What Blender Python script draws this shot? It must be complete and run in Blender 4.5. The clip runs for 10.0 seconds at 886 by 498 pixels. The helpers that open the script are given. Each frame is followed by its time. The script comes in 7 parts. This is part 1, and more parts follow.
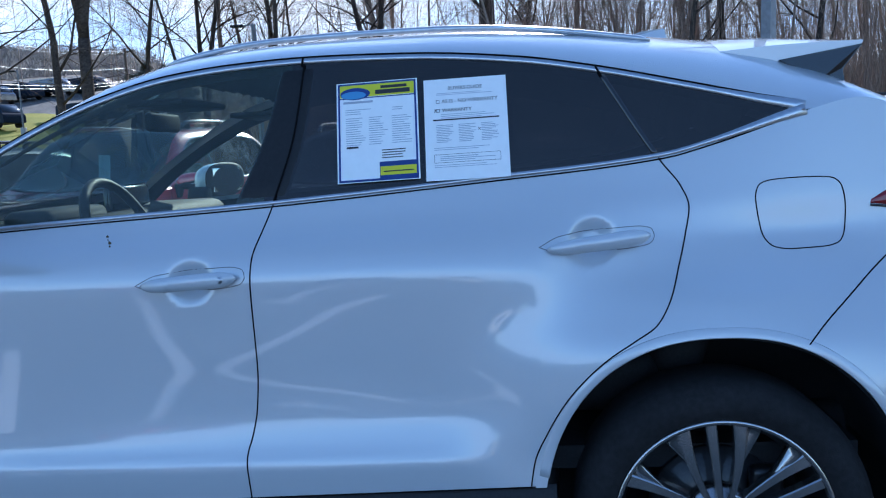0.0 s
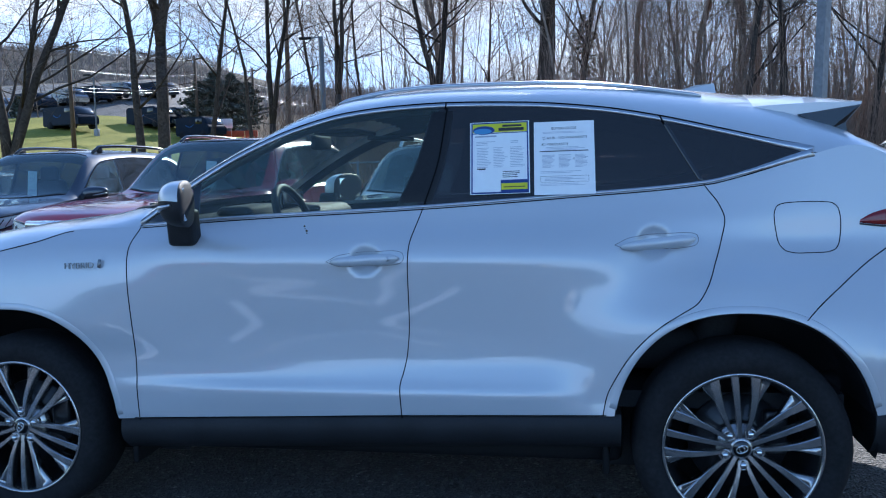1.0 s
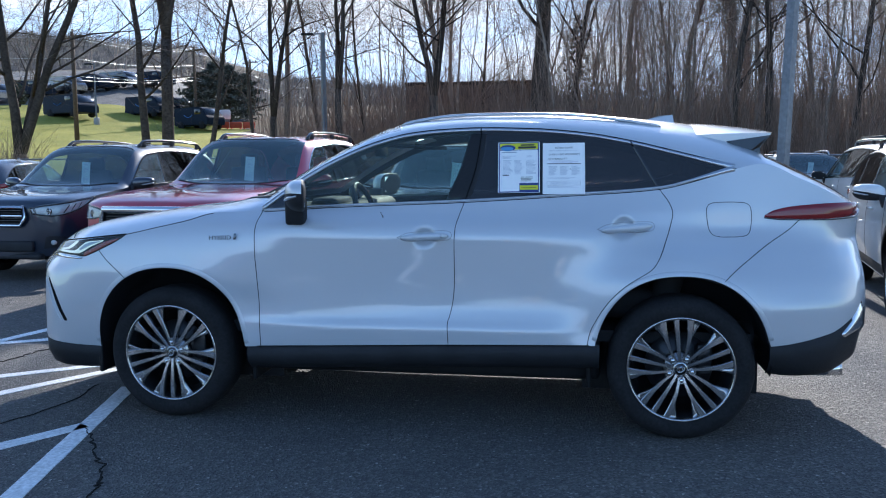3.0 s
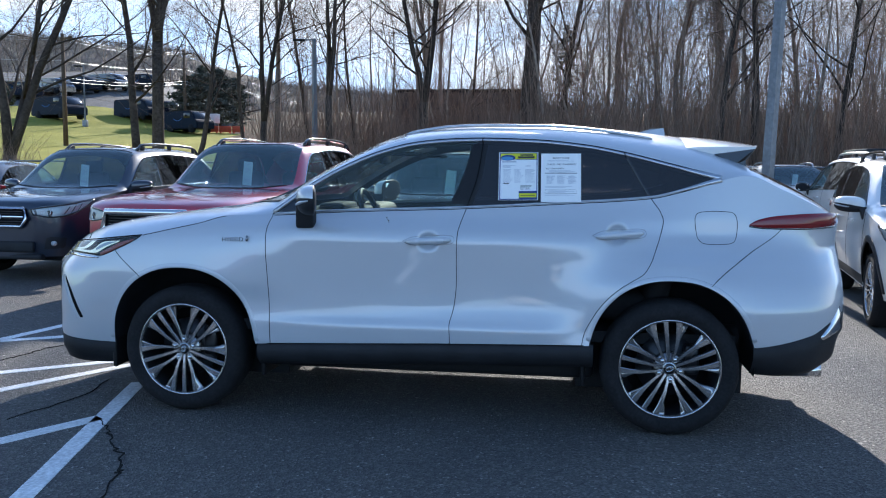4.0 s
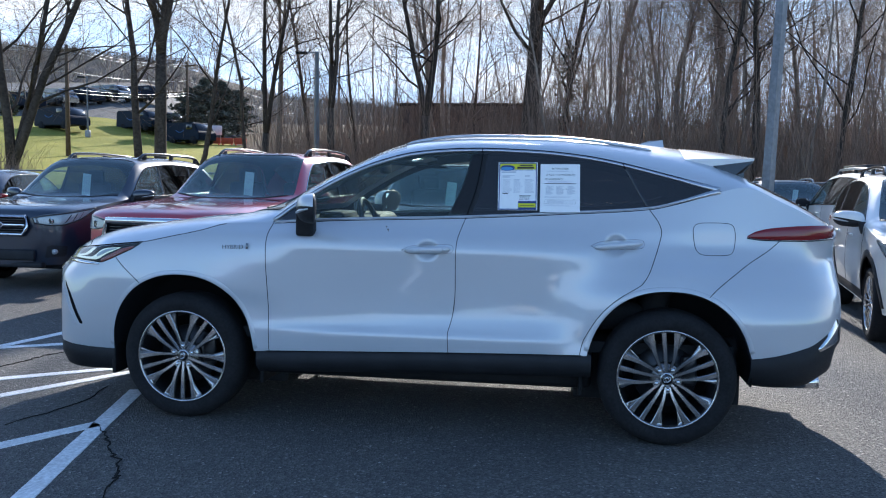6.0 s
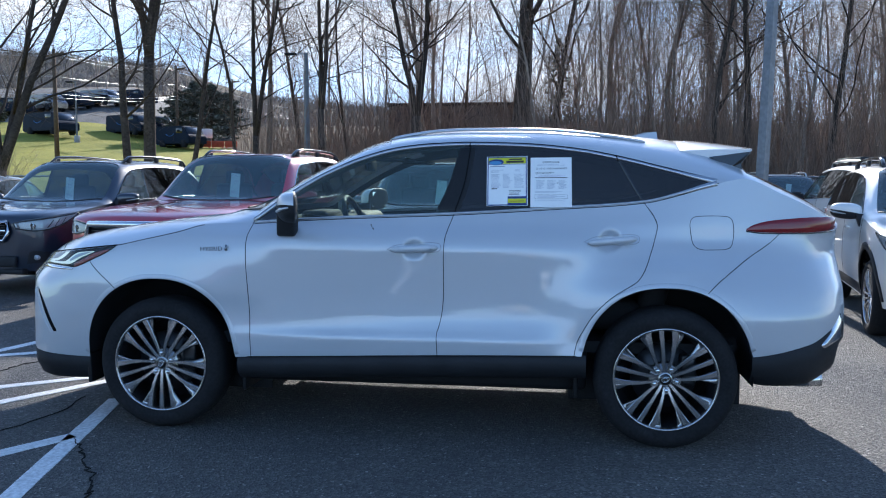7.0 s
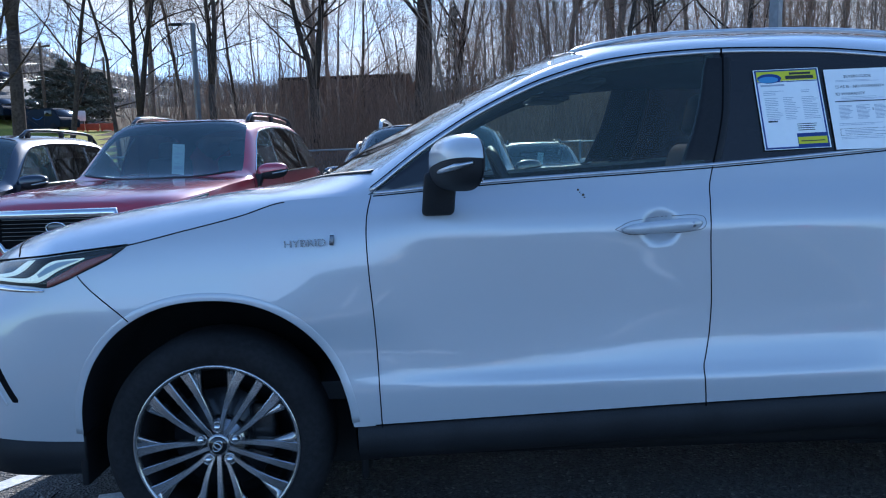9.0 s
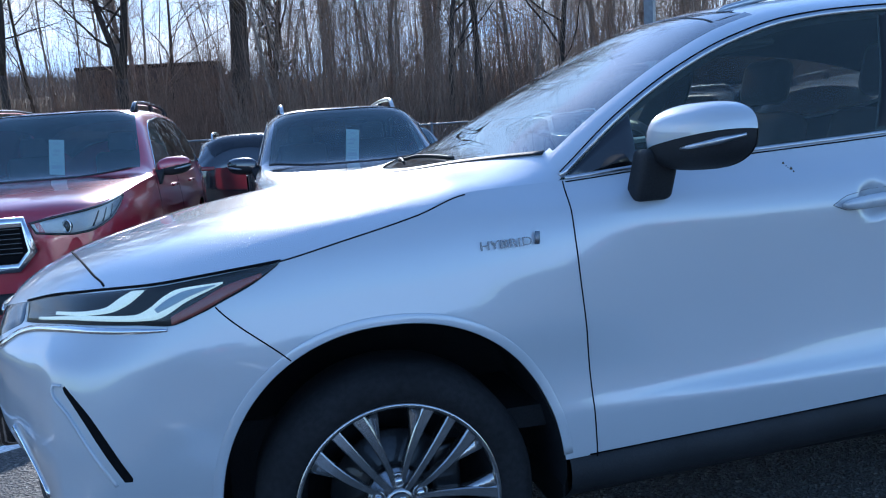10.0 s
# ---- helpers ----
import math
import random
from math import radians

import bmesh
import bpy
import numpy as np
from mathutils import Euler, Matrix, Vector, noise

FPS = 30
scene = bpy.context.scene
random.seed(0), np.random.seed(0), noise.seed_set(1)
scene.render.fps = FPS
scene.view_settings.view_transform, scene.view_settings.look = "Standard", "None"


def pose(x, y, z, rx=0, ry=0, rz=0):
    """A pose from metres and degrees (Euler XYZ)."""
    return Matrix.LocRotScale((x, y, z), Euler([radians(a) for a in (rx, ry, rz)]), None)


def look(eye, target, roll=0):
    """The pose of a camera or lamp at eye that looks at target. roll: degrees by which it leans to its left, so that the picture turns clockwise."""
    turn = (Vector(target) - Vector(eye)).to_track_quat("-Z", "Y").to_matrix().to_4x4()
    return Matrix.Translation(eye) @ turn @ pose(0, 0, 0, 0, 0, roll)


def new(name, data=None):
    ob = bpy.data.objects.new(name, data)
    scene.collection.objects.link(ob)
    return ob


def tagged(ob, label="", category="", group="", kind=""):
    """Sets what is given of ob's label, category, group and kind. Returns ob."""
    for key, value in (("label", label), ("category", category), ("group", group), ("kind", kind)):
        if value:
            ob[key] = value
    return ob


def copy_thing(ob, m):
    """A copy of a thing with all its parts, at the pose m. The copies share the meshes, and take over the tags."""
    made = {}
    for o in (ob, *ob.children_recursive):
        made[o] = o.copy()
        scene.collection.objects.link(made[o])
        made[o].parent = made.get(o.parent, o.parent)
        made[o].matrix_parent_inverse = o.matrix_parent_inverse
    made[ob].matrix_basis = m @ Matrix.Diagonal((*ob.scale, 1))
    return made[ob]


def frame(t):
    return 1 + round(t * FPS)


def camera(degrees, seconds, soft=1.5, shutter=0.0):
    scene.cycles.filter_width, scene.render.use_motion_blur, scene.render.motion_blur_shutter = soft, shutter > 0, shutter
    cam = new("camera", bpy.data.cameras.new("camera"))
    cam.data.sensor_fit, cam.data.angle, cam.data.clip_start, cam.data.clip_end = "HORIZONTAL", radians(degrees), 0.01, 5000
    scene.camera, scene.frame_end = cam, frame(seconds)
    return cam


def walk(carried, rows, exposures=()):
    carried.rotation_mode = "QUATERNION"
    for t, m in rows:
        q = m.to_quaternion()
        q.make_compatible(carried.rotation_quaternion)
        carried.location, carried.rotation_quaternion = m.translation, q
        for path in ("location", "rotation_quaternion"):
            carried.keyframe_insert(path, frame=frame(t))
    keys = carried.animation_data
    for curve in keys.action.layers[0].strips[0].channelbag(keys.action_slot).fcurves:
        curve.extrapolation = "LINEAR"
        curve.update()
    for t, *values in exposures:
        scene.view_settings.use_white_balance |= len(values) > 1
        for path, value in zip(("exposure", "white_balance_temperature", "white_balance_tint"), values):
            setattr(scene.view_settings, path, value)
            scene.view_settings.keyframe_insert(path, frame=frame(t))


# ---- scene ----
cam = camera(56.0, 10.0, 1.1)
PATH = [
    (0, (2.273, -1.946, 1.299), (2.054, 0.029, 1.069), -3.3),
    (0.5, (2.250, -2.371, 1.336), (1.971, -0.401, 1.135), -2.4),
    (1, (2.182, -2.816, 1.336), (1.846, -0.854, 1.140), -1.4),
    (1.5, (2.197, -3.269, 1.357), (1.838, -1.312, 1.154), -1.0),
    (2, (2.161, -3.665, 1.363), (1.799, -1.709, 1.156), -0.7),
    (2.5, (2.189, -3.942, 1.385), (1.852, -1.982, 1.173), -0.6),
    (4, (2.124, -4.39, 1.407), (1.842, -2.42, 1.213), 0.5),
    (4.5, (2.122, -4.417, 1.399), (1.838, -2.446, 1.217), 0.9),
    (5, (2.127, -4.424, 1.398), (1.841, -2.452, 1.227), 1.0),
    (5.5, (2.131, -4.419, 1.394), (1.847, -2.446, 1.232), 1.1),
    (7, (2.142, -4.228, 1.361), (1.873, -2.253, 1.2), 0.1),
    (7.5, (1.996, -3.763, 1.339), (1.761, -1.784, 1.171), -0.3),
    (8, (1.748, -3.242, 1.280), (1.559, -1.259, 1.103), -0.8),
    (8.5, (1.273, -2.866, 1.258), (1.163, -0.878, 1.064), -1.2),
    (9, (0.730, -2.516, 1.250), (0.730, -0.528, 1.029), -2.0),
    (9.5, (0.221, -2.258, 1.262), (0.363, -0.279, 1.007), -3.3),
    (9.7, (0.015, -2.145, 1.281), (0.255, -0.175, 1.031), -3.6),
    (10, (-0.298, -1.945, 1.285), (0.139, -0.013, 1.008), -4.2),
]
walk(cam, [(t, look(eye, target, roll)) for t, eye, target, roll in PATH], [(0.0, 1.0, 5330, 10.5), (1.0, 0.88, 5380, 10.5), (1.6, 0.93, 5480, 10.5), (2.5, 0.96, 5630, 10.5), (4.5, 0.98, 5880, 10.5), (5.5, 0.98, 5880, 10.5), (7.5, 0.90, 5630, 10.5), (8.5, 0.76, 5330, 10.5), (9.0, 0.84, 5380, 10.5), (9.5, 1.18, 5530, 10.5), (9.7, 0.72, 5380, 10.5), (9.85, 0.76, 5330, 10.5), (10.0, 0.97, 5330, 10.5)])

# ---- world, sun, exposure ----
SUN_EL, SUN_AZ = 25.5, 2.0        # degrees above the horizon; degrees clockwise from +y
world = bpy.data.worlds.new("world")
scene.world = world
world.use_nodes = True
wn, wl = world.node_tree.nodes, world.node_tree.links
wn.clear()
w_out = wn.new("ShaderNodeOutputWorld")
w_bg = wn.new("ShaderNodeBackground")
w_sky = wn.new("ShaderNodeTexSky")
w_sky.sky_type, w_sky.sun_disc = "NISHITA", False
w_sky.sun_elevation, w_sky.sun_rotation = radians(SUN_EL), radians(SUN_AZ)
w_sky.air_density, w_sky.dust_density, w_sky.ozone_density = 1.0, 0.25, 2.5
w_bg.inputs["Strength"].default_value = 0.14
# broken white cloud over the blue
w_tc = wn.new("ShaderNodeTexCoord")
w_map = wn.new("ShaderNodeMapping")
w_map.inputs["Scale"].default_value = (1.6, 1.6, 5.5)
w_noise = wn.new("ShaderNodeTexNoise")
w_noise.inputs["Scale"].default_value = 2.2
w_noise.inputs["Detail"].default_value = 7.0
w_noise.inputs["Roughness"].default_value = 0.58
w_ramp = wn.new("ShaderNodeValToRGB")
w_ramp.color_ramp.elements[0].position, w_ramp.color_ramp.elements[1].position = 0.42, 0.60
w_ramp.color_ramp.elements[0].color = (0, 0, 0, 1)
w_ramp.color_ramp.elements[1].color = (0.92, 0.92, 0.92, 1)
w_mix = wn.new("ShaderNodeMix")
w_mix.data_type = "RGBA"
w_mix.inputs["B"].default_value = (5.6, 5.6, 5.6, 1)
wl.new(w_tc.outputs["Generated"], w_map.inputs["Vector"])
wl.new(w_map.outputs["Vector"], w_noise.inputs["Vector"])
wl.new(w_noise.outputs["Fac"], w_ramp.inputs["Fac"])

# the glow round the sun is held to the brightness of thin cloud
w_cap = wn.new("ShaderNodeVectorMath")
w_cap.operation = "MINIMUM"
w_cap.inputs[1].default_value = (4.2, 5.6, 7.4)
wl.new(w_sky.outputs["Color"], w_cap.inputs[0])
wl.new(w_cap.outputs["Vector"], w_mix.inputs["A"])
w_sep = wn.new("ShaderNodeSeparateXYZ")
wl.new(w_tc.outputs["Generated"], w_sep.inputs["Vector"])
w_low = wn.new("ShaderNodeMapRange")
w_low.inputs["From Min"].default_value, w_low.inputs["From Max"].default_value = 0.46, 0.19
wl.new(w_sep.outputs["Z"], w_low.inputs["Value"])
w_mul = wn.new("ShaderNodeMath")
w_mul.operation = "MULTIPLY"
wl.new(w_low.outputs["Result"], w_mul.inputs[0])
wl.new(w_ramp.outputs["Color"], w_mul.inputs[1])
# the cloud lies towards the sun; the sky behind the walk is clear
w_side = wn.new("ShaderNodeMapRange")
w_side.inputs["From Min"].default_value, w_side.inputs["From Max"].default_value = -0.35, 0.35
wl.new(w_sep.outputs["Y"], w_side.inputs["Value"])
w_mul2 = wn.new("ShaderNodeMath")
w_mul2.operation = "MULTIPLY"
wl.new(w_mul.outputs["Value"], w_mul2.inputs[0])
wl.new(w_side.outputs["Result"], w_mul2.inputs[1])
wl.new(w_mul2.outputs["Value"], w_mix.inputs["Factor"])
wl.new(w_mix.outputs["Result"], w_bg.inputs["Color"])
wl.new(w_bg.outputs["Background"], w_out.inputs["Surface"])

sun_data = bpy.data.lights.new("sun", "SUN")
sun_data.energy, sun_data.angle, sun_data.color = 5.0, radians(0.53), (1.0, 0.90, 0.78)
sun_ob = new("sun", sun_data)
_sd = Vector((math.sin(radians(SUN_AZ)) * math.cos(radians(SUN_EL)), math.cos(radians(SUN_AZ)) * math.cos(radians(SUN_EL)), math.sin(radians(SUN_EL))))
sun_ob.matrix_world = look(_sd * 60, (0, 0, 0))


# ---- materials ----
def mat(name, color, rough=0.5, metal=0.0, coat=0.0, spec=0.5, noise_scale=0.0, noise_amt=0.0, bump=0.0, bump_scale=0.0, coarse=0.0, coarse_amt=0.0, coat_ior=1.5, rand=0.0):
    """A principled surface with variation at two scales (metres) and fine relief."""
    m = bpy.data.materials.new(name)
    m.use_nodes = True
    n, l = m.node_tree.nodes, m.node_tree.links
    p = n["Principled BSDF"]
    p.inputs["Roughness"].default_value = rough
    p.inputs["Metallic"].default_value = metal
    p.inputs["Coat Weight"].default_value = coat
    p.inputs["Coat Roughness"].default_value = 0.03
    p.inputs["Coat IOR"].default_value = coat_ior
    p.inputs["Specular IOR Level"].default_value = spec
    p.inputs["Base Color"].default_value = (*color, 1)
    tc = n.new("ShaderNodeTexCoord")
    col = None
    for scale, amt in ((noise_scale, noise_amt), (coarse, coarse_amt)):
        if amt:
            t = n.new("ShaderNodeTexNoise")
            t.inputs["Scale"].default_value = scale
            t.inputs["Detail"].default_value = 5
            l.new(tc.outputs["Object"], t.inputs["Vector"])
            mr = n.new("ShaderNodeMapRange")
            mr.inputs["From Min"].default_value, mr.inputs["From Max"].default_value = 0.3, 0.7
            mr.inputs["To Min"].default_value, mr.inputs["To Max"].default_value = 1 - amt, 1 + amt
            l.new(t.outputs["Fac"], mr.inputs["Value"])
            mx = n.new("ShaderNodeMix")
            mx.data_type, mx.blend_type = "RGBA", "MULTIPLY"
            mx.inputs["Factor"].default_value = 1.0
            if col is None:
                mx.inputs["A"].default_value = (*color, 1)
            else:
                l.new(col, mx.inputs["A"])
            l.new(mr.outputs["Result"], mx.inputs["B"])
            col = mx.outputs["Result"]
    if rand:
        oi = n.new("ShaderNodeObjectInfo")
        mr = n.new("ShaderNodeMapRange")
        mr.inputs["To Min"].default_value, mr.inputs["To Max"].default_value = 1 - rand, 1 + rand
        l.new(oi.outputs["Random"], mr.inputs["Value"])
        mx = n.new("ShaderNodeMix")
        mx.data_type, mx.blend_type = "RGBA", "MULTIPLY"
        mx.inputs["Factor"].default_value = 1.0
        if col is None:
            mx.inputs["A"].default_value = (*color, 1)
        else:
            l.new(col, mx.inputs["A"])
        l.new(mr.outputs["Result"], mx.inputs["B"])
        col = mx.outputs["Result"]
    if col is not None:
        l.new(col, p.inputs["Base Color"])
    if bump:
        t = n.new("ShaderNodeTexNoise")
        t.inputs["Scale"].default_value = bump_scale
        t.inputs["Detail"].default_value = 4
        l.new(tc.outputs["Object"], t.inputs["Vector"])
        b = n.new("ShaderNodeBump")
        b.inputs["Strength"].default_value = bump
        b.inputs["Distance"].default_value = 0.01
        l.new(t.outputs["Fac"], b.inputs["Height"])
        l.new(b.outputs["Normal"], p.inputs["Normal"])
    return m


def glass(name, tint, gloss_rough=0.0, ior=1.5, dust_glow=0.0, film=(0.8, 0.8, 0.8)):
    """A thin tinted pane: it lets tinted light through and mirrors by its angle."""
    m = bpy.data.materials.new(name)
    m.use_nodes = True
    n, l = m.node_tree.nodes, m.node_tree.links
    n.remove(n["Principled BSDF"])
    t, g, mx, f, pw, sc = n.new("ShaderNodeBsdfTransparent"), n.new("ShaderNodeBsdfGlossy"), n.new("ShaderNodeMixShader"), n.new("ShaderNodeLayerWeight"), n.new("ShaderNodeMath"), n.new("ShaderNodeMath")
    t.inputs["Color"].default_value = (*tint, 1)
    g.inputs["Roughness"].default_value = gloss_rough
    # a thin pane mirrors alike from both its sides
    f0 = ((ior - 1) / (ior + 1)) ** 2
    f.inputs["Blend"].default_value = 0.5
    pw.operation, pw.inputs[1].default_value = "POWER", 5.0
    sc.operation, sc.inputs[1].default_value, sc.inputs[2].default_value = "MULTIPLY_ADD", 1 - f0, f0
    l.new(f.outputs["Facing"], pw.inputs[0])
    l.new(pw.outputs["Value"], sc.inputs[0])
    l.new(sc.outputs["Value"], mx.inputs["Fac"])
    # diffuse film: dust on the windscreen, painted-in glow or haze on other panes
    if dust_glow:
        df, dm = n.new("ShaderNodeBsdfDiffuse"), n.new("ShaderNodeMixShader")
        df.inputs["Color"].default_value = (*film, 1)
        tcd, nz, rp = n.new("ShaderNodeTexCoord"), n.new("ShaderNodeTexNoise"), n.new("ShaderNodeMapRange")
        nz.inputs["Scale"].default_value, nz.inputs["Detail"].default_value = 3, 3
        rp.inputs["From Min"].default_value, rp.inputs["From Max"].default_value = 0.35, 0.7
        rp.inputs["To Min"].default_value, rp.inputs["To Max"].default_value = dust_glow * 0.8, dust_glow * 1.2
        l.new(tcd.outputs["Object"], nz.inputs["Vector"])
        l.new(nz.outputs["Fac"], rp.inputs["Value"])
        l.new(rp.outputs["Result"], dm.inputs["Fac"])
        l.new(t.outputs["BSDF"], dm.inputs[1])
        l.new(df.outputs["BSDF"], dm.inputs[2])
        l.new(dm.outputs["Shader"], mx.inputs[1])
    else:
        l.new(t.outputs["BSDF"], mx.inputs[1])
    l.new(g.outputs["BSDF"], mx.inputs[2])
    l.new(mx.outputs["Shader"], n["Material Output"].inputs["Surface"])
    return m


M_WHITE = mat("pearl_white_paint", (0.52, 0.54, 0.57), 0.30, 0.10, 1.0, 0.5, 900, 0.04, 0, 0, 1.3, 0.03, 1.75)
M_WHITE_DEW = mat("pearl_white_paint_with_dew", (0.52, 0.54, 0.57), 0.30, 0.10, 1.0, 0.5, 900, 0.04, 0, 0, 1.3, 0.03, 1.75)
_n, _l = M_WHITE_DEW.node_tree.nodes, M_WHITE_DEW.node_tree.links
_tc, _v, _r, _b = _n.new("ShaderNodeTexCoord"), _n.new("ShaderNodeTexVoronoi"), _n.new("ShaderNodeMapRange"), _n.new("ShaderNodeBump")
_v.inputs["Scale"].default_value = 150
_r.inputs["From Min"].default_value, _r.inputs["From Max"].default_value = 0.32, 0.05
_b.inputs["Strength"].default_value, _b.inputs["Distance"].default_value = 0.35, 0.0012
_l.new(_tc.outputs["Object"], _v.inputs["Vector"])
_l.new(_v.outputs["Distance"], _r.inputs["Value"])
_l.new(_r.outputs["Result"], _b.inputs["Height"])
for _k in ("Normal", "Coat Normal"):
    _l.new(_b.outputs["Normal"], _n["Principled BSDF"].inputs[_k])
M_DARKBLUE = mat("dark_blue_paint", (0.006, 0.014, 0.032), 0.35, 0.0, 1.0, 0.5, 700, 0.25, 0, 0, 2, 0.15, 1.55)
M_RED = mat("red_paint", (0.40, 0.016, 0.040), 0.3, 0.15, 1.0, 0.5, 700, 0.2, 0, 0, 2, 0.1, 1.9)
M_BLACKP = mat("black_paint", (0.012, 0.013, 0.016), 0.25, 0.0, 1.0, 0.5, 700, 0.1, 0, 0, 2, 0.1, 1.9)
M_WHITE2 = mat("plain_white_paint", (0.72, 0.72, 0.71), 0.3, 0.0, 1.0, 0.5, 700, 0.03, 0, 0, 2, 0.05)
M_BLACK = mat("black_plastic", (0.020, 0.021, 0.024), 0.6, 0, 0, 0.28, 260, 0.25, 0.15, 900, 5, 0.25)
M_GLOSSBLACK = mat("gloss_black", (0.006, 0.006, 0.007), 0.12, 0, 0.6, 0.5, 90, 0.2)
M_MATTBLACK = mat("matt_black_trim", (0.012, 0.012, 0.013), 0.45, 0, 0, 0.3, 90, 0.2)
M_GAP = mat("panel_gap", (0.006, 0.006, 0.007), 0.9, 0, 0, 0.1, 90, 0.2)
M_CHROME = mat("chrome", (0.72, 0.73, 0.75), 0.12, 1.0, 0, 0.5, 60, 0.06)
M_SATIN = mat("satin_metal", (0.55, 0.56, 0.58), 0.3, 1.0, 0, 0.5, 60, 0.08)
M_RIM = mat("machined_alloy", (0.47, 0.46, 0.455), 0.24, 0.95, 0.3, 0.5, 220, 0.1, 0, 0, 9, 0.1)
M_RIMDARK = mat("dark_grey_alloy", (0.022, 0.023, 0.026), 0.4, 0.5, 0.4, 0.5, 120, 0.2)
M_TYRE = mat("tyre_rubber", (0.014, 0.014, 0.0155), 0.85, 0, 0, 0.3, 70, 0.3, 0.2, 300, 9, 0.25)
M_GLASS_CLEAR = glass("green_glass", (0.66, 0.74, 0.70), 0.0, 1.8)
M_GLASS_SCREEN = glass("dusty_windscreen", (0.58, 0.68, 0.66), 0.004, 3.4, 0.012)
# teal film paints in the glow of the lit cabin through green glass
M_GLASS_CAR = glass("glow_film_car_windscreen", (0.78, 0.90, 0.90), 0.0, 2.0, 0.09, (0.34, 0.58, 0.64))
M_GLASS_SIDE = glass("dark_side_glass", (0.06, 0.066, 0.07), 0.0, 1.9)
# greenish film paints light into the too dark front pane
M_GLASS_FRONT = glass("front_door_glass", (0.82, 0.92, 0.86), 0.0, 1.5, 0.05, (0.36, 0.50, 0.47))
# brownish grey film paints in haze that lifts the dark panes
M_GLASS_DARK = glass("privacy_glass", (0.085, 0.08, 0.08), 0.0, 1.6, 0.035, (0.5, 0.47, 0.45))
M_INTERIOR = mat("dark_interior_trim", (0.021, 0.022, 0.024), 0.75, 0, 0, 0.3, 140, 0.2, 0.1, 500, 4, 0.2)
M_TAIL = mat("red_lamp_lens", (0.20, 0.006, 0.010), 0.15, 0, 0.4, 0.5, 200, 0.2)


# ---- mesh helpers ----
def mesh_of(name, verts, faces, smooth=True):
    me = bpy.data.meshes.new(name)
    me.from_pydata([tuple(v) for v in verts], [], [tuple(f) for f in faces])
    if smooth:
        me.polygons.foreach_set("use_smooth", [True] * len(me.polygons))
    me.update()
    return me


def part(name, data, material, parent=None, label=""):
    """Links a bmesh or mesh as one mesh object, under a thing or a part where one is given."""
    if isinstance(data, bmesh.types.BMesh):
        me = bpy.data.meshes.new(name)
        data.to_mesh(me)
        data.free()
        data = me
    ob = new(name, data)
    if material is not None:
        for m in material if isinstance(material, (list, tuple)) else [material]:
            data.materials.append(m)
    if parent is not None:
        ob.parent = parent
    if label:
        tagged(ob, label)
    return ob


def thing(name, label, category, m=None, group="", kind=""):
    ob = new(name)
    ob.empty_display_size = 0.2
    if m is not None:
        ob.matrix_world = m
    return tagged(ob, label, category, group, kind)


def box_bm(cx, cy, cz, sx, sy, sz, bevel=0.0, segs=2, m=None):
    bm = bmesh.new()
    bmesh.ops.create_cube(bm, size=1.0, matrix=Matrix.Translation((cx, cy, cz)) @ Matrix.Diagonal((sx, sy, sz, 1)))
    if bevel:
        bmesh.ops.bevel(bm, geom=bm.edges[:], offset=bevel, segments=segs, profile=0.5, affect="EDGES")
        for f in bm.faces:
            f.smooth = True
    if m is not None:
        bm.transform(m)
    return bm


def join_bm(*bms):
    out = bms[0]
    for b in bms[1:]:
        me = bpy.data.meshes.new("tmp")
        b.to_mesh(me)
        b.free()
        out.from_mesh(me)
        bpy.data.meshes.remove(me)
    return out


def tube(points, radii, sides=8, closed=False):
    """Vertices and faces of a round tube along a line of points."""
    pts = [Vector(p) for p in points]
    if not hasattr(radii, "__len__"):
        radii = [radii] * len(pts)
    verts, faces = [], []
    up = Vector((0, 0, 1))
    prev = None
    for i, p in enumerate(pts):
        a = pts[i - 1] if i else (pts[-1] if closed else p)
        b = pts[(i + 1) % len(pts)] if (i + 1 < len(pts) or closed) else p
        d = (b - a).normalized()
        if prev is None:
            s = d.cross(up if abs(d.z) < 0.95 else Vector((1, 0, 0))).normalized()
        else:
            s = (prev - d * prev.dot(d)).normalized()
        prev = s
        t = d.cross(s)
        for k in range(sides):
            an = 2 * math.pi * k / sides
            verts.append(p + (s * math.cos(an) + t * math.sin(an)) * radii[i])
    n = len(pts)
    for i in range(n if closed else n - 1):
        j = (i + 1) % n
        for k in range(sides):
            q = (k + 1) % sides
            faces.append((i * sides + k, i * sides + q, j * sides + q, j * sides + k))
    if not closed:
        faces.append(tuple(range(sides))[::-1])
        faces.append(tuple((n - 1) * sides + k for k in range(sides)))
    return verts, faces


def bar(points, normals, width, thick):
    """A flat bar along points: width across it in the surface, thick along the normals."""
    verts, faces = [], []
    n = len(points)
    for i in range(n):
        p, nn = Vector(points[i]), Vector(normals[i]).normalized()
        d = (Vector(points[min(i + 1, n - 1)]) - Vector(points[max(i - 1, 0)])).normalized()
        s = d.cross(nn).normalized()
        w = width[i] if hasattr(width, "__len__") else width
        for a, b in ((-0.5, -0.6), (0.5, -0.6), (0.42, 1), (-0.42, 1)):
            verts.append(p + s * a * w + nn * b * thick)
    for i in range(n - 1):
        for k in range(4):
            q = (k + 1) % 4
            faces.append((i * 4 + k, i * 4 + q, i * 4 + 4 + q, i * 4 + 4 + k))
    faces.append((3, 2, 1, 0))
    faces.append(tuple(4 * (n - 1) + k for k in range(4)))
    return verts, faces


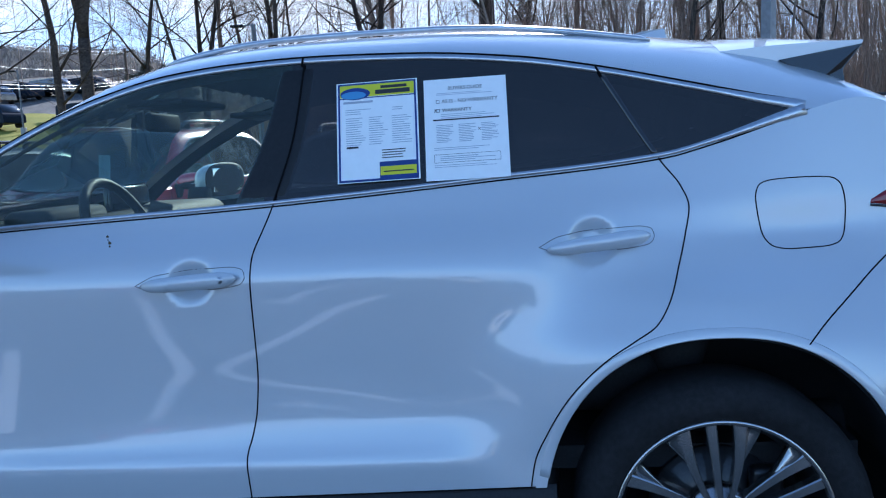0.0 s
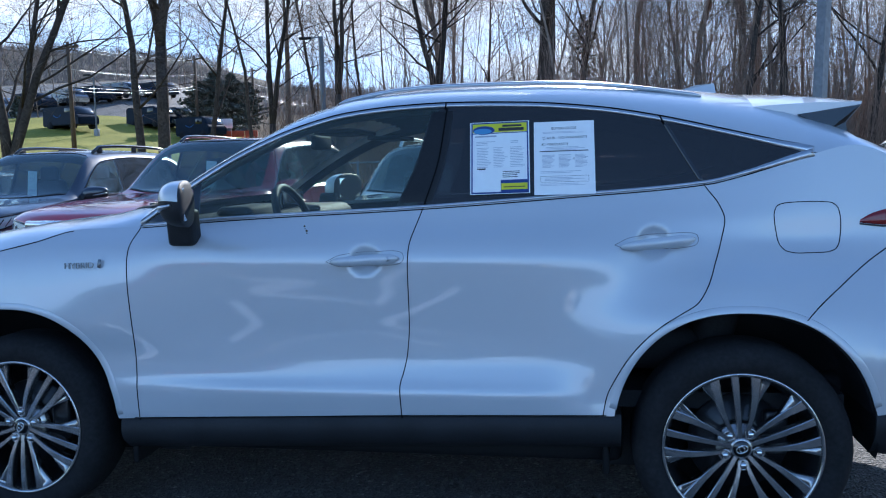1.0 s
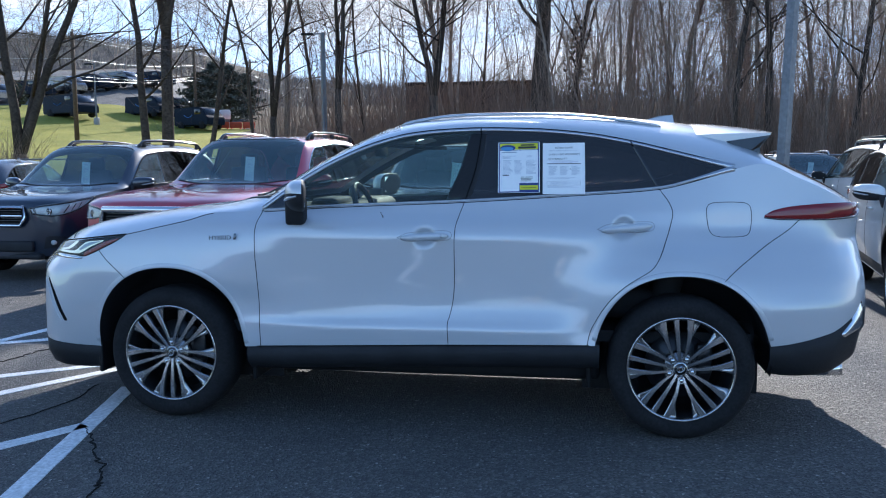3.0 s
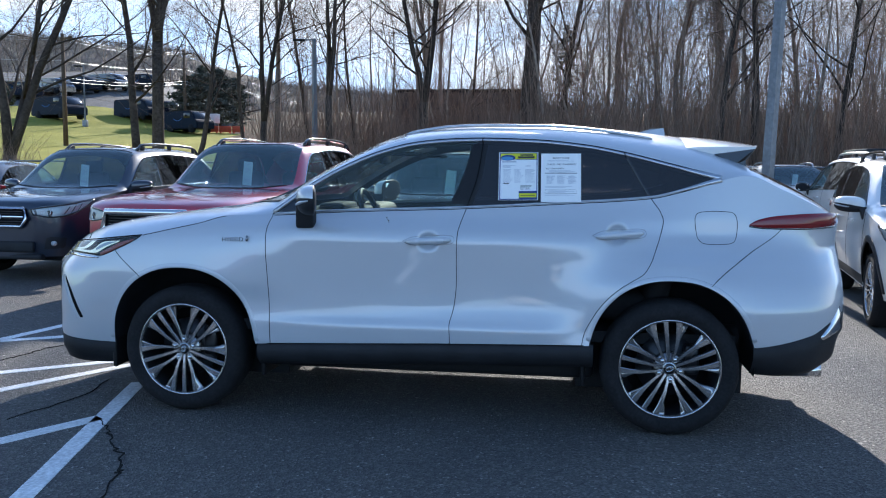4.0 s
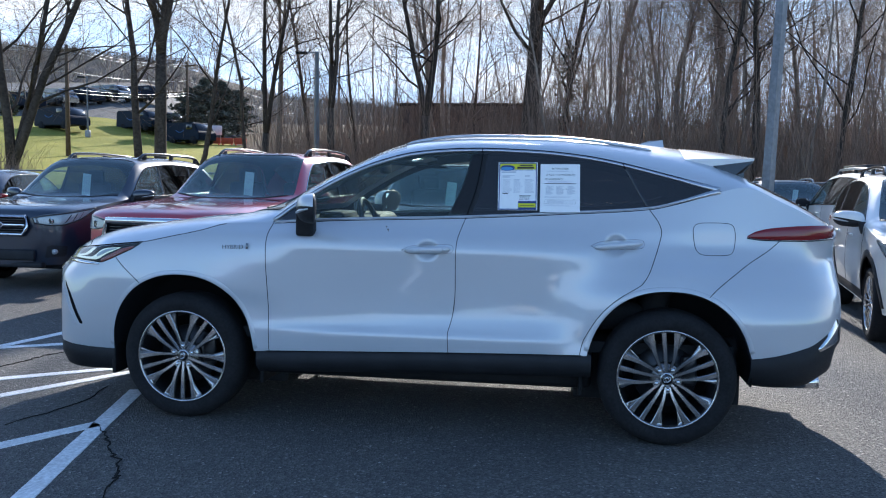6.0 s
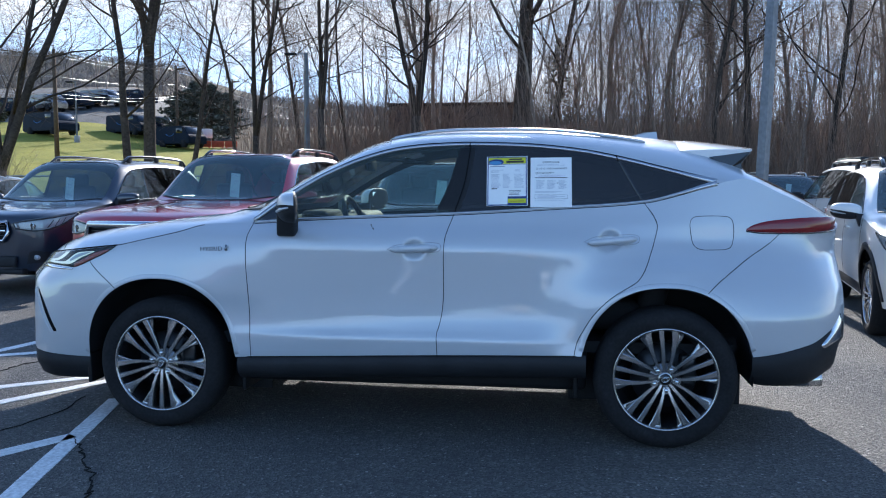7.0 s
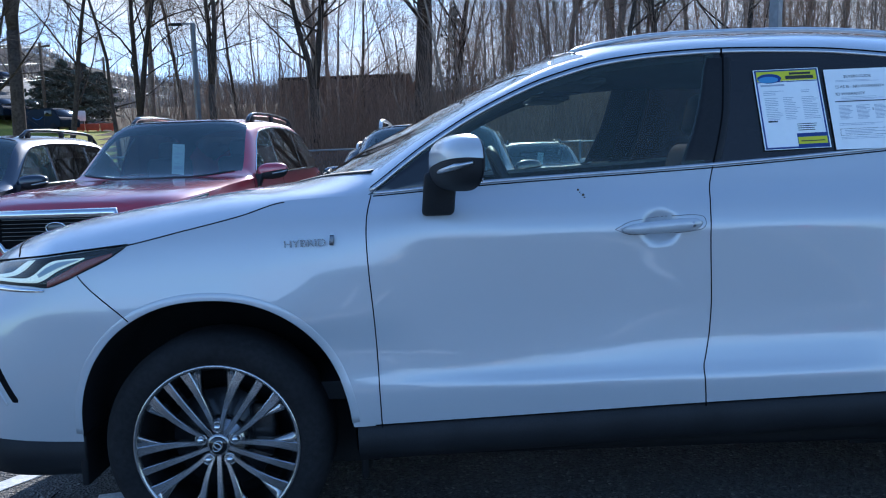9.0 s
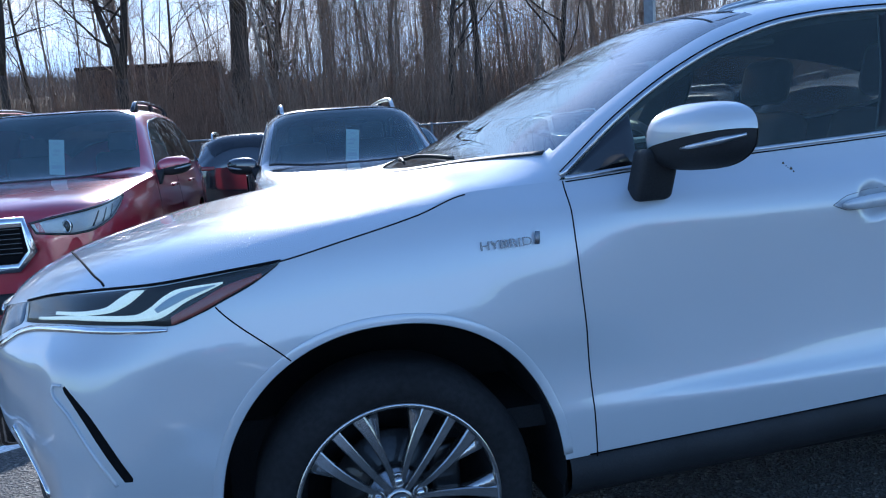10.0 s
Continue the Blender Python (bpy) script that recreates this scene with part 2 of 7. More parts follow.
def lathe(profile, segs=64, axis="y"):
    """Turns (radius, offset) pairs about the y axis."""
    verts, faces = [], []
    m = len(profile)
    for i in range(segs):
        a = 2 * math.pi * i / segs
        for r, o in profile:
            verts.append((r * math.cos(a), o, r * math.sin(a)))
    for i in range(segs):
        j = (i + 1) % segs
        for k in range(m - 1):
            faces.append((i * m + k, i * m + k + 1, j * m + k + 1, j * m + k))
    return verts, faces


def curve(*pts):
    """A smooth line through (x, value) pairs that does not overshoot."""
    x, y = np.array([p[0] for p in pts], float), np.array([p[1] for p in pts], float)
    h, d = np.diff(x), np.diff(y) / np.diff(x)
    s = np.zeros(len(x))
    for i in range(1, len(x) - 1):
        if d[i - 1] * d[i] > 0:
            w1, w2 = 2 * h[i] + h[i - 1], h[i] + 2 * h[i - 1]
            s[i] = (w1 + w2) / (w1 / d[i - 1] + w2 / d[i])
    s[0], s[-1] = d[0], d[-1]

    def f(q):
        q = np.clip(np.asarray(q, float), x[0], x[-1])
        i = np.clip(np.searchsorted(x, q, side="right") - 1, 0, len(x) - 2)
        t = (q - x[i]) / h[i]
        return (2 * t**3 - 3 * t**2 + 1) * y[i] + (t**3 - 2 * t**2 + t) * h[i] * s[i] + (3 * t**2 - 2 * t**3) * y[i + 1] + (t**3 - t**2) * h[i] * s[i + 1]

    return f


class Surface:
    """A car body's skin as sections across x: sill to belt, belt to window top, window top to the middle of the roof."""

    def __init__(self, width, low, belt, dlo, rows_z, cols_x, table, edge_y, edge_z, mid_z, tumble, dents=(), corner=1.0):
        self.corner = corner
        self.w, self.low, self.belt, self.dlo, self.edge_y, self.edge_z, self.mid_z, self.tumble, self.dents = width, low, belt, dlo, edge_y, edge_z, mid_z, tumble, dents
        self.rows_z = rows_z
        self.tab = [curve(*zip(cols_x, [r[k] for r in table])) for k in range(len(rows_z))]

    def side(self, x, z):
        """Depth from the near flank's widest line, for one x and many z."""
        vals = [float(f(x)) for f in self.tab]
        y = curve(*zip(self.rows_z, vals))(z)
        for dx, dz, rx, rz, depth in self.dents:
            q = ((x - dx) / rx) ** 2 + ((np.asarray(z) - dz) / rz) ** 2
            y = y + depth * np.clip(1.15 - q, 0, 1) ** 0.8 * (q < 1.15)
        return y

    def at(self, x, z):
        """A point of the flank or the glass and its outward normal."""
        def p(x, z):
            b = float(self.belt(x))
            yb = float(self.side(x, min(z, b)))
            return Vector((x, yb + max(0.0, z - b) * float(self.tumble(x)), z))
        a = p(x, z)
        n = (p(x + 0.01, z) - p(x - 0.01, z)).cross(p(x, z + 0.01) - p(x, z - 0.01)).normalized()
        return a, n if n.y < 0 else -n

    def section(self, x, n1, n2, n3):
        lo, b = float(self.low(x)), float(self.belt(x))
        t = max(b, float(self.dlo(x)))
        z1 = np.linspace(lo, b, n1)
        y1 = self.side(x, z1)
        z2 = np.linspace(b, t, n2)
        y2 = y1[-1] + (z2 - b) * float(self.tumble(x))
        ey, ez, mz = max(float(self.edge_y(x)), y2[-1] + 0.03), float(self.edge_z(x)), float(self.mid_z(x))
        v = np.linspace(0, 1, n3)
        crn = float(self.corner(x)) if callable(self.corner) else self.corner
        k0, k1, k2 = (1 - v) ** 2, 2 * crn * v * (1 - v), v**2
        y3 = (k0 * y2[-1] + k1 * ey + k2 * self.w / 2) / (k0 + k1 + k2)
        z3 = (k0 * t + k1 * ez + k2 * mz) / (k0 + k1 + k2)
        y, z = np.concatenate([y1, y2, y3]), np.concatenate([z1, z2, z3])
        return np.stack([np.full(len(y), x), y, z], 1)

    def top(self, x, y, lift=0.0):
        """A point of the bonnet, windscreen or roof over (x, y)."""
        def p(x, y):
            far = y > self.w / 2
            s = self.section(x, 6, 3, 60)[9:]
            yy = self.w - y if far else y
            return Vector((x, y, float(np.interp(yy, s[:, 1], s[:, 2]))))
        a = p(x, y)
        if not lift:
            return a
        n = (p(x + 0.01, y) - p(x - 0.01, y)).cross(p(x, y + 0.01) - p(x, y - 0.01)).normalized()
        return a + n * lift

    def grid(self, xs, n1=30, n2=10, n3=22):
        g = np.array([self.section(x, n1, n2, n3) for x in xs])
        du = np.gradient(g, axis=0)
        fn = np.zeros_like(g)
        a, b, c, d = g[:-1, :-1], g[1:, :-1], g[1:, 1:], g[:-1, 1:]
        f = np.cross(c - a, d - b)
        for sl in ((slice(0, -1), slice(0, -1)), (slice(1, None), slice(0, -1)), (slice(1, None), slice(1, None)), (slice(0, -1), slice(1, None))):
            fn[sl] += f
        ln = np.linalg.norm(fn, axis=2, keepdims=True)
        fn = np.where(ln > 1e-12, fn / np.maximum(ln, 1e-12), np.array([0, -1.0, 0]))
        fn[:, -1, 1] = 0.0
        fn[:, -1] /= np.maximum(np.linalg.norm(fn[:, -1], axis=1, keepdims=True), 1e-9)
        self.n1, self.n2, self.n3 = n1, n2, n3
        self.g, self.n, self.area = g, fn, np.linalg.norm(f, axis=2)
        return self

    def panels(self, sort, parent, materials, labels={}, inner=None):
        """Splits the skin into meshes by sort(x, y, z, row, far) -> part name. Far: the mirrored half."""
        g, nm = self.g, self.n
        nc, nr = g.shape[:2]
        made = {}
        for far in (False, True):
            groups = {}
            for i in range(nc - 1):
                for j in range(nr - 1):
                    if self.area[i, j] < 2e-8:
                        continue
                    c = (g[i, j] + g[i + 1, j + 1]) / 2
                    k = sort(c[0], c[1], c[2], j, far)
                    if k:
                        groups.setdefault(k, []).append((i, j))
            for k, cells in groups.items():
                made.setdefault(k, []).append((far, cells))
        out = {}
        for k, sets in made.items():
            merge = k in ("body", "roof", "hood", "windscreen", "rear_window", "bumper", "grille", "headliner", "tailgate")
            for batch in ([sets] if merge else [[s] for s in sets]):
                verts, norms, faces, seen = [], [], [], {}
                for far, cells in batch:
                    for i, j in cells:
                        f = []
                        for a, b in ((i, j), (i + 1, j), (i + 1, j + 1), (i, j + 1)):
                            key = (a, b, far)
                            if key not in seen:
                                p, q = g[a, b].copy(), nm[a, b].copy()
                                if far:
                                    p[1], q[1] = self.w - p[1], -q[1]
                                seen[key] = len(verts)
                                verts.append(p)
                                norms.append(q)
                            f.append(seen[key])
                        faces.append(f[::-1] if far else f)
                me = mesh_of(k, verts, faces)
                me.normals_split_custom_set_from_vertices([tuple(v) for v in norms])
                ob = part(k, me, materials[k], parent, labels.get(k, ""))
                out.setdefault(k, []).append(ob)
        return out

    def liner(self, sort, parent, material, depth=0.03):
        """A dark lining inside the pillars, doors and roof."""
        g, nm = self.g, self.n
        nc, nr = g.shape[:2]
        verts, faces, seen = [], [], {}
        for far in (False, True):
            for i in range(nc - 1):
                for j in range(nr - 1):
                    if self.area[i, j] < 2e-8:
                        continue
                    c = (g[i, j] + g[i + 1, j + 1]) / 2
                    if not sort(c[0], c[1], c[2], j, far):
                        continue
                    f = []
                    for a, b in ((i, j), (i + 1, j), (i + 1, j + 1), (i, j + 1)):
                        key = (a, b, far)
                        if key not in seen:
                            p = g[a, b] - nm[a, b] * depth
                            if far:
                                p[1] = self.w - p[1]
                            seen[key] = len(verts)
                            verts.append(p)
                        f.append(seen[key])
                    faces.append(f if far else f[::-1])
        return part("lining", mesh_of("lining", verts, faces), material, parent, "dark interior lining")


def strip(surf, line, width, thick, n=None):
    """A bar laid on a car's flank along (x, z) pairs."""
    pts, nms = [], []
    for x, z in line:
        p, q = surf.at(x, z)
        pts.append(p)
        nms.append(q)
    return bar(pts, nms, width, thick)


def patch(surf, left, right, z0, z1, lift, nu=10, nv=16, far=False, thick=0.006):
    """A thin plate on a flank between two x(z) lines, its rim turned in."""
    verts, faces = [], []
    for j in range(nv + 1):
        z = z0 + (z1 - z0) * j / nv
        a, b = float(left(z)), float(right(z))
        for i in range(nu + 1):
            x = a + (b - a) * i / nu
            p, n = surf.at(x, z)
            rim = i in (0, nu) or j in (0, nv)
            p = p + n * (lift - thick if rim else lift)
            verts.append((p.x, surf.w - p.y if far else p.y, p.z))
    w = nu + 1
    for j in range(nv):
        for i in range(nu):
            f = (j * w + i, j * w + i + 1, (j + 1) * w + i + 1, (j + 1) * w + i)
            faces.append(f[::-1] if far else f)
    return mesh_of("patch", verts, faces)


def patch_poly(surf, corners, lift, n=12, m=8, thick=0.005):
    """A plate on a flank between an upper and a lower (x, z) line."""
    up, dn = corners
    up, dn = smooth_line(up, n + 1) if len(up) > 2 else [tuple(np.array(up[0]) + (np.array(up[1]) - np.array(up[0])) * i / n) for i in range(n + 1)], smooth_line(dn, n + 1) if len(dn) > 2 else [tuple(np.array(dn[0]) + (np.array(dn[1]) - np.array(dn[0])) * i / n) for i in range(n + 1)]
    verts, faces = [], []
    for j in range(m + 1):
        for i in range(n + 1):
            x = dn[i][0] + (up[i][0] - dn[i][0]) * j / m
            z = dn[i][1] + (up[i][1] - dn[i][1]) * j / m
            p, nn = surf.at(x, z)
            rim = i in (0, n) or j in (0, m)
            verts.append(p + nn * (lift - thick if rim else lift))
    w = n + 1
    for j in range(m):
        for i in range(n):
            faces.append((j * w + i, j * w + i + 1, (j + 1) * w + i + 1, (j + 1) * w + i))
    return mesh_of("patch", verts, faces)


def smooth_line(pts, n=24):
    """A dense rounded line through a few (x, z) pairs."""
    d = [0]
    for a, b in zip(pts, pts[1:]):
        d.append(d[-1] + math.hypot(b[0] - a[0], b[1] - a[1]))
    fx, fz = curve(*zip(d, [p[0] for p in pts])), curve(*zip(d, [p[1] for p in pts]))
    return [(float(fx(s)), float(fz(s))) for s in np.linspace(0, d[-1], n)]


# ---- ground ----
def ground_material(name, base, kind):
    m = bpy.data.materials.new(name)
    m.use_nodes = True
    n, l = m.node_tree.nodes, m.node_tree.links
    p = n["Principled BSDF"]
    tc = n.new("ShaderNodeTexCoord")
    def tex(scale, detail=6, rough=0.6):
        t = n.new("ShaderNodeTexNoise")
        t.inputs["Scale"].default_value, t.inputs["Detail"].default_value, t.inputs["Roughness"].default_value = scale, detail, rough
        l.new(tc.outputs["Object"], t.inputs["Vector"])
        return t.outputs["Fac"]
    def ramp(src, stops):
        r = n.new("ShaderNodeValToRGB")
        e = r.color_ramp.elements
        while len(e) < len(stops):
            e.new(0.5)
        for el, (pos, c) in zip(e, stops):
            el.position, el.color = pos, (*c, 1)
        l.new(src, r.inputs["Fac"])
        return r.outputs["Color"]
    def mul(a, b):
        x = n.new("ShaderNodeMix")
        x.data_type, x.blend_type = "RGBA", "MULTIPLY"
        x.inputs["Factor"].default_value = 1
        l.new(a, x.inputs["A"])
        l.new(b, x.inputs["B"])
        return x.outputs["Result"]
    if kind == "asphalt":
        v = n.new("ShaderNodeTexVoronoi")
        v.inputs["Scale"].default_value = 88
        l.new(tc.outputs["Object"], v.inputs["Vector"])
        stones = ramp(v.outputs["Color"], [(0.0, (0.50, 0.50, 0.50)), (0.6, (0.98, 0.98, 0.98)), (0.88, (1.6, 1.58, 1.53)), (1.0, (4.2, 4.1, 3.9))])
        patches = ramp(tex(0.55), [(0.3, (0.72, 0.73, 0.75)), (0.7, (1.25, 1.22, 1.18))])
        fine = ramp(tex(26, 8), [(0.3, (0.85, 0.85, 0.85)), (0.7, (1.15, 1.15, 1.15))])
        b = n.new("ShaderNodeRGB")
        b.outputs[0].default_value = (*base, 1)
        l.new(mul(mul(mul(b.outputs[0], stones), patches), fine), p.inputs["Base Color"])
        p.inputs["Roughness"].default_value = 0.82
        bp = n.new("ShaderNodeBump")
        bp.inputs["Strength"].default_value, bp.inputs["Distance"].default_value = 1.0, 0.015
        l.new(v.outputs["Distance"], bp.inputs["Height"])
        l.new(bp.outputs["Normal"], p.inputs["Normal"])
    else:
        patches = ramp(tex(0.12), [(0.3, (0.7, 0.75, 0.6)), (0.7, (1.3, 1.2, 1.1))])
        fine = ramp(tex(6, 10, 0.75), [(0.3, (0.55, 0.6, 0.5)), (0.7, (1.45, 1.4, 1.3))])
        b = n.new("ShaderNodeRGB")
        b.outputs[0].default_value = (*base, 1)
        l.new(mul(mul(b.outputs[0], patches), fine), p.inputs["Base Color"])
        p.inputs["Roughness"].default_value = 0.95
        p.inputs["Specular IOR Level"].default_value = 0.15
        bp = n.new("ShaderNodeBump")
        bp.inputs["Strength"].default_value, bp.inputs["Distance"].default_value = 0.8, 0.1
        l.new(tex(9, 8), bp.inputs["Height"])
        l.new(bp.outputs["Normal"], p.inputs["Normal"])
    return m


M_ASPHALT = ground_material("asphalt", (0.108, 0.106, 0.102), "asphalt")
M_GRASS = ground_material("winter_grass", (0.27, 0.265, 0.06), "grass")
M_LITTER = ground_material("leaf_litter", (0.075, 0.052, 0.036), "litter")
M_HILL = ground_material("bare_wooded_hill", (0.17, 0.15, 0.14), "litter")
M_PAINT = mat("white_road_paint", (0.74, 0.75, 0.75), 0.7, 0, 0, 0.3, 55, 0.22, 0.3, 120, 7, 0.1)


def sstep(a, b, v):
    t = np.clip((v - a) / (b - a), 0, 1)
    return t * t * (3 - 2 * t)


def ground_z(x, y):
    """Level lot, a lawn rising behind it towards -x, woods rising gently behind it, a far hill."""
    left = 1 - sstep(-22.0, -3.0, x + 0.42 * (y - 20))
    rise = np.maximum(0, y - 19.0)
    lawn = 0.10 * np.minimum(rise, 95) + 0.11 * np.clip(rise - 58, 0, 40) + 0.03 * np.clip(rise, 0, 60) * (1 - sstep(-48, -30, x))
    wood = 0.03 * np.minimum(rise, 22) + 0.13 * np.clip(rise - 22, 0, 60)
    far = sstep(115, 280, y) * (4 + 34 * (1 - sstep(-300, 160, x + 0.12 * y)))
    return left * lawn + (1 - left) * wood + far


gx = np.concatenate([np.linspace(-900, -90, 20), np.linspace(-85, 60, 88), np.linspace(70, 900, 20)])
gy = np.concatenate([np.linspace(-600, -30, 12), np.linspace(-25, 18, 30), np.linspace(19, 130, 84), np.linspace(140, 400, 40), np.linspace(430, 2500, 10)])
GX, GY = np.meshgrid(gx, gy, indexing="ij")
GZ = ground_z(GX, GY)
gv = np.stack([GX, GY, GZ], 2).reshape(-1, 3)
gf, gm = [], []
for i in range(len(gx) - 1):
    for j in range(len(gy) - 1):
        q = i * len(gy) + j
        gf.append((q, q + len(gy), q + len(gy) + 1, q + 1))
        cx, cy = (gx[i] + gx[i + 1]) / 2, (gy[j] + gy[j + 1]) / 2
        if cy < 16.5:
            gm.append(0)
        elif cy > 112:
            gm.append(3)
        elif cy > 76 and cx + 0.42 * (cy - 20) < -7:
            gm.append(0)
        else:
            gm.append(1 if cx + 0.42 * (cy - 20) < -7 else 2)
ground_me = mesh_of("ground", gv, gf)
ground = tagged(part("ground", ground_me, [M_ASPHALT, M_GRASS, M_LITTER, M_HILL]), "worn grey asphalt lot with lawn and woods rising behind", "ground", kind="structure")
ground_me.polygons.foreach_set("material_index", gm)


def painted_line(a, b, width, z=0.004):
    (x0, y0), (x1, y1) = a, b
    d = Vector((x1 - x0, y1 - y0, 0)).normalized()
    s = Vector((-d.y, d.x, 0)) * width / 2
    n = max(2, int(math.hypot(x1 - x0, y1 - y0) / 0.08))
    rng = random.Random(int(1000 * (x0 + 7 * y0)))
    verts, faces = [], []
    for i in range(n + 1):
        p = Vector((x0 + (x1 - x0) * i / n, y0 + (y1 - y0) * i / n, z))
        for sg in (-1, 1):
            verts.append(p + s * sg * (1 + rng.uniform(-0.05, 0.03)))
            verts.append(p + s * sg * (1 + rng.uniform(-0.02, 0.05)) - Vector((0, 0, z - 0.0005)))
    for i in range(n):
        k = 4 * i
        faces += [(k, k + 2, k + 6, k + 4), (k, k + 4, k + 5, k + 1), (k + 2, k + 3, k + 7, k + 6)]
    ob = part("parking_line", mesh_of("parking_line", verts, faces, False), M_PAINT)
    return tagged(ob, "worn white painted parking line on the asphalt", "parking line", "painted lines", "structure")


for a, b, w in (((-0.575, 0.58), (1.05, -5.98), 0.10), ((-0.41, -0.17), (-1.25, -1.55), 0.10), ((-0.08, -1.47), (-1.50, -3.85), 0.10), ((0.26, -2.82), (-1.15, -5.20), 0.10), ((-2.3, 0.13), (-0.55, 1.48), 0.09),
                ((-1.75, -0.45), (-0.30, 1.98), 0.09), ((-2.60, 0.35), (-1.75, 4.3), 0.09), ((-3.3, 0.95), (-1.0, 2.40), 0.09),
                ((-2.4, -9.6), (-2.4, -4.6), 0.10), ((0.35, -9.6), (0.35, -4.9), 0.10), ((3.1, -9.6), (3.1, -5.2), 0.10), ((5.85, -9.6), (5.85, -5.2), 0.10), ((-1.8, -6.2), (0.3, -4.9), 0.10)):
    painted_line(a, b, w)


M_CRACK = mat("dark_crack", (0.022, 0.021, 0.02), 0.95, 0, 0, 0.1, 60, 0.3)


def crack(points, width):
    """A wandering dark crack, its lips a little raised."""
    rg = random.Random(int(abs(points[0][0]) * 977))
    line = []
    for a, b in zip(points, points[1:]):
        for t in np.linspace(0, 1, 7)[:-1]:
            line.append((a[0] + (b[0] - a[0]) * t + rg.gauss(0, 0.012), a[1] + (b[1] - a[1]) * t + rg.gauss(0, 0.012), 0.0025))
    me = mesh_of("asphalt_crack", *bar(line, [(0, 0, 1)] * len(line), [width * rg.uniform(0.3, 1.2) * min(1.0, 0.2 + k / 8) for k in range(len(line))], 0.003), False)
    tagged(part("asphalt_crack", me, M_CRACK), "dark crack in the asphalt beside a line", "crack", "cracks", "structure")


crack(((-0.395, -0.188), (-0.263, -0.35), (-0.122, -0.562), (0.0, -0.67), (0.101, -0.831), (0.144, -0.958), (0.209, -1.167), (0.24, -1.5), (0.2, -2.0)), 0.011)
crack(((-2.2, 0.3), (-1.856, 0.957), (-1.801, 1.197), (-1.771, 1.43), (-1.55, 1.75)), 0.010)
crack(((-0.9, -0.3), (-0.75, 0.25), (-0.8, 0.7)), 0.006)
# ---- the white crossover ----
VEN_W = 1.86
FA, RA = (-0.004, 0.36, 0.438, 0.478), (2.70, 0.36, 0.432, 0.475)   # wheel openings: x, z, half width, height
ARCH_P = 2.2                                                     # a little squarer than an ellipse


def arch_point(cx, cz, a, b, an):
    """A point of a wheel opening's outline."""
    c, q = math.cos(an), math.sin(an)
    return cx + a * math.copysign(abs(c) ** (2 / ARCH_P), c), cz + b * math.copysign(abs(q) ** (2 / ARCH_P), q)


def ven_low(x):
    base = float(VEN_LOWBASE(x))
    for cx, cz, a, b in (FA, RA):
        u = (x - cx) / a
        if abs(u) < 1:
            base = max(base, cz + b * (1 - abs(u) ** ARCH_P) ** (1 / ARCH_P))
    return base


VEN_LOWBASE = curve((-1.10, 0.54), (-1.05, 0.475), (-0.95, 0.44), (-0.83, 0.41), (-0.5, 0.38), (0.47, 0.418), (1.03, 0.438), (1.6, 0.458), (2.26, 0.474), (3.1, 0.49), (3.42, 0.55), (3.6, 0.64), (3.74, 0.66))
VEN_BELT = curve((-1.10, 0.74), (-1.05, 0.83), (-1.01, 0.885), (-0.93, 0.905), (-0.85, 0.925), (-0.68, 0.962), (-0.27, 1.01), (-0.08, 1.05), (0.1, 1.09), (0.24, 1.128), (0.5, 1.137), (0.87, 1.16), (1.6, 1.19), (2.13, 1.222),
                 (2.61, 1.259), (2.72, 1.284), (2.97, 1.353), (3.1, 1.378), (3.3, 1.30), (3.55, 1.185), (3.68, 1.12), (3.74, 1.06))
VEN_DLO = curve((-1.10, 0.60), (-0.985, 0.78), (0.3, 1.0), (0.5, 1.138), (0.7, 1.285), (0.9, 1.40), (1.1, 1.483), (1.3, 1.533), (1.49, 1.552), (1.67, 1.558), (1.96, 1.55), (2.24, 1.523), (2.44, 1.486), (2.67, 1.430), (2.85, 1.384), (2.975, 1.353), (3.05, 1.3), (3.74, 0.9))
VEN_EDGE_Z = curve((-1.10, 0.75), (-1.05, 0.875), (-0.98, 0.935), (-0.82, 1.002), (-0.56, 1.07), (-0.23, 1.125), (0.07, 1.165), (0.25, 1.18), (0.38, 1.20), (0.66, 1.355), (0.94, 1.512), (1.14, 1.603), (1.34, 1.644), (1.64, 1.665), (1.99, 1.668),
                   (2.28, 1.655), (2.59, 1.624), (2.84, 1.585), (2.95, 1.558), (3.05, 1.505), (3.12, 1.462), (3.38, 1.335), (3.6, 1.21), (3.68, 1.14), (3.74, 1.07))
VEN_MID_Z = curve((-1.10, 0.76), (-1.05, 0.88), (-0.98, 0.94), (-0.82, 1.01), (-0.56, 1.07), (-0.23, 1.12), (0.07, 1.158), (0.17, 1.168), (0.45, 1.30), (0.8, 1.47), (1.1, 1.60), (1.3, 1.645), (1.64, 1.672), (2.0, 1.674),
                  (2.3, 1.66), (2.6, 1.631), (2.92, 1.586), (3.05, 1.53), (3.14, 1.465), (3.38, 1.345), (3.62, 1.20), (3.68, 1.15), (3.74, 1.07))
VEN_EDGE_Y = curve((-1.10, 0.925), (-1.05, 0.88), (-0.95, 0.66), (-0.8, 0.45), (-0.5, 0.27), (0.0, 0.21), (0.4, 0.24), (0.66, 0.26), (1.0, 0.33), (1.64, 0.37), (2.6, 0.40), (3.0, 0.42), (3.4, 0.45), (3.68, 0.7), (3.74, 0.9))
VEN_TUM = curve((-0.985, 0.365), (2.5, 0.365), (2.97, 0.40), (3.74, 0.4))
